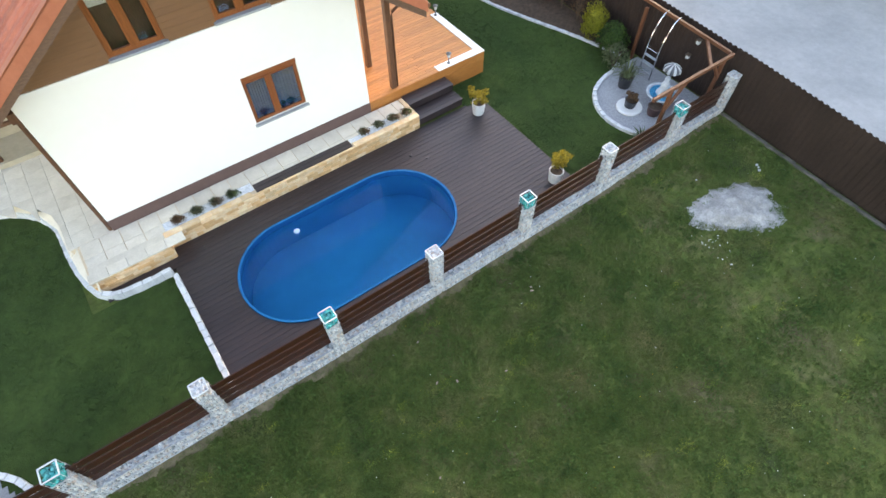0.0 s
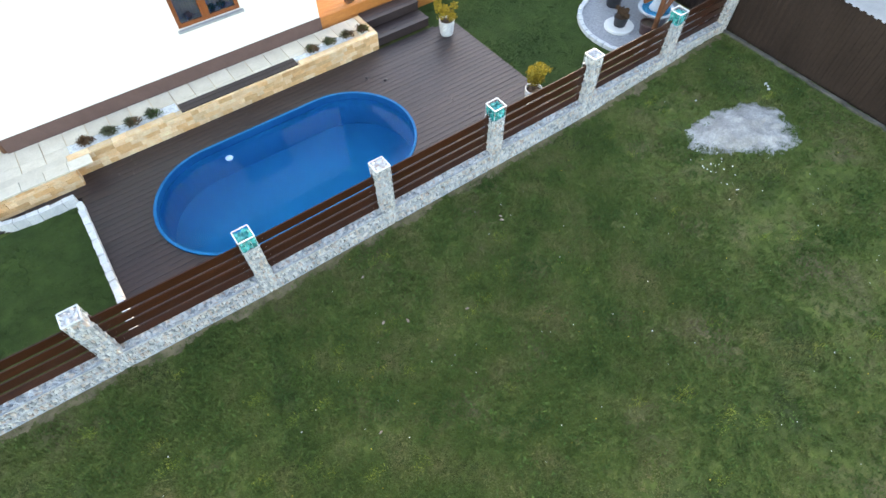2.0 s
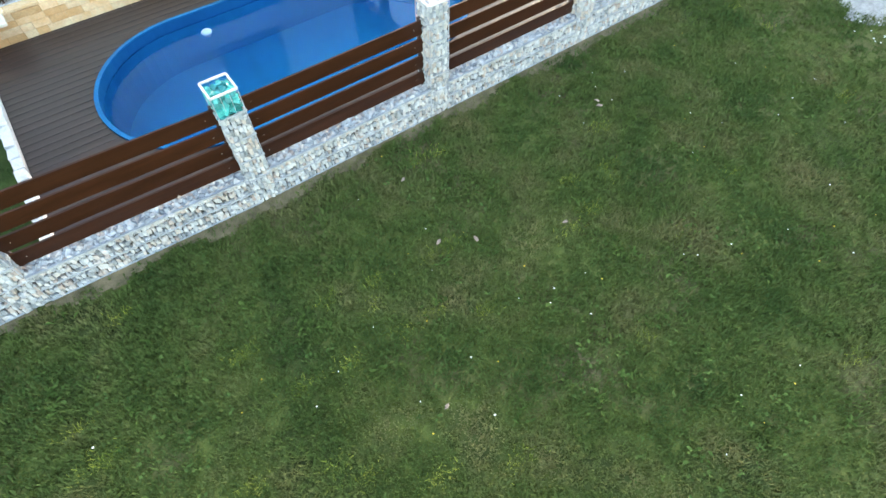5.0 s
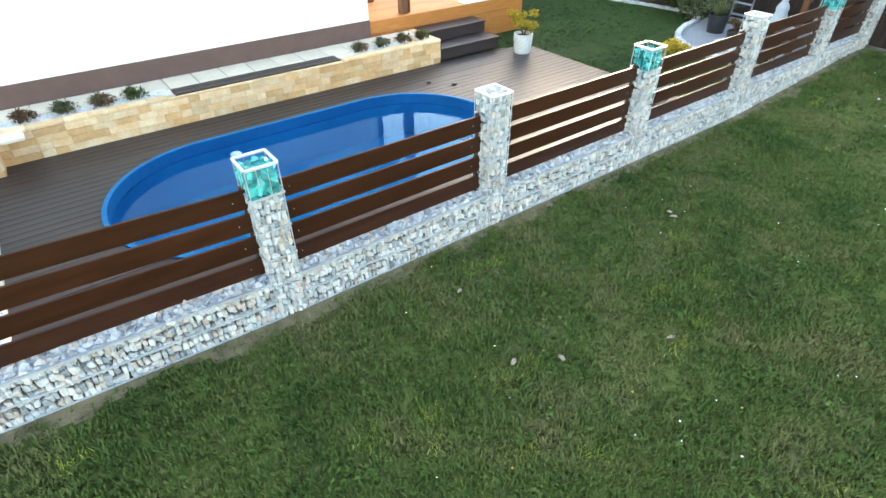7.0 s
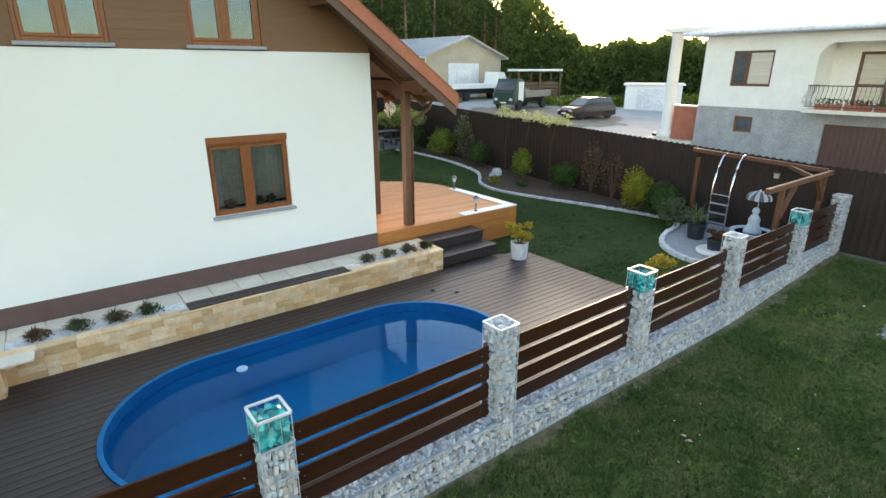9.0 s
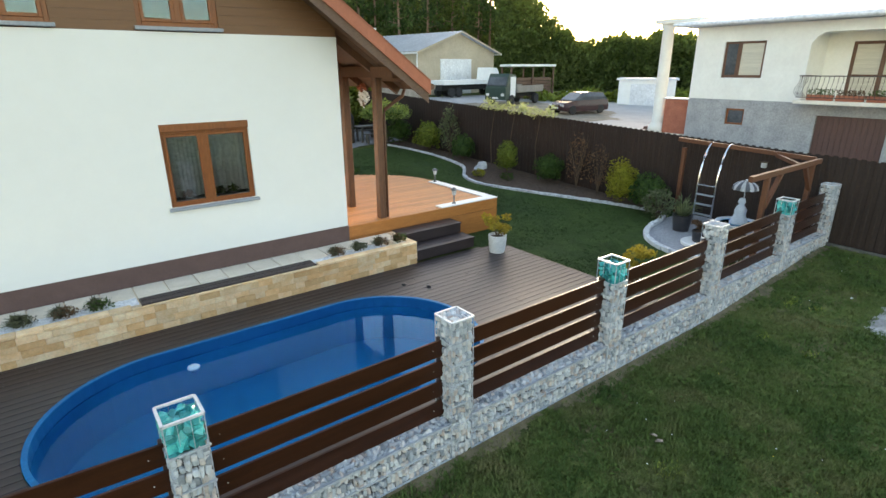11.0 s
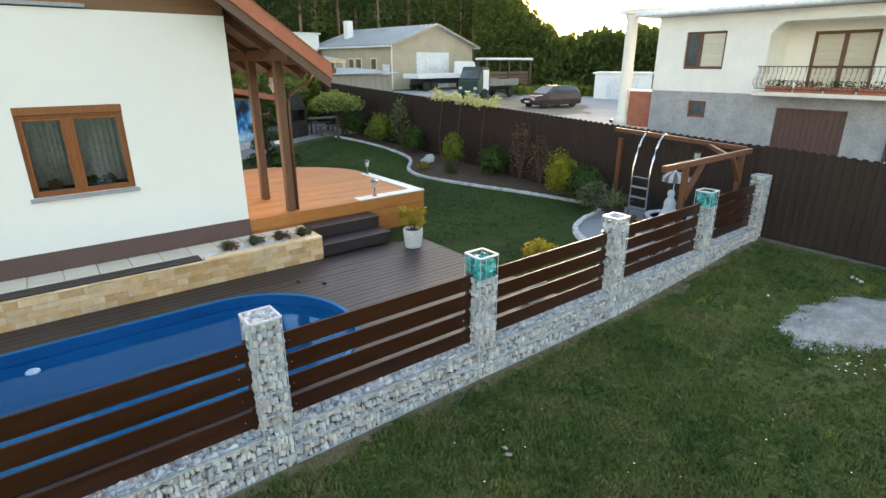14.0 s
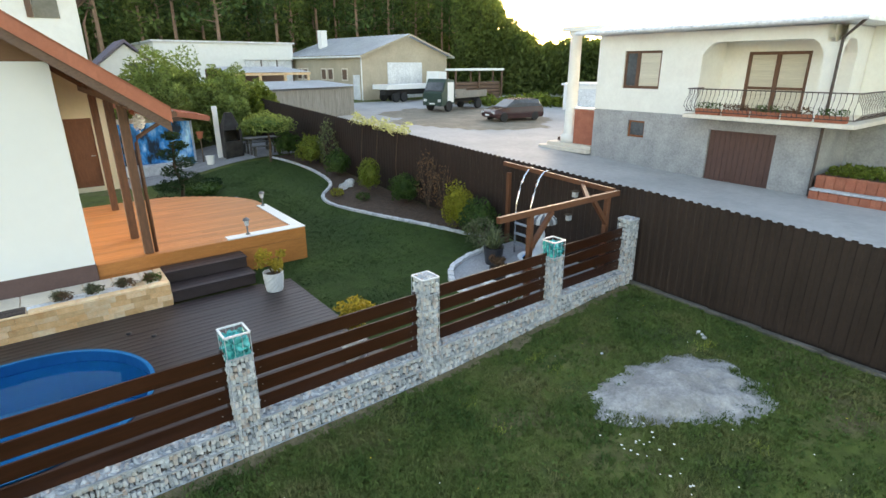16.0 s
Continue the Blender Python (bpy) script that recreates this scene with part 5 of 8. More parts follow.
gravel = sheet("gravel_circle", in_ring, 10.9, 14.1, 0.0, 3.7, 0.06, 0.03, mat("grey_white_gravel", (0.28, 0.29, 0.31), (0.46, 0.47, 0.50), 0.9, 20, bump=0.9, bscale=55))
tagged(gravel, "pale gravel bed ringed by stone edging", "gravel", kind="stuff")


turf = sheet("garden_lawn", lambda x, y: (x < kerb_x(y) and y > 3.6 and 7.7 < x and y < 17.6 and not (4.8 < x < 9.2 and 6.1 < y < 11.0)) or (x > 8.4 and y > 0.05 and y <= 3.6 and not in_ring(x, y) and x < 14) or (x < -2.4 and y < 4.2 and y > 0.1) or (x < -4.4 and 4.2 <= y < 12), -9.5, 14.0, 0.0, 17.7, 0.1, 0.012, mat("garden_turf", (0.027, 0.054, 0.012), (0.050, 0.082, 0.019), 0.9, 0.5, bump=0.9, bscale=60, fine=0.3, spec=0.2))
tagged(turf, "close-mown dark green garden lawn", "lawn", kind="structure")


def planted_pot(x, y, z, label, material, plant, ribbed=True, h=0.42, r=0.21, tall=1.0):
    t = thing("plant_pot", label, "plant pot", "potted shrubs" if ribbed else "", at=(x, y, z))
    bm = bmesh.new()
    prof = [(0.0, 0.0), (r * 0.82, 0.0), (r, h * 0.9), (r * 1.03, h * 0.92), (r * 1.03, h), (r * 0.9, h), (r * 0.88, h * 0.86), (0.0, h * 0.86)]
    if ribbed:
        # diamond relief round the sides
        prof = prof[:1] + [(r * (0.82 + 0.18 * k / 8), h * 0.9 * k / 8) for k in range(9)] + prof[3:]
    lathe(bm, prof, x, y, z, 24)
    if ribbed:
        for v in bm.verts:
            rad = math.hypot(v.co.x - x, v.co.y - y)
            hz = (v.co.z - z) / (h * 0.9)
            if rad > r * 0.8 and 0.05 < hz < 0.97:
                i = round(math.atan2(v.co.y - y, v.co.x - x) / (math.tau / 24))
                k = 1 + 0.07 * ((i + round(hz * 8)) % 2)
                v.co.x, v.co.y = x + (v.co.x - x) * k, y + (v.co.y - y) * k
    part("pot", bm, material, t)
    part("soil", lathe(bmesh.new(), [(0.0, 0.0), (r * 0.86, 0.0), (r * 0.5, 0.02), (0.0, 0.03)], x, y, z + h * 0.865, 16), M_SOIL, t)
    rnd = random.Random(int(x * 51 + y))
    if plant:
        zt = z + h * 0.87
        for i in range(5):
            a = i * 1.3 + rnd.random()
            tip = (x + 0.16 * math.cos(a), y + 0.16 * math.sin(a), zt + rnd.uniform(0.2, 0.36) * tall)
            part("stem", tube(bmesh.new(), [(x, y, zt), ((x + tip[0]) / 2, (y + tip[1]) / 2, zt + 0.14), tip], 0.012, 6, 0.006), M_BARK, t)
        v, f = [], []
        big = 1.0 if ribbed else 0.55
        for i in range(13):
            a = i * 2.4
            rr = (0.05 + 0.34 * rnd.random()) * big / tall
            c = (x + rr * math.cos(a), y + rr * math.sin(a), zt + (0.14 + 0.36 * rnd.random()) * big * tall)
            a1, b1 = leaves(cloud_spots(80, c, (0.12 * big, 0.12 * big, 0.085 * big), rnd, 0.3), 0.036, rnd)
            f += [tuple(len(v) + k for k in q) for q in b1]
            v += a1
        raw("foliage", v, f, plant, t)
    return t


def pergola():
    t = thing("pergola", "red-brown timber pergola frame in the garden corner", "pergola", at=(13, 0.3, 0.3))
    for x, y in ((11.3, 0.2), (13.6, 0.2), (13.86, 3.4)):
        part("post", boxes((x - 0.05, x + 0.05, y - 0.05, y + 0.05, land(x, y) - 0.03, 2.19), bevel=0.008), M_PERGOLA, t)
    part("beam", beam(bmesh.new(), (10.45, 0.17, 2.24), (13.92, 0.17, 2.24), 0.08, 0.11), M_PERGOLA, t)
    part("beam", beam(bmesh.new(), (13.87, 0.24, 2.27), (13.87, 3.6, 2.40), 0.08, 0.10), M_PERGOLA, t)
    for a, b in (((13.84, 1.05, 2.26), (12.95, 0.2, 2.22)), ((11.3, 0.17, 1.55), (11.85, 0.17, 2.18)), ((13.6, 0.17, 1.6), (13.1, 0.17, 2.18))):
        part("brace", beam(bmesh.new(), a, b, 0.08), M_PERGOLA, t)


def pool_ladder():
    t = thing("pool_ladder", "steel pool ladder stored upright against the fence", "ladder", at=(13.5, 2.45, 0.3))
    for y in (2.19, 2.67):
        pts = [(13.42, y, 0.3), (13.42, y, 1.3), (13.44, y, 1.6), (13.5, y, 1.86), (13.58, y, 2.08), (13.68, y, 2.25), (13.8, y, 2.36), (13.92, y, 2.4), (14.0, y, 2.38)]
        part("rail", tube(bmesh.new(), pts, 0.024, 10), M_STEEL, t, "bright steel handrail", smooth=True)
    for z in (0.55, 0.82, 1.08, 1.34):
        part("tread", boxes((13.36, 13.47, 2.2, 2.66, z, z + 0.03), bevel=0.008), M_STEEL if z > 1.2 else M_SILL, t)


def fountain():
    x, y, z = 12.78, 1.22, land(12.78, 1.22)
    t = thing("garden_fountain", "pale cast-stone fountain with small figure under an umbrella", "fountain", at=(x, y, z))
    part("basin", lathe(bmesh.new(), [(0.0, 0.0), (0.24, 0.0), (0.2, 0.06), (0.12, 0.12), (0.13, 0.27), (0.40, 0.37), (0.50, 0.44), (0.51, 0.48), (0.45, 0.48), (0.36, 0.42), (0.0, 0.40)], x, y, z, 28), M_STONEPALE, t, smooth=True)
    part("basin_water", lathe(bmesh.new(), [(0.0, 0.0), (0.40, 0.0), (0.40, 0.01), (0.0, 0.012)], x, y, z + 0.44, 24), M_WATER, t)
    part("figure", lathe(bmesh.new(), [(0.0, 0.0), (0.21, 0.0), (0.20, 0.08), (0.15, 0.18), (0.12, 0.27), (0.135, 0.36), (0.09, 0.45), (0.055, 0.49), (0.085, 0.56), (0.06, 0.64), (0.0, 0.66)], x, y, z + 0.42, 14, 0.06), M_STONEPALE, t, smooth=True)
    part("umbrella_stick", tube(bmesh.new(), [(x + 0.08, y, z + 0.75), (x + 0.05, y, z + 1.45)], 0.012, 8), M_STONEPALE, t)
    white, slate = mat("white_glaze", (0.62, 0.66, 0.70), (0.78, 0.80, 0.83), 0.4, 9, bump=0.1), mat("slate_glaze", (0.12, 0.14, 0.17), (0.2, 0.22, 0.26), 0.4, 9, bump=0.1)
    seg = 16
    u = part("umbrella", lathe(bmesh.new(), [(0.0, 0.0), (0.03, 0.0), (0.02, 0.03), (0.0, 0.035)], x + 0.05, y, z + 1.485, 10), white, t, "striped pale umbrella")
    for i in range(seg):
        bm = bmesh.new()
        rings = []
        for r, h in ((0.28, 0.0), (0.262, 0.085), (0.19, 0.16), (0.10, 0.20), (0.012, 0.215)):
            rings.append([bm.verts.new((x + 0.05 + r * q * math.cos((i + w) * math.tau / seg), y + r * q * math.sin((i + w) * math.tau / seg), z + 1.27 + h + 0.03 * (1 - q))) for w, q in ((0.02, 0.96), (0.5, 1.04), (0.98, 0.96))])
        for a, b in zip(rings, rings[1:]):
            for k in range(2):
                bm.faces.new((a[k], a[k + 1], b[k + 1], b[k]))
        bmesh.ops.solidify(bm, geom=list(bm.faces), thickness=0.01)
        part("umbrella_gore", bm, slate if i % 2 else white, u)


def deck_fittings():
    for x, y in ((4.99, 4.07), (5.34, 3.7)):
        t = thing("deck_fitting", "small dark round fitting lying on the deck", "fitting", "deck fittings", at=(x, y, DECK_Z))
        part("dish", lathe(bmesh.new(), [(0.0, 0.0), (0.045, 0.0), (0.05, 0.02), (0.03, 0.035), (0.0, 0.035)], x, y, DECK_Z, 14), M_BLACKPOT, t, smooth=True)


deck_fittings()


def garden_left():
    kerb("white_kerb", "white stone edging between lawn and decking", [(-2.31, 0.25), (-2.31, 1.5), (-2.31, 3.0), (-2.31, 4.15)], WHITES, 0.245, "kerb_stone", 0.06)
    kerb("curved_kerb", "curved pale stone edging round the path", [(-2.45, 4.2), (-3.2, 4.22), (-3.75, 4.33), (-4.12, 4.7), (-4.3, 5.4), (-4.38, 6.3), (-4.42, 7.2), (-4.75, 8.1), (-5.4, 8.75), (-6.4, 9.15), (-7.6, 9.3)], WHITES, 0.245, "kerb_stone", 0.12)
    kerb("side_kerb", "pale stone edging of the side path", [(-6.35, 0.3), (-6.55, 0.85), (-6.85, 1.3), (-7.3, 1.6), (-8.2, 1.8)], WHITES, 0.245, "kerb_stone", 0.02)
    s = sheet("side_path", lambda x, y: y < 1.7 - 1.4 * smooth01((x + 7.4) / 1.1), -9.5, -6.3, 0.05, 1.8, 0.1, 0.03, M_PATIO)
    tagged(s, "grey side path in the lawn corner", "path", kind="structure")
    t = thing("side_porch", "brown post and tan step beside the house", "porch", at=(-5.0, 10.2, 0.6))
    part("step", boxes((-5.1, -3.12, 10.1, 11.3, 0.62, 0.80), bevel=0.01), M_BEIGE, t)
    part("post", boxes((-5.05, -4.9, 10.2, 10.35, 0.8, 4.2), bevel=0.01), M_DARKWOOD, t)
    part("rail", boxes((-5.03, -3.1, 10.24, 10.32, 1.75, 1.85)), M_DARKWOOD, t)
    part("side_wall", boxes((-6.5, -3.1, 11.3, 11.5, 0.62, 3.6)), M_BEIGE, t)


def garden():
    kerb("bed_edging", "grey granite cobble edging along the lawn", KERB, COBBLES, 0.125, "cobble", 0.03)
    kerb("gravel_edging", "pale stone ring round the gravel bed", RING, WHITES, 0.245, "kerb_stone", -0.02)
    g = "garden shrubs"
    shrub("golden_thuja", "rounded golden yellow thuja bush in the mulch bed", 13.45, 5.0, 0.44, 1.32, M_YELLOW, 2200, 0.04, group=g)
    shrub("green_bush", "rounded green bush beside the golden thuja", 13.4, 4.05, 0.5, 1.1, M_GREEN, 1800, 0.045, group=g)
    shrub("golden_shrub", "oval lime yellow conifer in the mulch bed", 13.45, 9.95, 0.40, 1.2, M_LIME, 1500, 0.045, group=g)
    shrub("round_bush", "clipped round dark green bush", 13.65, 8.05, 0.48, 0.98, M_GREEN, 1500, 0.045, group=g)
    shrub("round_bush", "clipped round dark green bush", 13.6, 12.7, 0.5, 1.05, M_GREEN, 1300, 0.05, group=g)
    shrub("lime_shrub", "spreading lime green shrub by the fence", 13.6, 15.2, 0.6, 1.25, M_LIME, 1400, 0.06, group=g)
    shrub("tall_shrub", "tall loose grey-green shrub by the fence", 13.85, 13.9, 0.45, 2.0, M_GREYGREEN, 700, 0.06, group=g)
    shrub("tall_shrub", "tall thin russet shrub by the fence", 13.85, 7.0, 0.4, 1.85, M_RUSSET, 380, 0.04, group=g)
    shrub("tall_shrub", "tall thin russet shrub by the fence", 13.8, 6.1, 0.35, 1.6, M_RUSSET, 260, 0.04, group=g)
    shrub("dark_bush", "dark round bush near the patio", 13.5, 17.4, 0.6, 1.2, M_GREEN, 900, 0.06, group=g)
    shrub("ground_plant", "low yellow plant by the lawn edging", 12.3, 10.2, 0.24, 0.3, M_YELLOW, 350, 0.035, group=g)
    shrub("ground_plant", "low green plant by the lawn edging", 12.75, 9.2, 0.25, 0.28, M_GREEN, 300, 0.035, group=g)
    for x, y, r in ((13.2, 11.05, 0.2), (12.85, 10.85, 0.16), (13.45, 11.35, 0.14)):
        bm = bmesh.new()
        bmesh.ops.create_icosphere(bm, subdivisions=2, radius=r)
        for v in bm.verts:
            v.co = Vector((x, y, land(x, y) + 0.08)) + v.co * (1 + 0.5 * noise.noise(v.co * 7 + Vector((x, y, 0))))
        tagged(part("boulder", bm, M_KERB), "rounded grey-pink boulder in the mulch bed", "rock", "bed boulders")
    # climber spilling over the metal fence
    t = thing("climbing_plant", "pale yellow climber spilling over the fence top", "climber", at=(14.1, 10.3, 0.5))
    rnd = random.Random(4)
    v, f = [], []
    for i in range(26):
        y = 8.3 + 3.6 * i / 25 + rnd.uniform(-0.15, 0.15)
        c = (14.02 + rnd.uniform(-0.15, 0.15), y, 2.62 + 0.042 * (y - 5) + rnd.uniform(-0.12, 0.22))
        a1, b1 = leaves(cloud_spots(36, c, (0.2, 0.2, 0.13), rnd, 0.2), 0.05, rnd)
        f += [tuple(len(v) + k for k in q) for q in b1]
        v += a1
    raw("foliage", v, f, M_PALE, t)
    for y in (9.0, 10.3, 11.4):
        part("stem", tube(bmesh.new(), [(14.0, y, land(13.9, y)), (14.02, y + 0.1, 1.6), (14.02, y - 0.1, 2.75)], 0.02, 6, 0.01), M_BARK, t)
    # cloud-pruned tree
    x, y = 12.45, 16.9
    z = land(x, y)
    t = thing("umbrella_tree", "small tree with flat clipped green crown", "tree", at=(x, y, z))
    part("trunk", tube(bmesh.new(), [(x, y, z - 0.05), (x + 0.05, y, z + 0.8), (x, y + 0.05, z + 1.55)], 0.06, 9, 0.035), M_BARK, t)
    rnd = random.Random(11)
    lump_core((x, y, z + 1.6), (0.85, 0.75, 0.34), M_GREEN, "inner_growth", t, rnd)
    a1, b1 = leaves(cloud_spots(3600, (x, y, z + 1.62), (1.15, 1.02, 0.52), rnd, 0.4, low=-0.6), 0.055, rnd)
    raw("crown", a1, b1, M_BUSH, t)
    # pine with tiered pads behind the terrace
    x, y = 8.0, 13.6
    z = land(x, y)
    t = thing("cloud_pine", "dark cloud-pruned pine behind the terrace", "tree", at=(x, y, z))
    part("trunk", tube(bmesh.new(), [(x, y, z - 0.05), (x + 0.12, y, z + 0.7), (x - 0.05, y, z + 1.4), (x + 0.03, y, z + 2.2)], 0.07, 9, 0.03), M_BARK, t)
    v, f = [], []
    for dx, dy, h, r in ((0.0, 0, 2.4, 0.22), (0.2, 0.1, 2.05, 0.24), (-0.2, 0, 1.8, 0.26), (0.28, 0, 1.5, 0.27), (-0.15, 0.1, 1.2, 0.3), (0.35, -0.1, 0.95, 0.33), (-0.25, 0, 0.7, 0.35)):
        a1, b1 = leaves(cloud_spots(800, (x + dx, y + dy, z + h), (r * 1.3, r * 1.3, r * 0.72), rnd, 0.35), 0.036, rnd)
        f += [tuple(len(v) + k for k in q) for q in b1]
        v += a1
        part("branch", tube(bmesh.new(), [(x, y, z + h - 0.15), (x + dx, y + dy, z + h)], 0.025, 6, 0.012), M_BARK, t)
    raw("needle_pads", v, f, M_PINE, t)
    for x, y, r, h, m in ((7.3, 13.0, 0.6, 0.55, M_PINE), (8.9, 14.3, 0.65, 0.5, M_GREEN), (6.6, 12.5, 0.4, 0.4, M_LIME), (9.3, 15.2, 0.5, 0.4, M_PINE)):
        shrub("low_conifer", "low spreading conifer behind the terrace", x, y, r, h, m, 900, 0.05, group=g)
    planted_pot(7.86, 4.42, DECK_Z, "white ribbed pot with a yellow-leaved shrub on the deck", M_POT, M_GOLD)
    planted_pot(7.86, 0.78, DECK_Z, "white ribbed pot with a yellow-leaved shrub by the fence", M_POT, M_GOLD, tall=1.4)
    p = planted_pot(12.55, 2.5, land(12.55, 2.5) + 0.03, "round dark glazed pot with a spiky yucca", M_BLACKPOT, None, False, 0.42, 0.24)
    tuft("", "", 12.55, 2.5, land(12.55, 2.5) + 0.36, 0.62, 0.75, M_GREYGREEN, 90, parent=p)
    p = planted_pot(11.92, 1.66, land(11.92, 1.66) + 0.10, "dark pot with a small purple plant on a white disc", M_BLACKPOT, M_RUSSET, False, 0.26, 0.2)
    d = thing("stone_disc", "round white stone disc under a pot", "plinth", at=(11.92, 1.66, 0.2))
    part("disc", lathe(bmesh.new(), [(0.0, 0.0), (0.42, 0.0), (0.42, 0.06), (0.4, 0.075), (0.0, 0.075)], 11.92, 1.66, land(11.92, 1.66) + 0.025, 30), M_WHITE, d)
    planted_pot(12.3, 1.0, land(12.3, 1.0) + 0.03, "dark brown bowl pot on the gravel", mat("brown_glaze", (0.07, 0.04, 0.04), (0.11, 0.06, 0.055), 0.4, 5, bump=0.05), None, False, 0.3, 0.23)
    tuft("spiky_plant", "spiky green plant beside the board fence", 11.15, 0.45, land(11.1, 0.4), 0.5, 0.5, M_GREEN, 70)
    shrub("fence_shrub", "green shrub by the gravel bed", 13.0, 3.45, 0.4, 0.85, M_GREYGREEN, 800, 0.045, group=g)
    pergola()
    pool_ladder()
    fountain()
    # flowers on the sill inside the lower window
    for x, m in ((1.72, M_RUSSET), (2.28, M_GREEN), (2.52, M_GREEN)):
        t = thing("potted_flower", "small flowering pot plant on the inner sill", "pot plant", "window plants", at=(x, 6.16, 1.97))
        part("pot", lathe(bmesh.new(), [(0.0, 0), (0.05, 0), (0.065, 0.1), (0.0, 0.1)], x, 6.16, 1.97, 12), M_BLACKPOT, t)
        v, f = leaves(cloud_spots(120, (x, 6.16, 2.13), (0.12, 0.03, 0.09), random.Random(5), 0.3), 0.03, random.Random(6))
        raw("foliage", v, f, m, t)
    for y, z in ((1.38, 1.95), (1.52, 1.36)):
        t = thing("bird_box", "small pale wooden bird box on the fence", "bird box", "bird boxes", at=(14.0, y, z))
        part("box_body", boxes((13.97, 14.08, y - 0.05, y + 0.05, z - 0.05, z + 0.08), bevel=0.005), M_KERB, t)
        part("box_roof", boxes((13.93, 14.09, y - 0.075, y + 0.075, z + 0.082, z + 0.097)), M_BARK, t)
    # bed plants by the house
    for i, x in enumerate((-1.63, -1.1, -0.57, -0.1, 4.11, 4.62, 5.14, 5.62)):
        m = (M_RUSSET, M_OLIVE, M_OLIVE, M_OLIVE, M_OLIVE, M_OLIVE, M_OLIVE, M_RUSSET)[i]
        tuft("bedding_plant", "small clump of grass-like plant in white gravel", x, 5.29, 0.64, 0.20, 0.27, m, 170, group="bedding plants")
        rb = random.Random(40 + i)
        b = thing("bedding_plant", "low bushy plant growing in white gravel", "plant", "bedding plants", at=(x + 0.06, 5.25, 0.64))
        v, f = leaves(cloud_spots(260, (x + 0.07, 5.26, 0.72), (0.17, 0.11, 0.11), rb, 0.3, low=-0.6), 0.026, rb)
        raw("foliage", v, f, (M_RUSSET, M_OLIVE, M_RUSSET, M_GREEN)[i % 4], b)
        part("stem", tube(bmesh.new(), [(x + 0.07, 5.26, 0.63), (x + 0.07, 5.26, 0.74)], 0.01, 6), M_BARK, b)


garden_left()
garden()


# ---- back of the garden ----
M_REDPOT = mat("terracotta", (0.40, 0.12, 0.06), (0.52, 0.18, 0.09), 0.8, 6, bump=0.15)


def back_corner():
    t = thing("garden_hut", "small hut with a red tiled roof and painted wall", "hut", at=(8.6, 19.6, 0.3))
    m = mat("blue_mural", (0.006, 0.02, 0.04), (0.50, 0.78, 0.95), 0.7, 1.5, (1, 1, 0.45), 0.05, third=(0.006, 0.24, 0.62), fine=0.3)
    e = [n for n in m.node_tree.nodes if n.type == "VALTORGB"][0].color_ramp.elements
    e[0].position, e[1].position, e[2].position = 0.44, 0.52, 0.66
    part("painted_wall", boxes((7.2, 10.0, 19.9, 20.0, 0.2, 2.5)), m, t, "wall painted with a blue waterfall scene")
    part("hut_wall", boxes((7.2, 10.0, 20.0, 22.6, 0.2, 2.5)), M_CREAM, t)
    part("edge_post", boxes((10.0, 10.08, 19.85, 19.95, 0.4, 2.5)), M_WIRE, t)
    bm = bmesh.new()
    n = 16
    for i in range(n):
        y = 19.3 + (22.9 - 19.3) * i / n
        for j in range(9):
            x = 6.9 + (10.7 - 6.9) * j / 9
            z = 3.45 - 0.2 * (x - 6.9) + (0.012 if j % 2 else 0)
            beam(bm, (x - 0.02, y + 0.11, z + 0.0), (x + 0.44, y + 0.11, z - 0.07), 0.2, 0.035)
    part("roof_tiles", bm, M_TILE, t)["kind"] = "stuff"
    part("roof_edge", beam(bmesh.new(), (6.9, 19.28, 3.36), (10.75, 19.28, 2.58), 0.04, 0.2), M_TRIM, t)
    part("planter_shelf", boxes((7.2, 9.7, 19.4, 19.85, 0.3, 0.75)), M_KERB, t)
    g = thing("barbecue", "dark stone garden barbecue with a chimney hood", "barbecue", at=(11.5, 19.2, 0.8))
    z = land(11.5, 19.2)
    stone = mat("sooty_stone", (0.018, 0.016, 0.015), (0.05, 0.046, 0.043), 0.9, 4, bump=0.6)
    part("base", boxes((11.15, 11.95, 18.9, 19.6, z - 0.05, z + 0.75), bevel=0.02), stone, g)
    part("hearth", boxes((11.15, 11.25, 18.9, 19.6, z + 0.75, z + 1.25), (11.85, 11.95, 18.9, 19.6, z + 0.75, z + 1.25), (11.25, 11.85, 19.5, 19.6, z + 0.75, z + 1.25)), stone, g)
    bm = bmesh.new()
    box(bm, 11.15, 11.95, 18.9, 19.6, z + 1.25, z + 2.0)
    for v in bm.verts:
        if v.co.z > z + 1.9:
            v.co.x = 11.55 + (v.co.x - 11.55) * 0.35
            v.co.y = 19.3 + (v.co.y - 19.3) * 0.4
    part("hood", bm, stone, g)
    c = thing("white_column", "white square column beside the barbecue", "column", at=(11.05, 19.6, 0.8))
    part("shaft", boxes((10.95, 11.16, 19.5, 19.62, z - 0.05, 3.1), bevel=0.01), M_WHITE, c)
    st = thing("pot_stand", "terracotta pot on a slim dark stand by the hut", "pot stand", at=(10.3, 19.6, 0.6))
    zs = land(10.3, 19.6)
    part("pole", tube(bmesh.new(), [(10.3, 19.6, zs), (10.3, 19.6, 1.72)], 0.025, 8), M_BARGE, st)
    part("pot", lathe(bmesh.new(), [(0.0, 0.0), (0.10, 0.0), (0.15, 0.24), (0.17, 0.24), (0.17, 0.3), (0.13, 0.3), (0.10, 0.05), (0.0, 0.05)], 10.3, 19.6, 1.72, 14), M_REDPOT, st, "orange-red terracotta pot")
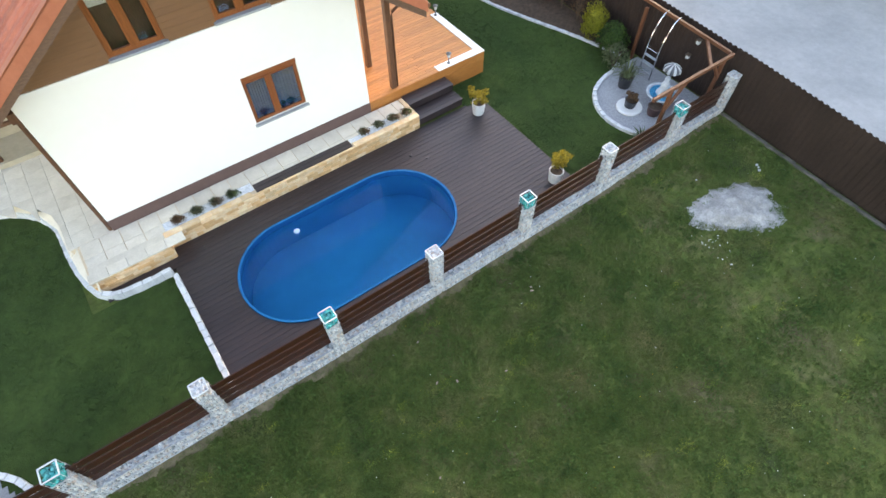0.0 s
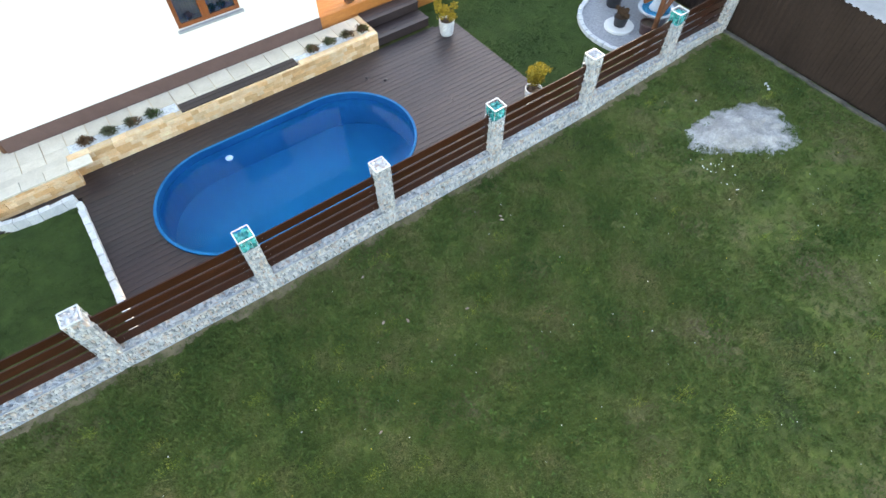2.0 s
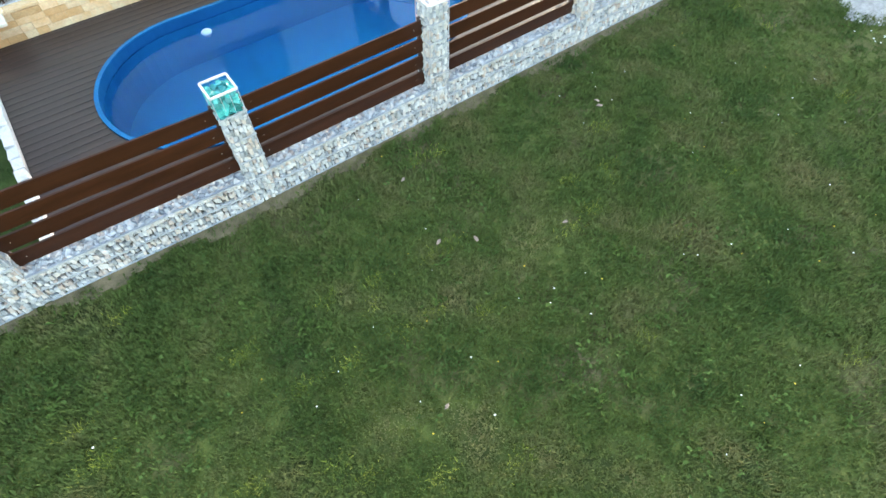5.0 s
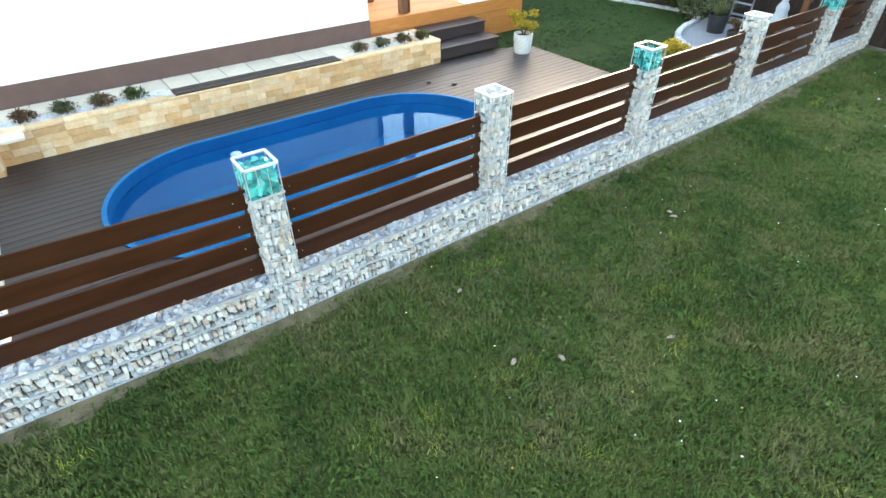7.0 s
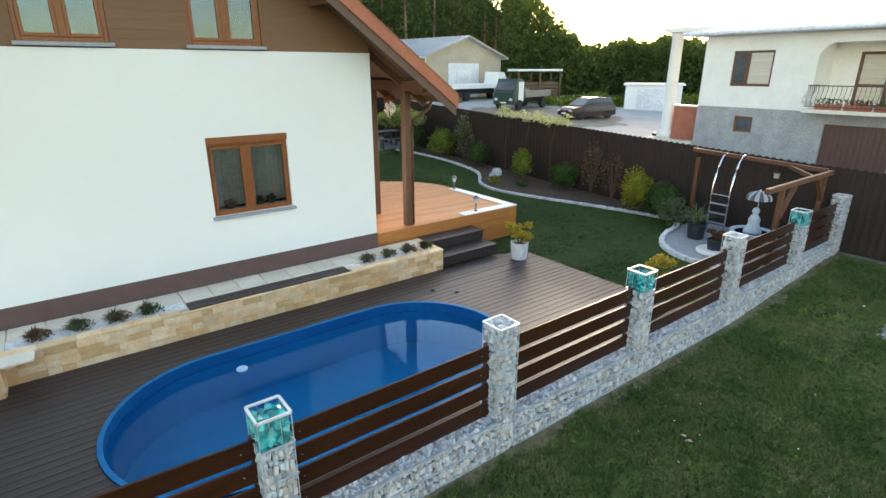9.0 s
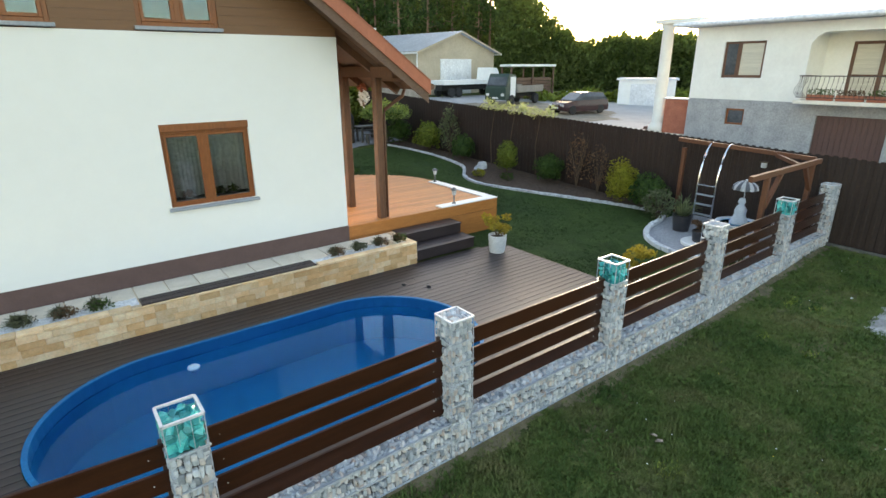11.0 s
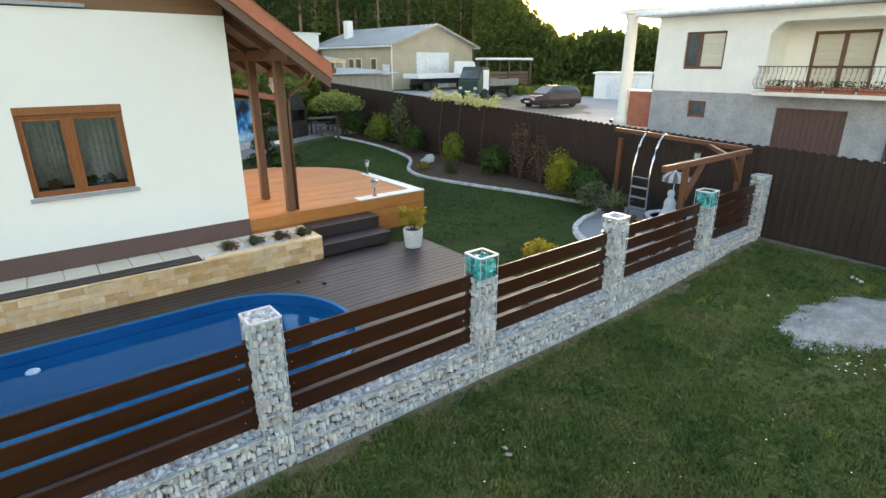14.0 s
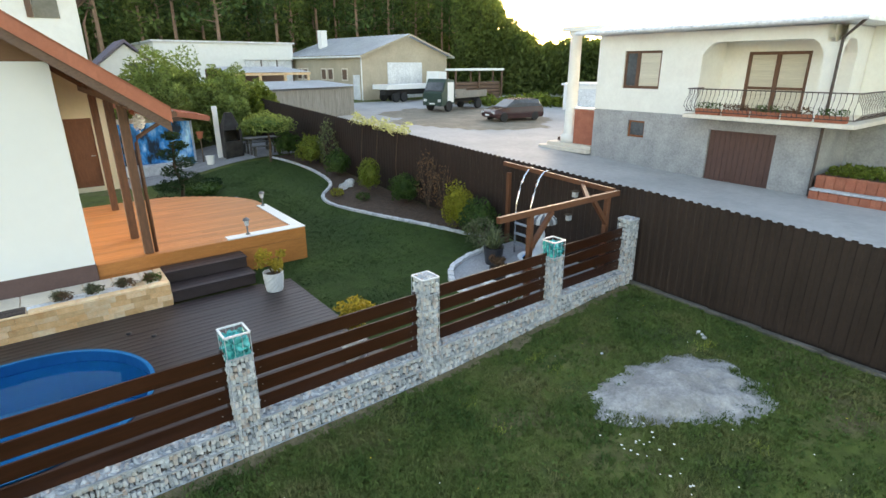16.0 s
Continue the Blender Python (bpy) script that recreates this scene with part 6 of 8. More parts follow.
    b = thing("bucket", "white plastic bucket on the patio", "bucket", at=(10.4, 18.8, 0.6))
    zb = land(10.4, 18.8) + 0.03
    part("pail", lathe(bmesh.new(), [(0.0, 0.0), (0.15, 0.0), (0.19, 0.36), (0.2, 0.36), (0.2, 0.38), (0.17, 0.38), (0.14, 0.02), (0.0, 0.02)], 10.4, 18.8, zb, 18), M_WHITE, b)
    tb = thing("garden_table", "dark wooden garden table with benches", "table", at=(12.6, 18.9, 0.9))
    zt = land(12.6, 18.9) + 0.03
    dark = mat("weathered_table", (0.06, 0.06, 0.055), (0.11, 0.105, 0.095), 0.7, 3, bump=0.2)
    part("tabletop", boxes((12.0, 13.5, 18.5, 19.2, zt + 0.7, zt + 0.75), bevel=0.008), dark, tb)
    for x in (12.2, 13.3):
        for y in (18.6, 19.1):
            part("leg", boxes((x - 0.04, x + 0.04, y - 0.04, y + 0.04, zt, zt + 0.7)), dark, tb)
    for y in (18.1, 19.6):
        bb = thing("garden_bench", "dark wooden bench beside the garden table", "bench", "garden benches", at=(12.7, y, zt))
        part("seat", boxes((12.05, 13.45, y - 0.14, y + 0.14, zt + 0.41, zt + 0.45), bevel=0.006), dark, bb)
        for x in (12.2, 13.3):
            part("leg", boxes((x - 0.04, x + 0.04, y - 0.1, y + 0.1, zt, zt + 0.41)), dark, bb)
    for x, y, r, h, m in ((8.7, 24.9, 1.8, 3.9, M_BUSH), (10.5, 25.0, 2.1, 4.4, M_BUSH), (13.4, 24.6, 1.7, 3.4, M_BUSH), (14.2, 22.8, 1.0, 2.6, M_LIME), (12.6, 22.9, 1.2, 2.9, M_BUSH), (10.6, 23.2, 1.3, 3.3, M_BUSH)):
        shrub("hedge_bush", "large loose green bush behind the patio", x, y, r, h, m, 9500, 0.10, group="hedge bushes", lump=0.32)


back_corner()
# ---- across the road ----
M_NWALL = mat("neighbour_render", (0.80, 0.77, 0.70), (0.87, 0.85, 0.78), 0.85, 0.8, bump=0.1, fine=0.04)
M_NBASE = mat("grey_stone_plinth", (0.30, 0.30, 0.30), (0.42, 0.42, 0.41), 0.85, 1.5, bump=0.4, bscale=30, third=(0.36, 0.355, 0.35))
M_GARAGE = mat("brown_garage_door", (0.09, 0.045, 0.035), (0.13, 0.065, 0.05), 0.5, 2, (1, 8, 1), 0.1)
M_IRON = mat("wrought_iron", (0.05, 0.035, 0.03), (0.09, 0.06, 0.05), 0.5, 6, bump=0.1)
M_BLINDS = mat("beige_blind", (0.55, 0.50, 0.40), (0.65, 0.60, 0.48), 0.8, 1, (0.2, 0.2, 20), 0.15)
M_GREYROOF = mat("pale_sheet_roof", (0.66, 0.68, 0.71), (0.82, 0.84, 0.86), 0.36, 0.8, (1, 1, 1), 0.1)
M_PLANKWALL = mat("weathered_boarding", (0.22, 0.20, 0.17), (0.34, 0.31, 0.27), 0.9, 2, (6, 6, 0.5), 0.3)
M_PANE = mat("dark_window_pane", (0.06, 0.065, 0.07), (0.12, 0.13, 0.14), 0.1, 1, bump=0, rough_var=0.04)
M_REDBLOCK = mat("red_palisade_block", (0.38, 0.12, 0.07), (0.48, 0.17, 0.10), 0.85, 3, bump=0.4, rnd=0.12)


def oriented(ox, oy, ang):
    """Maps plan coordinates along and across a turned building to the world."""
    return Matrix.Translation((ox, oy, 0)) @ Matrix.Rotation(ang, 4, "Z")


def obox(m, x0, x1, y0, y1, z0, z1, bevel=0.0, bm=None):
    bm = bm or bmesh.new()
    return box(bm, x0, x1, y0, y1, z0, z1, bevel, m)


def neighbour():
    t = thing("neighbour_house", "white two-storey house with corner balcony and brown garage", "house", at=(30, 5, 0.2))
    X = 26.0
    bm = bmesh.new()
    # street wall of the lower storey, with garage and cellar openings along y
    def ywall(bm, x0, x1, y0, y1, z0, z1, holes):
        ys = sorted({y0, y1, *[h[0] for h in holes], *[h[1] for h in holes]})
        for a, b in zip(ys, ys[1:]):
            z = z0
            for h in sorted((h for h in holes if h[0] <= a and h[1] >= b), key=lambda h: h[2]):
                box(bm, x0, x1, a, b, z, h[2])
                z = h[3]
            box(bm, x0, x1, a, b, z, z1)
        bmesh.ops.remove_doubles(bm, verts=bm.verts, dist=0.0005)
        return bm
    part("lower_wall", ywall(bmesh.new(), X, X + 0.4, 0.57, 10.1, 0.0, 2.82, [(1.93, 4.42, 0.0, 2.33), (7.35, 8.2, 1.7, 2.43)]), M_NBASE, t, "grey stone-faced lower wall")
    part("lower_side_wall", boxes((X + 0.4, 36, 0.57, 0.9, 0.0, 2.82)), M_NBASE, t)
    part("lower_side_wall", boxes((X + 0.4, 36, 9.7, 10.1, 0.0, 2.82)), M_NBASE, t)
    part("upper_wall", ywall(bmesh.new(), X, X + 0.35, 5.15, 10.1, 2.824, 6.05, [(6.9, 8.7, 3.8, 5.37)]), M_NWALL, t)
    part("loggia_back", ywall(bmesh.new(), 27.8, 28.1, 0.572, 5.15, 2.824, 6.05, [(1.95, 4.2, 2.95, 5.27)]), M_NWALL, t)
    part("loggia_side", boxes((X + 0.35, 27.8, 5.15, 5.45, 2.824, 6.05)), M_NWALL, t)
    part("side_wall", boxes((28.104, 36, 0.574, 0.9, 2.824, 6.05)), M_NWALL, t)
    part("side_wall", boxes((X + 0.35, 36, 9.75, 10.1, 2.824, 6.05)), M_NWALL, t)
    part("loggia_ceiling", boxes((X + 0.304, 27.796, 0.874, 5.146, 5.66, 6.04)), M_NWALL, t)
    part("corner_pillar", boxes((X, X + 0.4, 0.57, 0.97, 2.824, 5.5)), M_NWALL, t)
    # arched lintels over the loggia
    for horizontal in (0, 1):
        bm = bmesh.new()
        a0, a1 = (0.97, 5.148) if not horizontal else (X + 0.4, 27.798)
        n = 20
        top, low = [], []
        for i in range(n + 1):
            u = a0 + (a1 - a0) * i / n
            e = min(u - a0, a1 - u)
            z = 5.62 - 0.45 * max(0.0, 1 - e / 0.5) ** 2
            for w in (0.0, 0.3):
                p = (X + w, u) if not horizontal else (u, 0.57 + w)
                (top if 0 else low).append(bm.verts.new((*p, z)))
                top.append(bm.verts.new((*p, 6.05)))
        for i in range(n):
            k = 2 * i
            bm.faces.new((low[k], low[k + 2], top[k + 2], top[k]))
            bm.faces.new((low[k + 1], top[k + 1], top[k + 3], low[k + 3]))
            bm.faces.new((low[k], low[k + 1], low[k + 3], low[k + 2]))
            bm.faces.new((top[k], top[k + 2], top[k + 3], top[k + 1]))
        bmesh.ops.recalc_face_normals(bm, faces=bm.faces)
        part("arch", bm, M_NWALL, t, "rounded loggia arch")
    part("balcony_slab", boxes((24.8, 27.8, -0.7, 5.0, 2.83, 2.98), (27.8, 30.5, -0.7, 0.55, 2.83, 2.98), bevel=0.02), M_PAVER, t, "pale concrete balcony slab")
    r = part("railing", boxes((24.86, 24.9, -0.64, 4.94, 3.9, 3.94), (24.9, 30.4, -0.64, -0.6, 3.9, 3.94), (24.9, 26.0, 4.9, 4.94, 3.9, 3.94), (24.86, 24.9, -0.64, 4.94, 3.08, 3.11), (24.9, 30.4, -0.64, -0.6, 3.08, 3.11)), M_IRON, t, "bulging wrought iron railing")
    runs = [((24.88, -0.6 + 0.16 * i), (-1, 0)) for i in range(35)] + [((24.95 + 0.16 * i, -0.62), (0, -1)) for i in range(34)] + [((24.95 + 0.2 * i, 4.92), (0, 1)) for i in range(5)]
    for (x, y), (nx, ny) in runs:
        bm = tube(bmesh.new(), [(x, y, 3.1), (x + nx * 0.16, y + ny * 0.16, 3.28), (x + nx * 0.13, y + ny * 0.13, 3.45), (x, y, 3.7), (x, y, 3.92)], 0.011, 5)
        part("baluster", bm, M_IRON, r)
    for k in range(5):
        y = -0.4 + 1.02 * k
        fb = thing("flower_box", "terracotta flower box with red flowers on the balcony", "flower box", "balcony flower boxes", at=(25.05, y + 0.45, 2.98))
        part("trough", boxes((24.94, 25.16, y, y + 0.9, 2.982, 3.2), bevel=0.015), M_REDBLOCK, fb)
        rf = random.Random(60 + k)
        v, f = leaves([(25.05 + rf.gauss(0, 0.07), y + 0.9 * rf.random(), 3.2 + 0.22 * rf.random()) for _ in range(160)], 0.05, rf)
        raw("foliage", v, f, M_RUSSET if k % 2 else M_GREEN, fb)
    # garage, cellar window, balcony door, upper window
    g = part("garage_door", boxes((X + 0.12, X + 0.18, 1.93, 4.42, 0.1, 2.33)), M_GARAGE, t, "closed brown garage door")
    for k in range(12):
        y = 1.95 + 2.45 * k / 12
        part("door_slat", boxes((X + 0.10, X + 0.12, y + 0.008, y + 0.196, 0.15, 2.3)), M_GARAGE, g)
    w = part("cellar_window", boxes((X + 0.1, X + 0.16, 7.35, 7.43, 1.7, 2.43), (X + 0.1, X + 0.16, 8.12, 8.2, 1.7, 2.43), (X + 0.1, X + 0.16, 7.43, 8.12, 2.35, 2.43), (X + 0.1, X + 0.16, 7.43, 8.12, 1.7, 1.78)), M_FRAMEWOOD, t, "small brown cellar window")
    part("pane", boxes((X + 0.125, X + 0.135, 7.43, 8.12, 1.78, 2.35)), M_PANE, w)
    d = part("balcony_door", boxes((27.84, 27.92, 3.0, 3.16, 2.98, 5.27)), M_DARKWOOD, t, "brown framed glazed balcony doors")
    for a, b in ((1.95, 2.07), (4.08, 4.2)):
        part("door_stile", boxes((27.84, 27.92, a, b, 2.98, 5.27)), M_DARKWOOD, d)
    for a, b in ((2.07, 3.0), (3.16, 4.08)):
        for e, g2 in ((2.98, 3.1), (3.85, 3.95), (5.15, 5.27)):
            part("door_rail", boxes((27.84, 27.92, a, b, e, g2)), M_DARKWOOD, d)
    for a, b in ((2.07, 3.0), (3.16, 4.08)):
        for c, e in ((3.1, 3.85), (3.95, 5.15)):
            part("blind", boxes((27.9, 27.93, a, b, c, e)), M_BLINDS, d)
    w = part("upper_window", boxes((X + 0.08, X + 0.16, 6.9, 7.0, 3.8, 5.37), (X + 0.08, X + 0.16, 8.6, 8.7, 3.8, 5.37), (X + 0.08, X + 0.16, 7.0, 8.6, 5.27, 5.37), (X + 0.08, X + 0.16, 7.0, 8.6, 3.8, 3.92), (X + 0.08, X + 0.16, 7.95, 8.12, 3.92, 5.27)), M_DARKWOOD, t, "brown window with a beige blind")
    part("blind", boxes((X + 0.12, X + 0.14, 7.0, 7.95, 3.92, 5.27)), M_BLINDS, w)
    part("pane", boxes((X + 0.12, X + 0.13, 8.12, 8.6, 3.92, 5.27)), M_PANE, w)
    # roof
    bm = bmesh.new()
    pts = [(25.2, -0.3), (25.2, 10.9), (37, 10.9), (37, -0.3)]
    lo = [bm.verts.new((x, y, 6.08)) for x, y in pts]
    up = [bm.verts.new((x, y, 6.26)) for x, y in pts]
    ri = [bm.verts.new((30.5, 5.3, 6.9)), bm.verts.new((31.7, 5.3, 6.9))]
    bm.faces.new(lo[::-1])
    for i in range(4):
        bm.faces.new((lo[i], lo[(i + 1) % 4], up[(i + 1) % 4], up[i]))
    bm.faces.new((up[1], up[0], ri[0]))
    bm.faces.new((up[2], up[1], ri[0], ri[1]))
    bm.faces.new((up[3], up[2], ri[1]))
    bm.faces.new((up[0], up[3], ri[1], ri[0]))
    bmesh.ops.recalc_face_normals(bm, faces=bm.faces)
    part("roof", bm, M_GREYROOF, t, "low pale hipped roof")
    part("gutter", tube(bmesh.new(), [(25.15, -0.3, 6.15), (25.15, 10.9, 6.15)], 0.07, 8), M_GREYROOF, t)
    part("downpipe", tube(bmesh.new(), [(25.2, -0.2, 6.1), (25.9, 0.5, 5.6), (25.93, 0.5, 0.3)], 0.05, 8), M_IRON, t)
    # wing to the south
    part("wing_wall", boxes((29.0, 36, -7.5, 0.56, 2.824, 6.4)), M_NWALL, t)
    part("wing_base", boxes((29.0, 36, -7.5, 0.56, 0.0, 2.82)), M_NBASE, t)
    part("wing_door", boxes((28.94, 29.0, -2.2, -1.2, 0.3, 2.5)), M_GARAGE, t)
    b = part("wing_balcony", boxes((27.9, 29.0, -6.8, -2.4, 4.7, 4.86)), M_PAVER, t)
    part("balcony_front", boxes((27.9, 27.96, -6.8, -2.4, 4.86, 5.7)), M_BEIGE, b)
    # entrance stair and column
    s = thing("entrance_stair", "brown tiled entrance stair with white column", "stair", at=(27.3, 11.6, 0.4))
    z = land(27, 12) + 0.02
    for k in range(2):
        part("step", boxes((25.7 + 0.3 * k, 28.6, 10.15, 13.3 - 0.32 * k, z + 0.17 * k, z + 0.17 * k + 0.17), bevel=0.012), M_PAVER, s)
    for k in range(6):
        part("upper_step", boxes((26.75, 28.6, 10.15, 12.9 - 0.3 * k, z + 0.34 + 0.17 * k, z + 0.51 + 0.17 * k), bevel=0.01), M_GARAGE, s)
    part("parapet", boxes((26.35, 26.6, 10.15, 11.55, z + 0.34, z + 2.05), bevel=0.01), M_REDBLOCK, s, "red-brown stair parapet")
    part("parapet_cap", boxes((26.3, 26.65, 10.15, 11.6, z + 2.05, z + 2.13), bevel=0.012), M_WHITE, s)
    part("column", lathe(bmesh.new(), [(0.46, 0), (0.46, 0.32), (0.36, 0.4), (0.30, 0.5), (0.28, 5.1), (0.36, 5.2), (0.36, 5.36)], 26.6, 12.0, z + 0.34, 18), M_NWALL, s, smooth=True)
    part("porch_roof", boxes((26.1, 29.0, 10.15, 12.5, z + 5.7, z + 5.9)), M_NWALL, s)
    # block planters by the drive
    p = thing("palisade_planter", "tiered planter of red and grey palisade blocks", "planter", at=(26.5, -3, 0.2))
    y = 0.40
    while y > -8.5:
        for x0, z0, z1 in ((25.6, 0.1, 0.60), (26.0, 0.3, 1.10)):
            part("block", boxes((x0, x0 + 0.25, y - 0.295, y, z0, z1 + rng.uniform(-0.01, 0.01)), bevel=0.025), M_REDBLOCK, p)
        part("cap", boxes((25.58, 25.9, y - 0.295, y, 0.615, 0.69), bevel=0.02), M_KERB, p)
        y -= 0.3
    part("soil", boxes((25.85, 26.0, -8.5, 0.4, 0.1, 0.6), (26.25, 28.9, -8.5, 0.4, 0.1, 1.08)), M_SOIL, p)
    rnd = random.Random(3)
    v, f = leaves([(rnd.uniform(26.3, 28.7), rnd.uniform(-8.4, 0.3), 1.1 + 0.15 * rnd.random()) for _ in range(2500)], 0.12, rnd)
    tagged(raw("planter_grass", v, f, M_LIME), "bright green ground cover in the planter", "ground cover", kind="stuff")


neighbour()


# ---- yard ----
def corrugated(m, x0, x1, y0, y1, za, zb, material, name, parent, label=""):
    """A ribbed roof sheet falling from za at y0 to zb at y1."""
    bm = bmesh.new()
    n = max(4, int((x1 - x0) / 0.22))
    prev = None
    for i in range(n * 2 + 1):
        x = x0 + (x1 - x0) * i / (n * 2)
        d = 0.03 if i % 2 else 0.0
        a, b = bm.verts.new(m @ Vector((x, y0, za + d))), bm.verts.new(m @ Vector((x, y1, zb + d)))
        if prev:
            bm.faces.new((prev[0], a, b, prev[1]))
        prev = (a, b)
    bmesh.ops.solidify(bm, geom=list(bm.faces), thickness=0.02)
    return part(name, bm, material, parent, label)


def workshop():
    ang = math.atan2(1.35, 10.9)
    m = oriented(29.35, 38.7, ang)
    t = thing("workshop", "beige rendered workshop with a pale sheet roof", "workshop", at=(34, 44, 1.7))
    W, L, e, a, z0 = 10.95, 13.0, 5.75, 7.55, 1.3
    bm = bmesh.new()
    pts = [(0, z0), (W, z0), (W, e), (W / 2, a), (0, e)]
    fr = [bm.verts.new(m @ Vector((x, 0, z))) for x, z in pts]
    bk = [bm.verts.new(m @ Vector((x, L, z))) for x, z in pts]
    bm.faces.new(fr)
    bm.faces.new(bk[::-1])
    for i in range(5):
        bm.faces.new((fr[i], bk[i], bk[(i + 1) % 5], fr[(i + 1) % 5]))
    bmesh.ops.recalc_face_normals(bm, faces=bm.faces)
    part("wall", bm, M_BEIGE, t)
    for s in (-1, 1):
        bm = bmesh.new()
        xe = -0.5 if s < 0 else W + 0.5
        ze = e - 0.5 * (a - e) / (W / 2)
        n = 40
        prev = None
        for i in range(n + 1):
            y = -0.6 + (L + 1.0) * i / n
            d = 0.05 if i % 2 else 0.0
            p, q = bm.verts.new(m @ Vector((W / 2, y, a + 0.12 + d))), bm.verts.new(m @ Vector((xe, y, ze + 0.12 + d)))
            if prev:
                bm.faces.new((prev[0], p, q, prev[1]))
            prev = (p, q)
        bmesh.ops.solidify(bm, geom=list(bm.faces), thickness=0.12)
        part("roof_sheet", bm, M_GREYROOF, t, "pale ribbed roof sheeting")
        part("verge_board", beam(bmesh.new(), m @ Vector((W / 2, -0.62, a + 0.05)), m @ Vector((xe, -0.62, ze + 0.02)), 0.04, 0.14), M_BEIGE, t)
        part("gutter", tube(bmesh.new(), [m @ Vector((xe, -0.6, ze)), m @ Vector((xe, L, ze))], 0.09, 8), M_WHITE, t)
    d = part("gate", obox(m, 3.0, 7.4, -0.05, 0.0, z0 + 0.3, 5.1), M_GREYROOF, t, "pale sliding gate")
    for k in range(8):
        part("gate_board", obox(m, 3.02 + 0.545 * k, 3.02 + 0.545 * k + 0.53, -0.08, -0.05, z0 + 0.35, 5.05), M_GREYROOF, d)
    for y in (2.2, 4.6, 5.8, 9.2, 10.4):
        w = part("window", obox(m, -0.05, 0.0, y, y + 0.95, 3.45, 4.6), M_PAVER, t, "small barred window")
        part("pane", obox(m, -0.07, -0.05, y + 0.12, y + 0.83, 3.57, 4.48), M_BARGE, w)
    part("side_door", obox(m, -0.05, 0.0, 0.35, 1.35, z0 + 0.3, 4.0), M_GREYROOF, t, "pale metal side door")
    c = part("chimney", obox(m, 2.0, 2.7, 9.5, 10.2, 6.0, 8.3), M_WHITE, t, "white chimney")
    part("downpipe", tube(bmesh.new(), [m @ Vector((-0.4, -0.5, e - 0.2)), m @ Vector((-0.1, -0.1, e - 0.8)), m @ Vector((-0.1, -0.1, 1.7))], 0.06, 8), M_WHITE, t)


def low_sheds():
    t = thing("lean_to_shed", "low boarded shed with a pale sheet roof", "shed", at=(19, 29, 1.2))
    m = oriented(15.4, 27.2, math.atan2(2.6, 8.2))
    part("wall", obox(m, 0, 8.6, 0, 3.6, 0.9, 3.3), M_PLANKWALL, t, "weathered grey boarded wall")
    for k in range(24):
        part("wall_board", obox(m, 0.01 + 0.358 * k, 0.35 + 0.358 * k, -0.03, 0.0, 0.95, 3.28), M_PLANKWALL, t)
    corrugated(m, -0.4, 9.0, -0.4, 4.0, 3.42, 3.75, M_GREYROOF, "roof_sheet", t, "pale corrugated roof")
    t = thing("open_shelter", "open timber shelter with a pale roof", "shelter", at=(19.5, 35, 1.5))
    m = oriented(16.2, 33.6, math.atan2(1.6, 6.0))
    corrugated(m, 0, 7.0, 0, 3.5, 4.35, 4.75, M_GREYROOF, "roof_sheet", t)
    for x in (0.2, 2.4, 4.6, 6.8):
        part("post", obox(m, x - 0.08, x + 0.08, 0.1, 0.26, 1.2, 4.35), M_SANDSTONE, t)
    part("back_wall", obox(m, 0, 7.0, 3.3, 3.45, 1.2, 4.6), M_BARGE, t)
    part("beam", obox(m, 0, 7.0, 0.1, 0.26, 4.15, 4.33), M_SANDSTONE, t)
    t = thing("white_hall", "long white building with grey lower glazing", "building", at=(21, 52, 2))
    part("upper_wall", boxes((14.5, 27.6, 50, 60, 5.4, 6.95)), M_WHITE, t)
    part("lower_wall", boxes((14.5, 22.5, 50.02, 60, 1.5, 5.4)), M_WHITE, t)
    for k in range(3):
        p = part("bay", boxes((22.6 + 1.65 * k, 24.15 + 1.65 * k, 50.2, 50.3, 1.6, 5.38)), M_GREYROOF, t)
        part("pier", boxes((24.15 + 1.65 * k, 24.25 + 1.65 * k, 50.1, 50.35, 1.5, 5.4)), M_IRON, t)
    part("roof", boxes((14.3, 27.8, 49.8, 60.2, 6.952, 7.1)), M_GREYROOF, t)
    t = thing("white_cottage", "small white cottage with a purple-grey roof", "cottage", at=(11.5, 46, 2))
    part("wall", poly_xz([(9.6, 1.5), (13.1, 1.5), (13.1, 5.2), (11.5, 6.5), (9.6, 5.0)], 45, 50), M_WHITE, t)
    part("roof", poly_xz([(11.5, 6.62), (13.5, 5.0), (13.5, 5.15), (11.5, 6.85), (9.2, 4.9), (9.2, 4.75)], 44.6, 50.5), mat("purple_slate", (0.16, 0.13, 0.16), (0.24, 0.20, 0.24), 0.7, 2, bump=0.3), t)
    part("window", boxes((11.6, 12.6, 44.95, 45.0, 3.9, 5.1)), M_PANE, t)
    t = thing("white_house", "tall white house with a brown gutter", "house", at=(3, 33, 1))
    part("wall", boxes((-4, 7.55, 30, 40, 0.8, 8.6)), M_WHITE, t)
    part("roof", poly_xz([(-4.6, 8.6), (8.35, 8.6), (8.35, 8.75), (1.8, 11.5), (-4.6, 8.75)], 29.4, 40.5), M_BARGE, t)
    part("gutter", tube(bmesh.new(), [(8.4, 29.4, 8.6), (8.4, 40, 8.6)], 0.08, 8), M_BARGE, t)
    part("downpipe", tube(bmesh.new(), [(8.35, 29.9, 8.5), (7.7, 29.95, 7.0), (7.62, 29.95, 1.5)], 0.06, 8), M_BARGE, t)
    w = part("window", boxes((5.6, 6.7, 29.95, 30.0, 7.2, 8.4)), M_PANE, t)
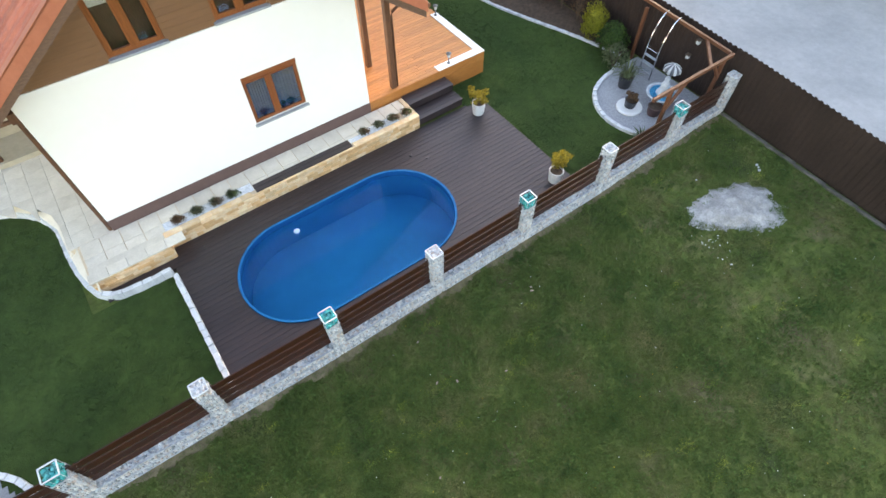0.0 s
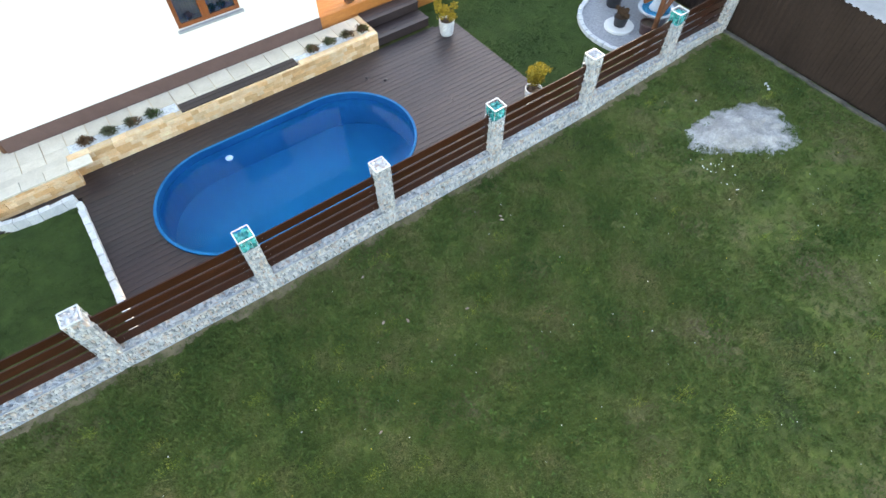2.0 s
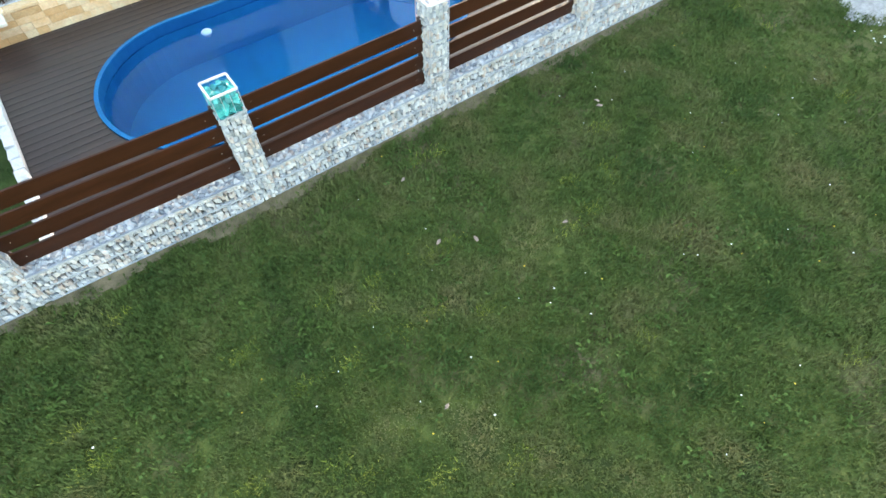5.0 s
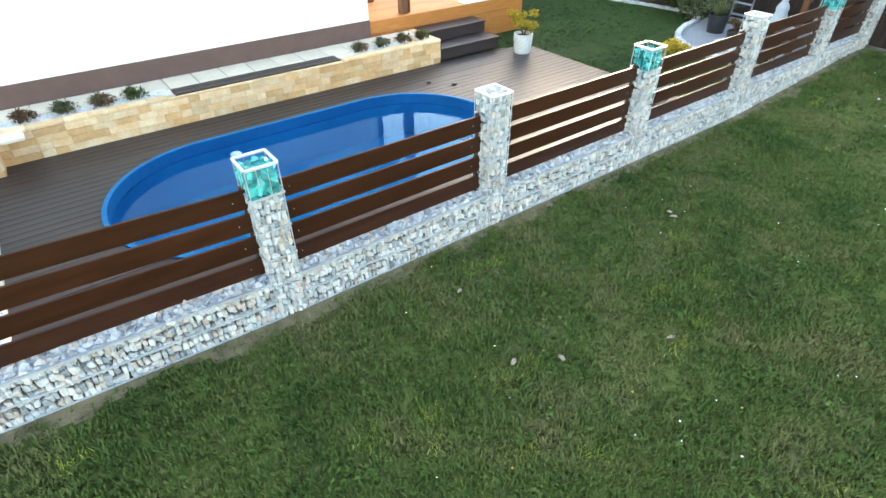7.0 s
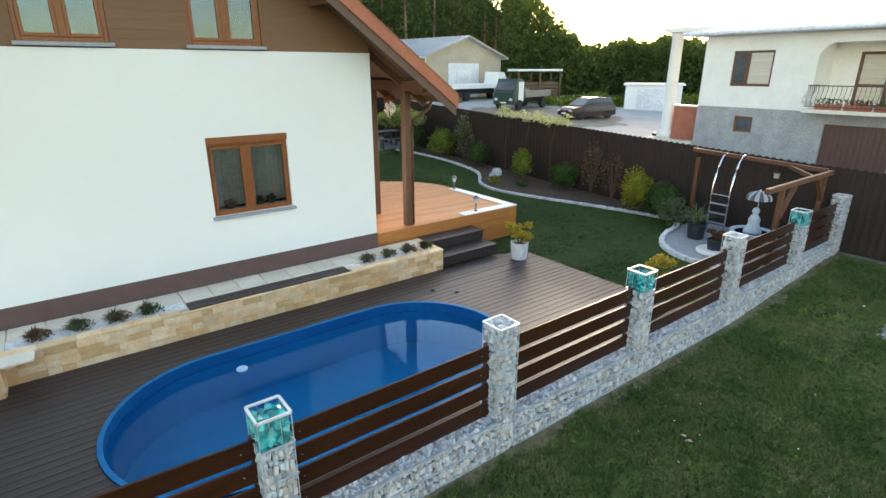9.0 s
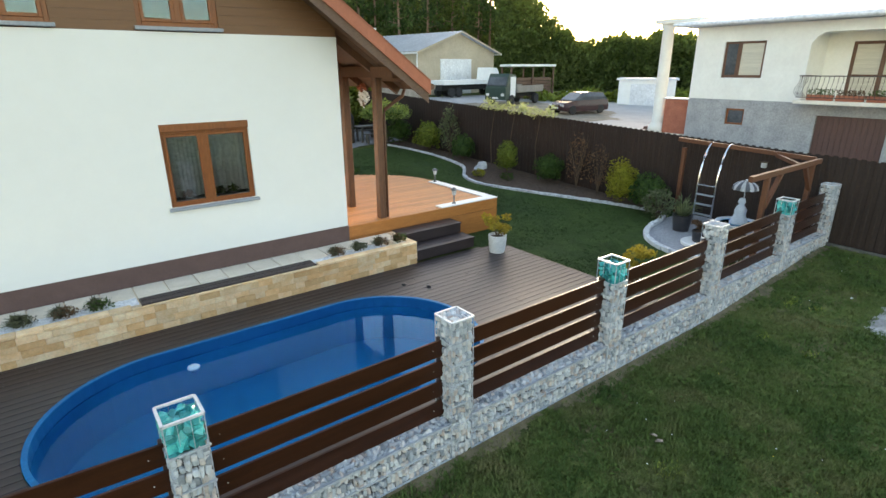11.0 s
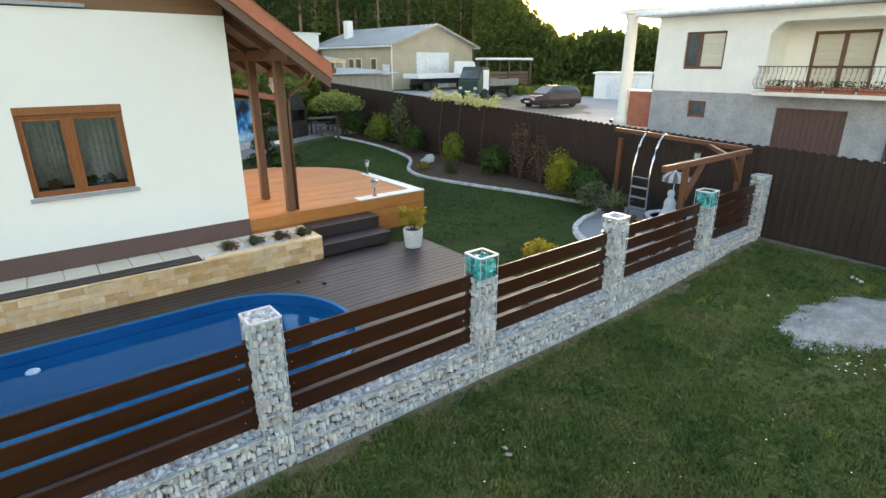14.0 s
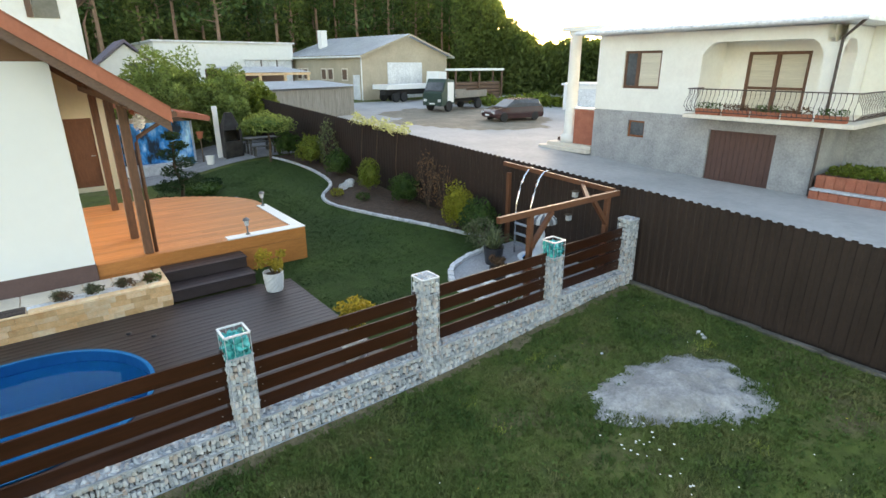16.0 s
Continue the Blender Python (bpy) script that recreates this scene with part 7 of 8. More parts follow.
    part("shutter", boxes((5.3, 5.58, 29.93, 30.0, 7.2, 8.4)), M_BARGE, w)


# ---- vehicles ----
M_BLACKPAINT = mat("dark_car_paint", (0.045, 0.016, 0.016), (0.06, 0.024, 0.022), 0.2, 1, bump=0, rough_var=0.05)
M_GREENPAINT = mat("dark_green_paint", (0.02, 0.045, 0.035), (0.035, 0.065, 0.05), 0.4, 1, bump=0)
M_TYRE = mat("rubber", (0.015, 0.015, 0.015), (0.03, 0.03, 0.03), 0.8, 5, bump=0.1)
M_LAMP = mat("headlight_glass", (0.6, 0.6, 0.6), (0.8, 0.8, 0.8), 0.1, 5, bump=0)


def wheel(parent, m, x, y, z, r=0.32, w=0.2):
    bm = bmesh.new()
    lathe(bm, [(r * 0.55, -w / 2), (r * 0.92, -w / 2), (r, -w * 0.3), (r, w * 0.3), (r * 0.92, w / 2), (r * 0.55, w / 2)], 0, 0, 0, 20)
    bmesh.ops.transform(bm, matrix=m @ pose(x, y, z + r, 90), verts=bm.verts)
    k = part("wheel", bm, M_TYRE, parent)
    bm = bmesh.new()
    lathe(bm, [(0.0, -w * 0.4), (r * 0.56, -w * 0.42), (r * 0.56, w * 0.42), (0.0, w * 0.4)], 0, 0, 0, 14)
    bmesh.ops.transform(bm, matrix=m @ pose(x, y, z + r, 90), verts=bm.verts)
    part("rim", bm, M_WIRE, k)


def section_body(m, sections):
    """A body lofted through cross sections (x, half width, z0, z1, shoulder)."""
    bm = bmesh.new()
    prev = None
    for x, w, z0, z1, s in sections:
        ring = [(-w, z0), (w, z0), (w * 1.02, (z0 + z1) / 2), (w * s, z1), (-w * s, z1), (-w * 1.02, (z0 + z1) / 2)]
        vs = [bm.verts.new(m @ Vector((x, y, z))) for y, z in ring]
        if prev:
            for i in range(6):
                bm.faces.new((prev[i], prev[(i + 1) % 6], vs[(i + 1) % 6], vs[i]))
        else:
            bm.faces.new(vs[::-1])
        prev = vs
    bm.faces.new(prev)
    bmesh.ops.recalc_face_normals(bm, faces=bm.faces)
    bmesh.ops.bevel(bm, geom=list(bm.edges), offset=0.035, segments=2, affect="EDGES", clamp_overlap=True)
    return bm


def car():
    z = land(32, 21.8) + 0.035
    m = oriented(32.0, 21.7, math.radians(172))
    t = thing("parked_car", "dark red-brown estate car parked in the yard", "car", at=(32, 21.7, z))
    part("body", section_body(m, [(-2.2, 0.75, z + 0.35, z + 0.75, 0.9), (-2.1, 0.86, z + 0.22, z + 0.95, 0.93), (-1.3, 0.88, z + 0.2, z + 0.98, 0.94), (0.9, 0.88, z + 0.2, z + 0.95, 0.94), (1.9, 0.84, z + 0.22, z + 0.82, 0.9), (2.2, 0.72, z + 0.35, z + 0.65, 0.9)]), M_BLACKPAINT, t, smooth=False)
    c = part("cabin", section_body(m, [(-2.05, 0.72, z + 0.92, z + 1.0, 0.95), (-1.75, 0.76, z + 0.92, z + 1.42, 0.82), (-0.4, 0.78, z + 0.92, z + 1.49, 0.82), (0.35, 0.78, z + 0.92, z + 1.44, 0.82), (1.15, 0.76, z + 0.92, z + 0.97, 0.95)]), M_PANE, t, "tinted glazed cabin")
    part("roof_panel", section_body(m, [(-1.72, 0.6, z + 1.41, z + 1.45, 0.96), (-0.4, 0.63, z + 1.48, z + 1.52, 0.96), (0.3, 0.6, z + 1.43, z + 1.47, 0.96)]), M_BLACKPAINT, c)
    for x in (-1.35, 1.35):
        for y in (-0.8, 0.8):
            wheel(t, m, x, y, z - 0.01)
    for y in (-0.6, 0.6):
        part("headlight", obox(m, 2.1, 2.2, y - 0.16, y + 0.16, z + 0.55, z + 0.68, 0.02), M_LAMP, t)
        part("tail_light", obox(m, -2.22, -2.12, y - 0.12, y + 0.12, z + 0.6, z + 0.85, 0.02), M_REDBLOCK, t)
    part("number_plate", obox(m, 2.19, 2.21, -0.25, 0.25, z + 0.4, z + 0.5), M_WHITE, t)


def lorry():
    z = land(31, 29) + 0.03
    m = oriented(32.6, 29.0, math.radians(195))
    t = thing("small_lorry", "dark green flatbed lorry with a white door", "lorry", at=(32.6, 29, z))
    part("cab", section_body(m, [(1.4, 0.95, z + 0.55, z + 2.35, 0.95), (2.5, 0.97, z + 0.5, z + 2.45, 0.93), (2.9, 0.97, z + 0.45, z + 1.55, 0.98), (3.1, 0.95, z + 0.45, z + 1.4, 0.98)]), M_GREENPAINT, t)
    part("windscreen", section_body(m, [(2.56, 0.85, z + 1.6, z + 2.28, 0.94), (2.98, 0.88, z + 1.52, z + 1.6, 0.98)]), M_PANE, t)
    part("door", obox(m, 1.6, 2.4, 0.96, 1.0, z + 0.7, z + 2.2, 0.02), M_WHITE, t, "white cab door")
    part("bed", obox(m, -3.0, 1.3, -1.05, 1.05, z + 0.95, z + 1.05, 0.02), M_PLANKWALL, t)
    part("side_board", obox(m, -3.0, 1.3, -1.08, -1.05, z + 1.05, z + 1.5), M_PLANKWALL, t)
    part("side_board", obox(m, -3.0, 1.3, 1.05, 1.08, z + 1.05, z + 1.5), M_PLANKWALL, t)
    part("chassis", obox(m, -2.9, 2.6, -0.4, 0.4, z + 0.6, z + 0.95), M_TYRE, t)
    for x in (-1.9, 2.2):
        for y in (-0.9, 0.9):
            wheel(t, m, x, y, z, 0.42, 0.28)
    for y in (-0.7, 0.7):
        part("headlight", obox(m, 3.08, 3.14, y - 0.14, y + 0.14, z + 0.75, z + 0.95, 0.02), M_LAMP, t)
    part("number_plate", obox(m, 3.1, 3.13, -0.26, 0.26, z + 0.55, z + 0.66), M_WHITE, t)


def flatbed():
    z = land(33, 36.5) + 0.03
    m = oriented(33.0, 36.6, math.radians(6))
    t = thing("flatbed_truck", "white flatbed truck in front of the workshop", "truck", at=(33, 36.6, z))
    part("platform", obox(m, -3.3, 3.0, -1.1, 1.1, z + 1.1, z + 1.5, 0.03), M_WHITE, t, "white drop-side platform")
    part("cab", section_body(m, [(3.1, 0.95, z + 0.6, z + 2.6, 0.92), (4.1, 0.97, z + 0.5, z + 2.55, 0.9), (4.6, 0.97, z + 0.45, z + 1.5, 0.97), (4.9, 0.93, z + 0.45, z + 1.3, 0.97)]), M_WHITE, t)
    part("windscreen", section_body(m, [(4.14, 0.86, z + 1.6, z + 2.42, 0.9), (4.66, 0.9, z + 1.5, z + 1.56, 0.97)]), M_PANE, t)
    part("chassis", obox(m, -3.0, 4.2, -0.4, 0.4, z + 0.6, z + 1.1), M_TYRE, t)
    for x in (-2.2, -1.3, 3.9):
        for y in (-0.9, 0.9):
            wheel(t, m, x, y, z, 0.42, 0.28)
    z = land(37.5, 32.3) + 0.03
    t = thing("timber_rack", "timber stack under a long white cover", "timber rack", at=(37.5, 32.3, z))
    m = oriented(37.5, 32.3, math.radians(-4))
    part("cover", obox(m, -2.8, 2.8, -0.8, 0.8, 4.35, 4.55, 0.05), M_WHITE, t, "long white cover sheet")
    for x in (-2.6, 0, 2.6):
        for y in (-0.65, 0.65):
            part("post", obox(m, x - 0.06, x + 0.06, y - 0.06, y + 0.06, z - 0.1, 4.35), M_BARGE, t)
    for k in range(6):
        part("timber_layer", obox(m, -2.5, 2.5, -0.55, 0.55, z + 0.1 + 0.3 * k, z + 0.36 + 0.3 * k, 0.02), M_BARGE, t)


workshop()
low_sheds()
car()
lorry()
flatbed()


# ---- woods ----
def pine_tree(seed, h, name="pine_tree", label="tall dark pine tree with a bare lower trunk", dense=900):
    r = random.Random(seed)
    t = thing(name, label, "tree", "woodland trees", at=(0, 0, 0))
    bend = r.uniform(-0.4, 0.4)
    part("trunk", tube(bmesh.new(), [(0, 0, -0.3), (bend * 0.3, 0, h * 0.35), (bend * 0.6, 0.1, h * 0.7), (bend, 0, h * 0.97)], 0.19, 8, 0.04), M_PINEBARK, t)
    v, f = [], []
    for i in range(22):
        k = i / 21
        zc = h * (0.36 + 0.62 * k)
        rr = (1.9 * (1 - k) ** 0.7 + 0.35) * r.uniform(0.7, 1.15)
        a = r.uniform(0, math.tau)
        c = (bend * k + 0.6 * rr * math.cos(a), 0.6 * rr * math.sin(a), zc)
        a1, b1 = leaves(cloud_spots(dense // 22, c, (rr * 0.8, rr * 0.8, 0.55 + 0.4 * rr * 0.5), r, 0.15, 0.4), 0.30, r)
        f += [tuple(len(v) + q for q in w) for w in b1]
        v += a1
        part("branch", tube(bmesh.new(), [(bend * k, 0, zc - 0.3), c], 0.05, 5, 0.02), M_PINEBARK, t)
    raw("crown", v, f, M_WOODPINE if seed % 3 else M_WOODGREEN, t)
    return t


M_WOODPINE = leafy(mat("woodland_needles", (0.046, 0.085, 0.030), (0.098, 0.15, 0.052), 0.7, 0.3, bump=0, island=0.4, spec=0.2))
M_WOODGREEN = leafy(mat("woodland_leaves", (0.062, 0.098, 0.026), (0.14, 0.18, 0.055), 0.7, 0.3, bump=0, island=0.4, spec=0.2))


def woods():
    kinds = [pine_tree(s, h) for s, h in ((1, 17.0), (2, 19.5), (3, 15.0), (4, 21.0))]
    r = random.Random(31)
    spots = []
    for row, (y, n) in enumerate(((57, 26), (63, 28), (69, 30), (76, 30))):
        for i in range(n):
            x = -12 + (95 + 12) * (i + r.uniform(0.1, 0.9)) / n
            yy = y + r.uniform(-2.5, 2.5)
            # the low sun shines through a gap in the trees
            az = math.degrees(math.atan2(yy + 5, x - 2))
            if az < 46:
                continue
            spots.append((x, yy))
    used = set()
    for i, (x, y) in enumerate(spots):
        k = i % 4
        m = pose(x, y, min(land(x, y), 3.0), 0, 0, r.uniform(0, 360))
        s = r.uniform(0.85, 1.2)
        if k not in used:
            used.add(k)
            kinds[k].matrix_basis = m @ Matrix.Diagonal((s, s, s, 1))
            continue
        o = copy_thing(kinds[k], m)
        o.scale = (s, s, s)
    g = np.random.default_rng(8)
    n = 120000
    p = np.stack([g.uniform(-14, 72, n), 60 + g.uniform(0, 26, n), np.zeros(n)], 1)
    p[:, 2] = 1.5 + np.where(p[:, 1] < 74, 8, 22) * g.random(n) ** 1.2
    p = p[np.degrees(np.arctan2(p[:, 1] + 5, p[:, 0] - 2)) > 47]
    v, f = many_leaves(p, 0.27, g)
    tagged(raw("woodland_undergrowth", v, f, M_WOODGREEN), "dark green undergrowth between the pines", "woodland", kind="stuff")


woods()


def gap_trees():
    """Lower trees that close the view below the sun, and a white garage in front of them."""
    g = np.random.default_rng(44)
    n = 80000
    az, d = g.uniform(20, 48, n), g.uniform(64, 82, n)
    top = np.array([6.6 + 7 * smooth01((a - 39) / 8) + 1.6 * noise.noise(Vector((a * 0.8, e * 0.05, 0))) + 0.8 * noise.noise(Vector((a * 2.7, e * 0.2, 3))) for a, e in zip(az, d)])
    p = np.stack([d * np.cos(np.radians(az)), -5 + d * np.sin(np.radians(az)), 0.8 + top * g.random(n) ** 0.8], 1)
    v, f = many_leaves(p, 0.24, g)
    bv, bf = [], []
    for i in range(57):
        az = 20 + 0.5 * i
        for k in range(5):
            d = 76 + 2.5 * k
            h = (0.2, 0.62, 0.8, 0.7, 0.3)[k] * (6.0 + 6.5 * smooth01((az - 39) / 8) + 2.2 * noise.noise(Vector((az * 0.9, k * 0.7, 4)))) + 0.5
            bv.append((d * math.cos(math.radians(az)), -5 + d * math.sin(math.radians(az)), h if k else 0.3))
    for i in range(56):
        for k in range(4):
            o = i * 5 + k
            bf.append((o, o + 1, o + 6, o + 5))
    tagged(raw("woodland_bank", bv, bf, M_WOODGREEN), "dark mass of bushes behind the yard", "woodland", kind="stuff")
    tagged(raw("woodland_edge", v, f, M_WOODGREEN), "low trees and bushes at the edge of the woods", "woodland", kind="stuff")
    t = thing("white_garage", "low white garage across the yard", "garage", at=(42.2, 22.8, 0.9))
    m = oriented(42.2, 22.8, math.radians(-58))
    part("wall", obox(m, -2.3, 2.3, 0, 4.5, 0.5, 3.2), M_WHITE, t)
    part("roof", obox(m, -2.5, 2.5, -0.2, 4.7, 3.202, 3.35), M_GREYROOF, t)
    d = part("garage_door", obox(m, -1.3, 1.3, -0.05, 0.0, 0.9, 2.9), M_GREYROOF, t)
    for k in range(5):
        part("door_panel", obox(m, -1.28, 1.28, -0.075, -0.05, 0.95 + 0.39 * k, 1.32 + 0.39 * k), M_GREYROOF, d)
    dirt = sheet("yard_dirt", lambda x, y: ((x - 30.5) / 6) ** 2 + ((y - 24.5) / 6.5) ** 2 + 0.5 * noise.noise(Vector((x * 0.4, y * 0.4, 1))) < 1, 22, 40, 16, 36, 0.5, 0.035, mat("yard_soil", (0.20, 0.17, 0.13), (0.32, 0.28, 0.22), 0.95, 1.2, bump=0.5))
    tagged(dirt, "bare trodden soil in the yard", "soil", kind="structure")


gap_trees()


def far_hedge():
    """A loose hedge at the end of the yard, and the wooded hill behind."""
    rnd = random.Random(18)
    v, f = [], []
    for i in range(5200):
        u = rnd.random()
        x, y = 37 + 24 * u + rnd.gauss(0, 0.7), 30.5 - 13 * u + rnd.gauss(0, 0.9)
        z = 1.1 + 1.5 * rnd.random() * (0.7 + 0.4 * noise.noise(Vector((x * 0.4, y * 0.4, 0))))
        v2, f2 = leaves([(x, y, z)], 0.28, rnd)
        f += [tuple(len(v) + q for q in w) for w in f2]
        v += v2
    tagged(raw("yard_hedge", v, f, M_LIME), "loose green hedge at the end of the yard", "hedge", kind="stuff")
    verts, faces = [], []
    n = 60
    for i in range(n + 1):
        a = math.radians(150 - (150 - 47.5) * i / n)
        for k in range(7):
            d = 92 + 12 * k
            h = 2 + 4.2 * k ** 1.15 * (0.55 + 0.45 * smooth01(i / 8) * smooth01((n - i) / 7)) + 2.5 * noise.noise(Vector((i * 0.35, k * 0.9, 2)))
            verts.append((2 + d * math.cos(a), -5 + d * math.sin(a), h))
    for i in range(n):
        for k in range(6):
            o = i * 7 + k
            faces.append((o, o + 1, o + 8, o + 7))
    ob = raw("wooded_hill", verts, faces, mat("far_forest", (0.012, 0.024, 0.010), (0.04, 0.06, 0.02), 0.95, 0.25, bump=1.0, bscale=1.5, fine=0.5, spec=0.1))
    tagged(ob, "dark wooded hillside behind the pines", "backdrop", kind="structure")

far_hedge()
# ---- grass, flowers, sand ----
def grass(name, label, x0, x1, y0, y1, per_m2, h, material, keep, seed):
    r = np.random.default_rng(seed)
    n = int((x1 - x0) * (y1 - y0) * per_m2)
    px, py = r.uniform(x0, x1, n), r.uniform(y0, y1, n)
    ok = np.array([keep(a, b) for a, b in zip(px, py)])
    dens = np.array([0.5 + 0.34 * noise.noise(Vector((a * 0.9, b * 0.9, seed))) + 0.42 * noise.noise(Vector((a * 5.5, b * 5.5, seed + 3))) for a, b in zip(px, py)])
    ok &= dens > r.uniform(0.0, 0.60, n)
    px, py, dens = px[ok], py[ok], dens[ok]
    pz = np.array([land(a, b) for a, b in zip(px, py)])
    n = len(px)
    k = 4
    verts = np.zeros((n * k, 3, 3))
    a = r.uniform(0, math.tau, (n, k))
    hh = h * r.uniform(0.5, 1.3, (n, k)) * np.clip(0.3 + 1.3 * dens[:, None], 0.2, 2.0)
    lean = r.uniform(0.2, 1.1, (n, k)) * hh
    w = 0.008 + 0.005 * r.random((n, k))
    bx, by = px[:, None] + r.normal(0, 0.018, (n, k)), py[:, None] + r.normal(0, 0.018, (n, k))
    v = verts.reshape(n, k, 3, 3)
    v[:, :, 0, 0], v[:, :, 0, 1], v[:, :, 0, 2] = bx - np.sin(a) * w, by + np.cos(a) * w, pz[:, None] - 0.005
    v[:, :, 1, 0], v[:, :, 1, 1], v[:, :, 1, 2] = bx + np.sin(a) * w, by - np.cos(a) * w, pz[:, None] - 0.005
    v[:, :, 2, 0], v[:, :, 2, 1], v[:, :, 2, 2] = bx + np.cos(a) * lean, by + np.sin(a) * lean, pz[:, None] + hh
    me = bpy.data.meshes.new(name)
    cnt = n * k
    me.vertices.add(cnt * 3)
    me.vertices.foreach_set("co", verts.reshape(-1))
    me.loops.add(cnt * 3)
    me.loops.foreach_set("vertex_index", np.arange(cnt * 3, dtype=np.int32))
    me.polygons.add(cnt)
    me.polygons.foreach_set("loop_start", np.arange(cnt, dtype=np.int32) * 3)
    me.update(calc_edges=True)
    me.materials.append(material)
    tagged(new(name, me), label, "grass", kind="stuff")


def near_sand(x, y):
    return ((0.905 * (x - 11.26) - 0.426 * (y + 2.98)) / 0.95) ** 2 + ((0.426 * (x - 11.26) + 0.905 * (y + 2.98)) / 0.40) ** 2 < 1.1


def bare(x, y):
    return y > -0.48 - 0.24 * noise.noise(Vector((x * 1.3, 0, 5))) and (y > -0.36 or (x * 37.7 + y * 91.3) % 1 > 0.3)


def fade(x, y, x0, x1, y0, w):
    """Thins out towards the edges of a stretch."""
    k = smooth01((x - x0) / w) * smooth01((x1 - x) / w) * smooth01((y - y0) / w)
    return (x * 53.17 + y * 97.31) % 1 < k


grass("meadow_grass", "short uneven meadow grass outside the fence", -10.0, 14.0, -12.0, -0.33, 700, 0.042, M_LEAF, lambda x, y: not bare(x, y) and fade(x, y, -10, 99, -12, 4.0) and not near_sand(x, y) and x < 14.0 + 0.045 * min(0, y), 7)
grass("lawn_grass", "short uneven meadow grass outside the fence", -5.0, 9.0, -7.5, -0.33, 950, 0.042, M_LEAF, lambda x, y: not bare(x, y) and fade(x, y, -5.0, 9.0, -7.5, 2.5), 5)


def inner(x, y):
    if x > kerb_x(y) - 0.05 or (4.8 < x < 9.4 and 6 < y < 11.7 - max(0, x - 7.4) * 0.6) or in_ring(x, y):
        return False
    if x > 8.45 and y < 4.9:
        return x < 14 and (y > 3.4 or x < 11.0)
    return x > 7.75 and y < 17.5 and y > 4.9 or (x < -2.45 and y < 4.1)


grass("garden_grass", "close-mown dark green garden lawn", 7.7, 13.8, 0.1, 17.6, 420, 0.034, M_LEAFIN, inner, 6)
grass("side_grass", "close-mown dark green garden lawn", -8.5, -2.4, 0.1, 8.5, 300, 0.034, M_LEAFIN, lambda x, y: (y < 4.05 or x < -4.6) and not (x < -6.3 and y < 1.8) and not (x > -5.6 and y > 8), 8)


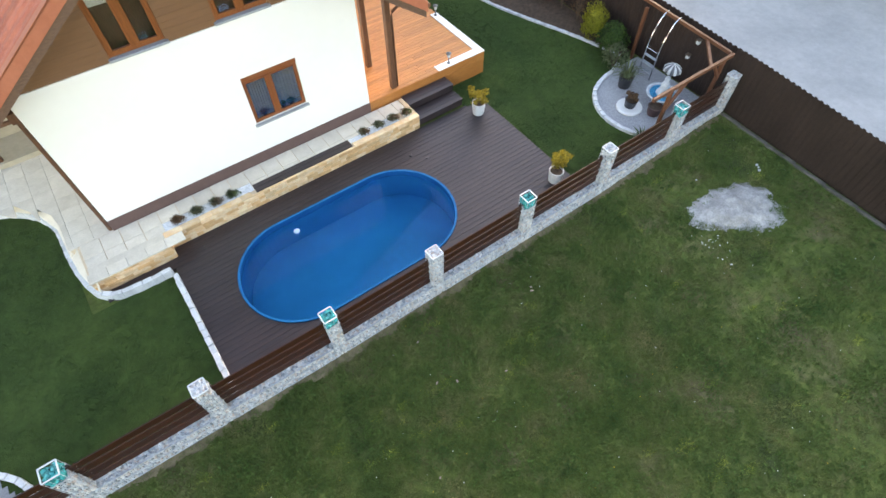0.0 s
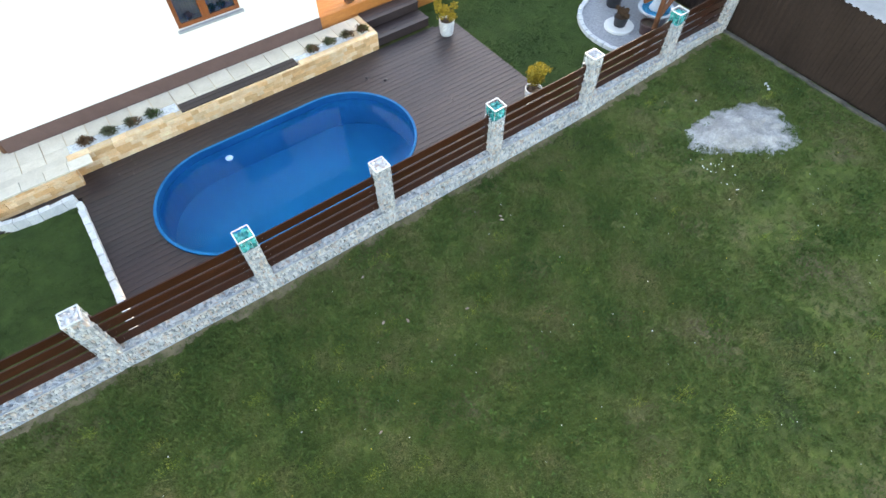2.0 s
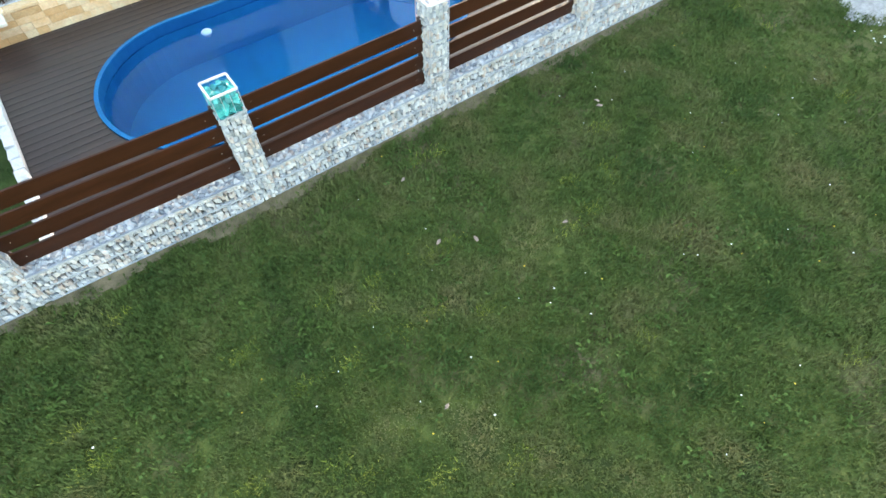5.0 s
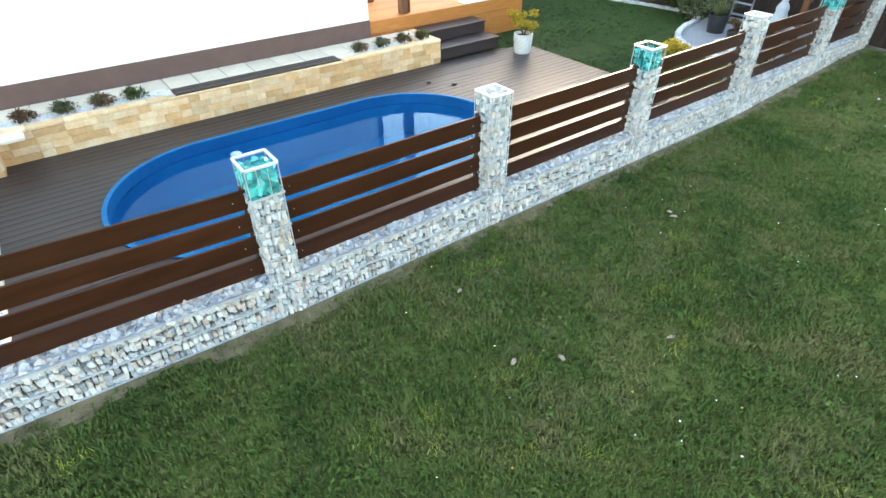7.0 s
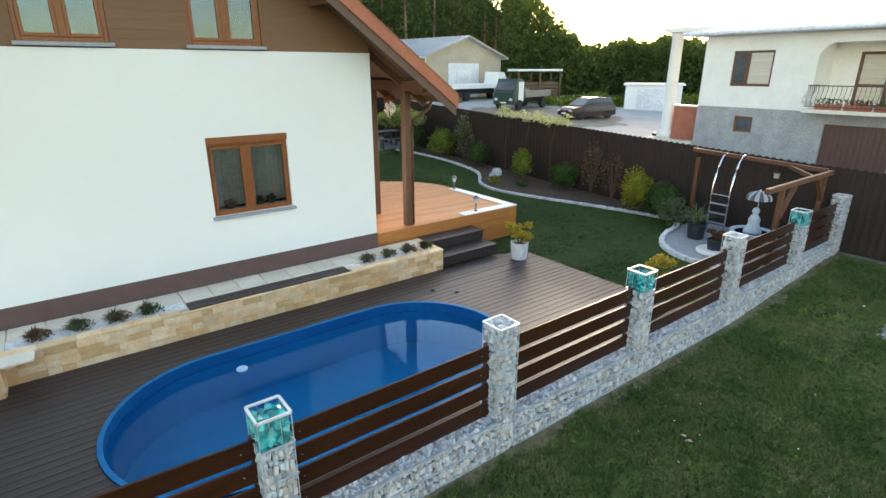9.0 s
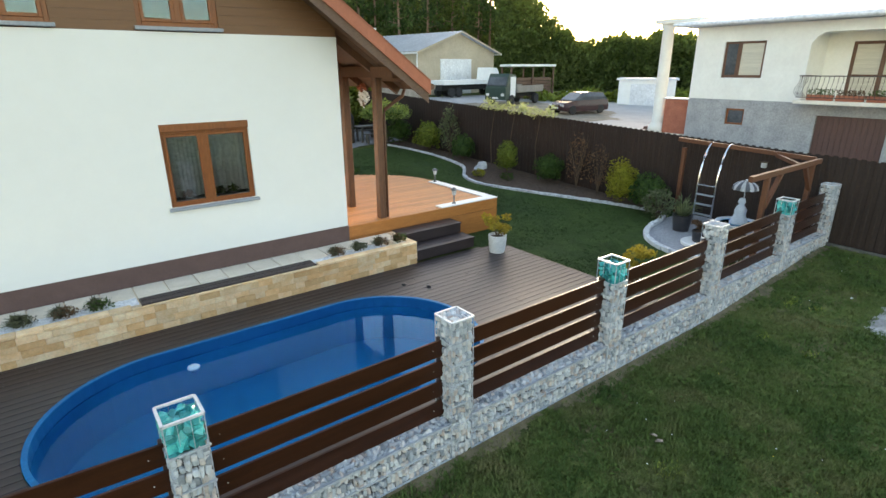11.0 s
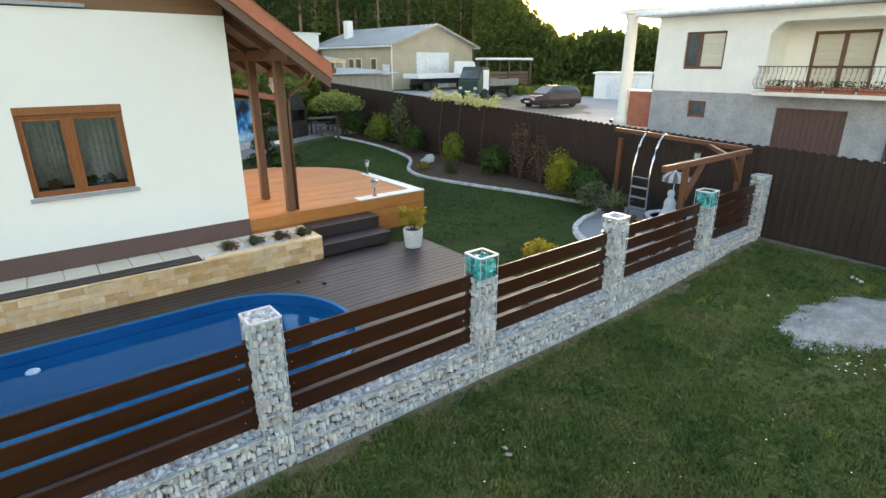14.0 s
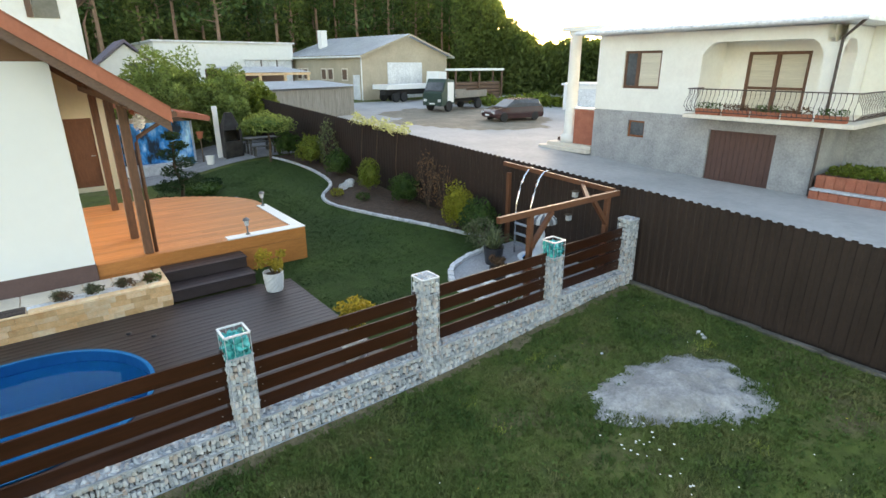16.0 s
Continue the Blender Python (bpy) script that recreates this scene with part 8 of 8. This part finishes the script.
def flowers():
    r = random.Random(12)
    verts, faces = [], []
    wv, wf = [], []
    for i in range(260):
        x, y = r.uniform(-3, 13.5), r.uniform(-9, -0.5)
        if near_sand(x, y) or noise.noise(Vector((x * 0.5, y * 0.5, 3))) < -0.05:
            continue
        V, F = (wv, wf) if r.random() < 0.62 else (verts, faces)
        z = land(x, y) + r.uniform(0.03, 0.06)
        s = r.uniform(0.007, 0.013)
        o = len(V)
        V += [(x + s * math.cos(k * math.tau / 6), y + s * math.sin(k * math.tau / 6), z + r.uniform(-0.003, 0.003)) for k in range(6)] + [(x, y, z + s * 0.5)]
        F += [(o + k, o + (k + 1) % 6, o + 6) for k in range(6)]
    for cx, cy in ((9.8, -3.12), (9.73, -3.42), (9.67, -4.16), (9.88, -2.95), (9.72, -3.66)):
        for k in range(6):
            x, y, s = cx + r.gauss(0, 0.2), cy + r.gauss(0, 0.2), r.uniform(0.010, 0.021)
            z = land(x, y) + r.uniform(0.05, 0.09)
            o = len(wv)
            wv += [(x + s * math.cos(q * math.tau / 6), y + s * math.sin(q * math.tau / 6), z) for q in range(6)] + [(x, y, z + s * 0.5)]
            wf += [(o + q, o + (q + 1) % 6, o + 6) for q in range(6)]
    a = raw("daisies", wv, wf, mat("daisy_white", (0.7, 0.7, 0.68), (0.8, 0.8, 0.76), 0.7, 9, bump=0))
    tagged(a, "scattered white daisies in the meadow grass", "flowers", kind="stuff")
    b = raw("dandelions", verts, faces, mat("dandelion_yellow", (0.5, 0.36, 0.03), (0.62, 0.46, 0.05), 0.7, 9, bump=0))
    tagged(b, "scattered small yellow flowers in the grass", "flowers", kind="stuff")
    verts, faces = [], []
    for i in range(4000):
        x, y = r.uniform(-6, 13.5), r.uniform(-9, -0.5)
        if noise.noise(Vector((x * 0.8, y * 0.8, 9))) < 0.08 or near_sand(x, y):
            continue
        z = land(x, y) + r.uniform(0.012, 0.04)
        for k in range(3):
            a0 = r.uniform(0, math.tau)
            s = r.uniform(0.012, 0.028)
            c = Vector((x + r.gauss(0, 0.02), y + r.gauss(0, 0.02), z))
            d, e = Vector((math.cos(a0), math.sin(a0), 0.25)) * s, Vector((-math.sin(a0), math.cos(a0), 0.1)) * s * 0.7
            o = len(verts)
            verts += [tuple(c - d), tuple(c + e), tuple(c + d), tuple(c - e)]
            faces.append((o, o + 1, o + 2, o + 3))
    c = raw("clover", verts, faces, mat("clover_leaf", (0.05, 0.10, 0.026), (0.095, 0.15, 0.04), 0.85, 3, bump=0, island=0.3, spec=0.1))
    tagged(c, "patches of broad clover and plantain leaves", "weeds", kind="stuff")
    # a few dead leaves and twigs lying on the lawn
    for x, y in ((4.95, -1.52), (4.9, -1.62), (1.74, -1.1), (1.53, -2.2), (1.93, -2.43), (0.4, -3.9), (3.0, -2.9)):
        bm = bmesh.new()
        z = land(x, y) + 0.05
        a0 = r.uniform(0, 6)
        s = r.uniform(0.035, 0.06)
        pts = [(1, 0, 0.01), (0.3, 0.5, 0.02), (-0.8, 0.35, 0), (-1, -0.2, 0.012), (0, -0.55, 0.018)]
        vs = [bm.verts.new((x + s * (p * math.cos(a0) - q * math.sin(a0)), y + s * (p * math.sin(a0) + q * math.cos(a0)), z + w)) for p, q, w in pts]
        bm.faces.new(vs)
        bmesh.ops.solidify(bm, geom=list(bm.faces), thickness=0.003)
        tagged(part("fallen_leaf", bm, mat("dry_leaf", (0.24, 0.18, 0.14), (0.38, 0.31, 0.26), 0.8, 20, bump=0.2)), "dry curled leaf lying on the grass", "leaf", "fallen leaves")


flowers()


def tufts():
    """Paler tufts and broad-leaved rosettes that stand out in the lawn."""
    r = random.Random(77)
    pale = mat("pale_grass", (0.16, 0.23, 0.035), (0.34, 0.36, 0.07), 0.6, 3, bump=0, island=0.25, spec=0.2)
    verts, faces = [], []
    spots = [(1.69, -2.3), (1.4, -2.31), (0.93, -2.94), (0.5, -2.93), (-0.15, -2.89), (-0.69, -2.84), (1.44, -3.25), (0.58, -2.16), (3.07, -2.99), (4.07, -3.87)]
    spots += [(r.uniform(-4, 13), r.uniform(-8, -0.8)) for _ in range(60)]
    for cx, cy in spots:
        if near_sand(cx, cy):
            continue
        for k in range(r.randint(40, 110)):
            x, y = cx + r.gauss(0, 0.10), cy + r.gauss(0, 0.06)
            a, h, w = r.uniform(0, math.tau), r.uniform(0.03, 0.065), r.uniform(0.004, 0.008)
            z = land(x, y)
            o = len(verts)
            lean = h * r.uniform(0.3, 1.0)
            verts += [(x - math.sin(a) * w, y + math.cos(a) * w, z), (x + math.sin(a) * w, y - math.cos(a) * w, z), (x + math.cos(a) * lean, y + math.sin(a) * lean, z + h)]
            faces.append((o, o + 1, o + 2))
    tagged(raw("pale_tufts", verts, faces, pale), "yellow-green tufts standing out in the grass", "grass", kind="stuff")
    verts, faces = [], []
    spots = [(-2.16, -2.12), (-0.3, -2.14), (0.94, -4.44), (-2.45, -0.55), (1.83, -3.43), (2.84, -4.49), (1.68, -4.78), (-0.15, -2.36), (1.04, -2.88)]
    spots += [(r.uniform(-4, 13), r.uniform(-8, -0.8)) for _ in range(70)]
    for cx, cy in spots:
        if near_sand(cx, cy):
            continue
        for k in range(r.randint(7, 16)):
            a, L, w = r.uniform(0, math.tau), r.uniform(0.05, 0.11), r.uniform(0.012, 0.02)
            x, y = cx + r.gauss(0, 0.05), cy + r.gauss(0, 0.05)
            z = land(x, y) + 0.012
            d, e = Vector((math.cos(a), math.sin(a), 0)), Vector((-math.sin(a), math.cos(a), 0))
            b = Vector((x, y, z))
            o = len(verts)
            verts += [tuple(b), tuple(b + d * L * 0.6 + e * w + Vector((0, 0, 0.035))), tuple(b + d * L + Vector((0, 0, 0.03))), tuple(b + d * L * 0.6 - e * w + Vector((0, 0, 0.035)))]
            faces += [(o, o + 1, o + 2), (o, o + 2, o + 3)]
    tagged(raw("weed_rosettes", verts, faces, mat("plantain_leaf", (0.05, 0.095, 0.022), (0.09, 0.14, 0.036), 0.85, 3, bump=0, island=0.3, spec=0.1)), "broad-leaved weeds in the lawn", "weeds", kind="stuff")


tufts()


def pebbles():
    for k, (x, y) in enumerate(((12.9, -2.53), (13.03, -2.36), (12.97, -2.45), (11.21, -1.66))):
        bm = bmesh.new()
        bmesh.ops.create_icosphere(bm, subdivisions=2, radius=0.042 - 0.007 * k)
        for v in bm.verts:
            v.co = Vector((x, y, land(x, y) + 0.03)) + Vector((v.co.x * 1.3, v.co.y, v.co.z * 0.8)) * (1 + 0.35 * noise.noise(v.co * 22 + Vector((k, 0, 0))))
        tagged(part("pebble", bm, M_KERB), "white stone lying beside the sand heap", "stone", "loose stones")


pebbles()


def sand_heap():
    bm = bmesh.new()
    n = 90
    cx, cy = 11.26, -2.98
    vs = {}
    for j in range(n + 1):
        for i in range(n + 1):
            u, v = -1 + 2 * i / n, -1 + 2 * j / n
            x, y = cx + 1.75 * u, cy + 1.35 * v
            ca, sa = math.cos(0.44), math.sin(0.44)
            ux, uy = (x - cx) * ca - (y - cy) * sa, (x - cx) * sa + (y - cy) * ca
            d = math.hypot(ux / 1.40, uy / (0.80 + 0.12 * smooth01(ux + 0.5))) + 0.26 * noise.noise(Vector((x * 1.6, y * 1.6, 2))) + 0.13 * noise.noise(Vector((x * 6, y * 6, 4)))
            h = 0.15 * smooth01((1.0 - d) / 0.75) + (0.05 * noise.noise(Vector((x * 3.2, y * 3.2, 0))) + 0.022 * noise.noise(Vector((x * 11, y * 11, 6)))) * smooth01((1 - d) / 0.3)
            vs[i, j] = (bm.verts.new((x, y, land(x, y) + h - 0.012 + (0.012 if d < 1 else -0.02))), d)
    for j in range(n):
        for i in range(n):
            q = [vs[i, j], vs[i + 1, j], vs[i + 1, j + 1], vs[i, j + 1]]
            if min(p[1] for p in q) < 1.06:
                bm.faces.new([p[0] for p in q])
    tagged(part("sand_heap", bm, M_SAND, smooth=True), "low spread heap of pale sand on the grass", "sand heap", kind="stuff")


sand_heap()
# ---- pieces of walls and floors ----
deck()
fence()
terrace_wall()
paving()
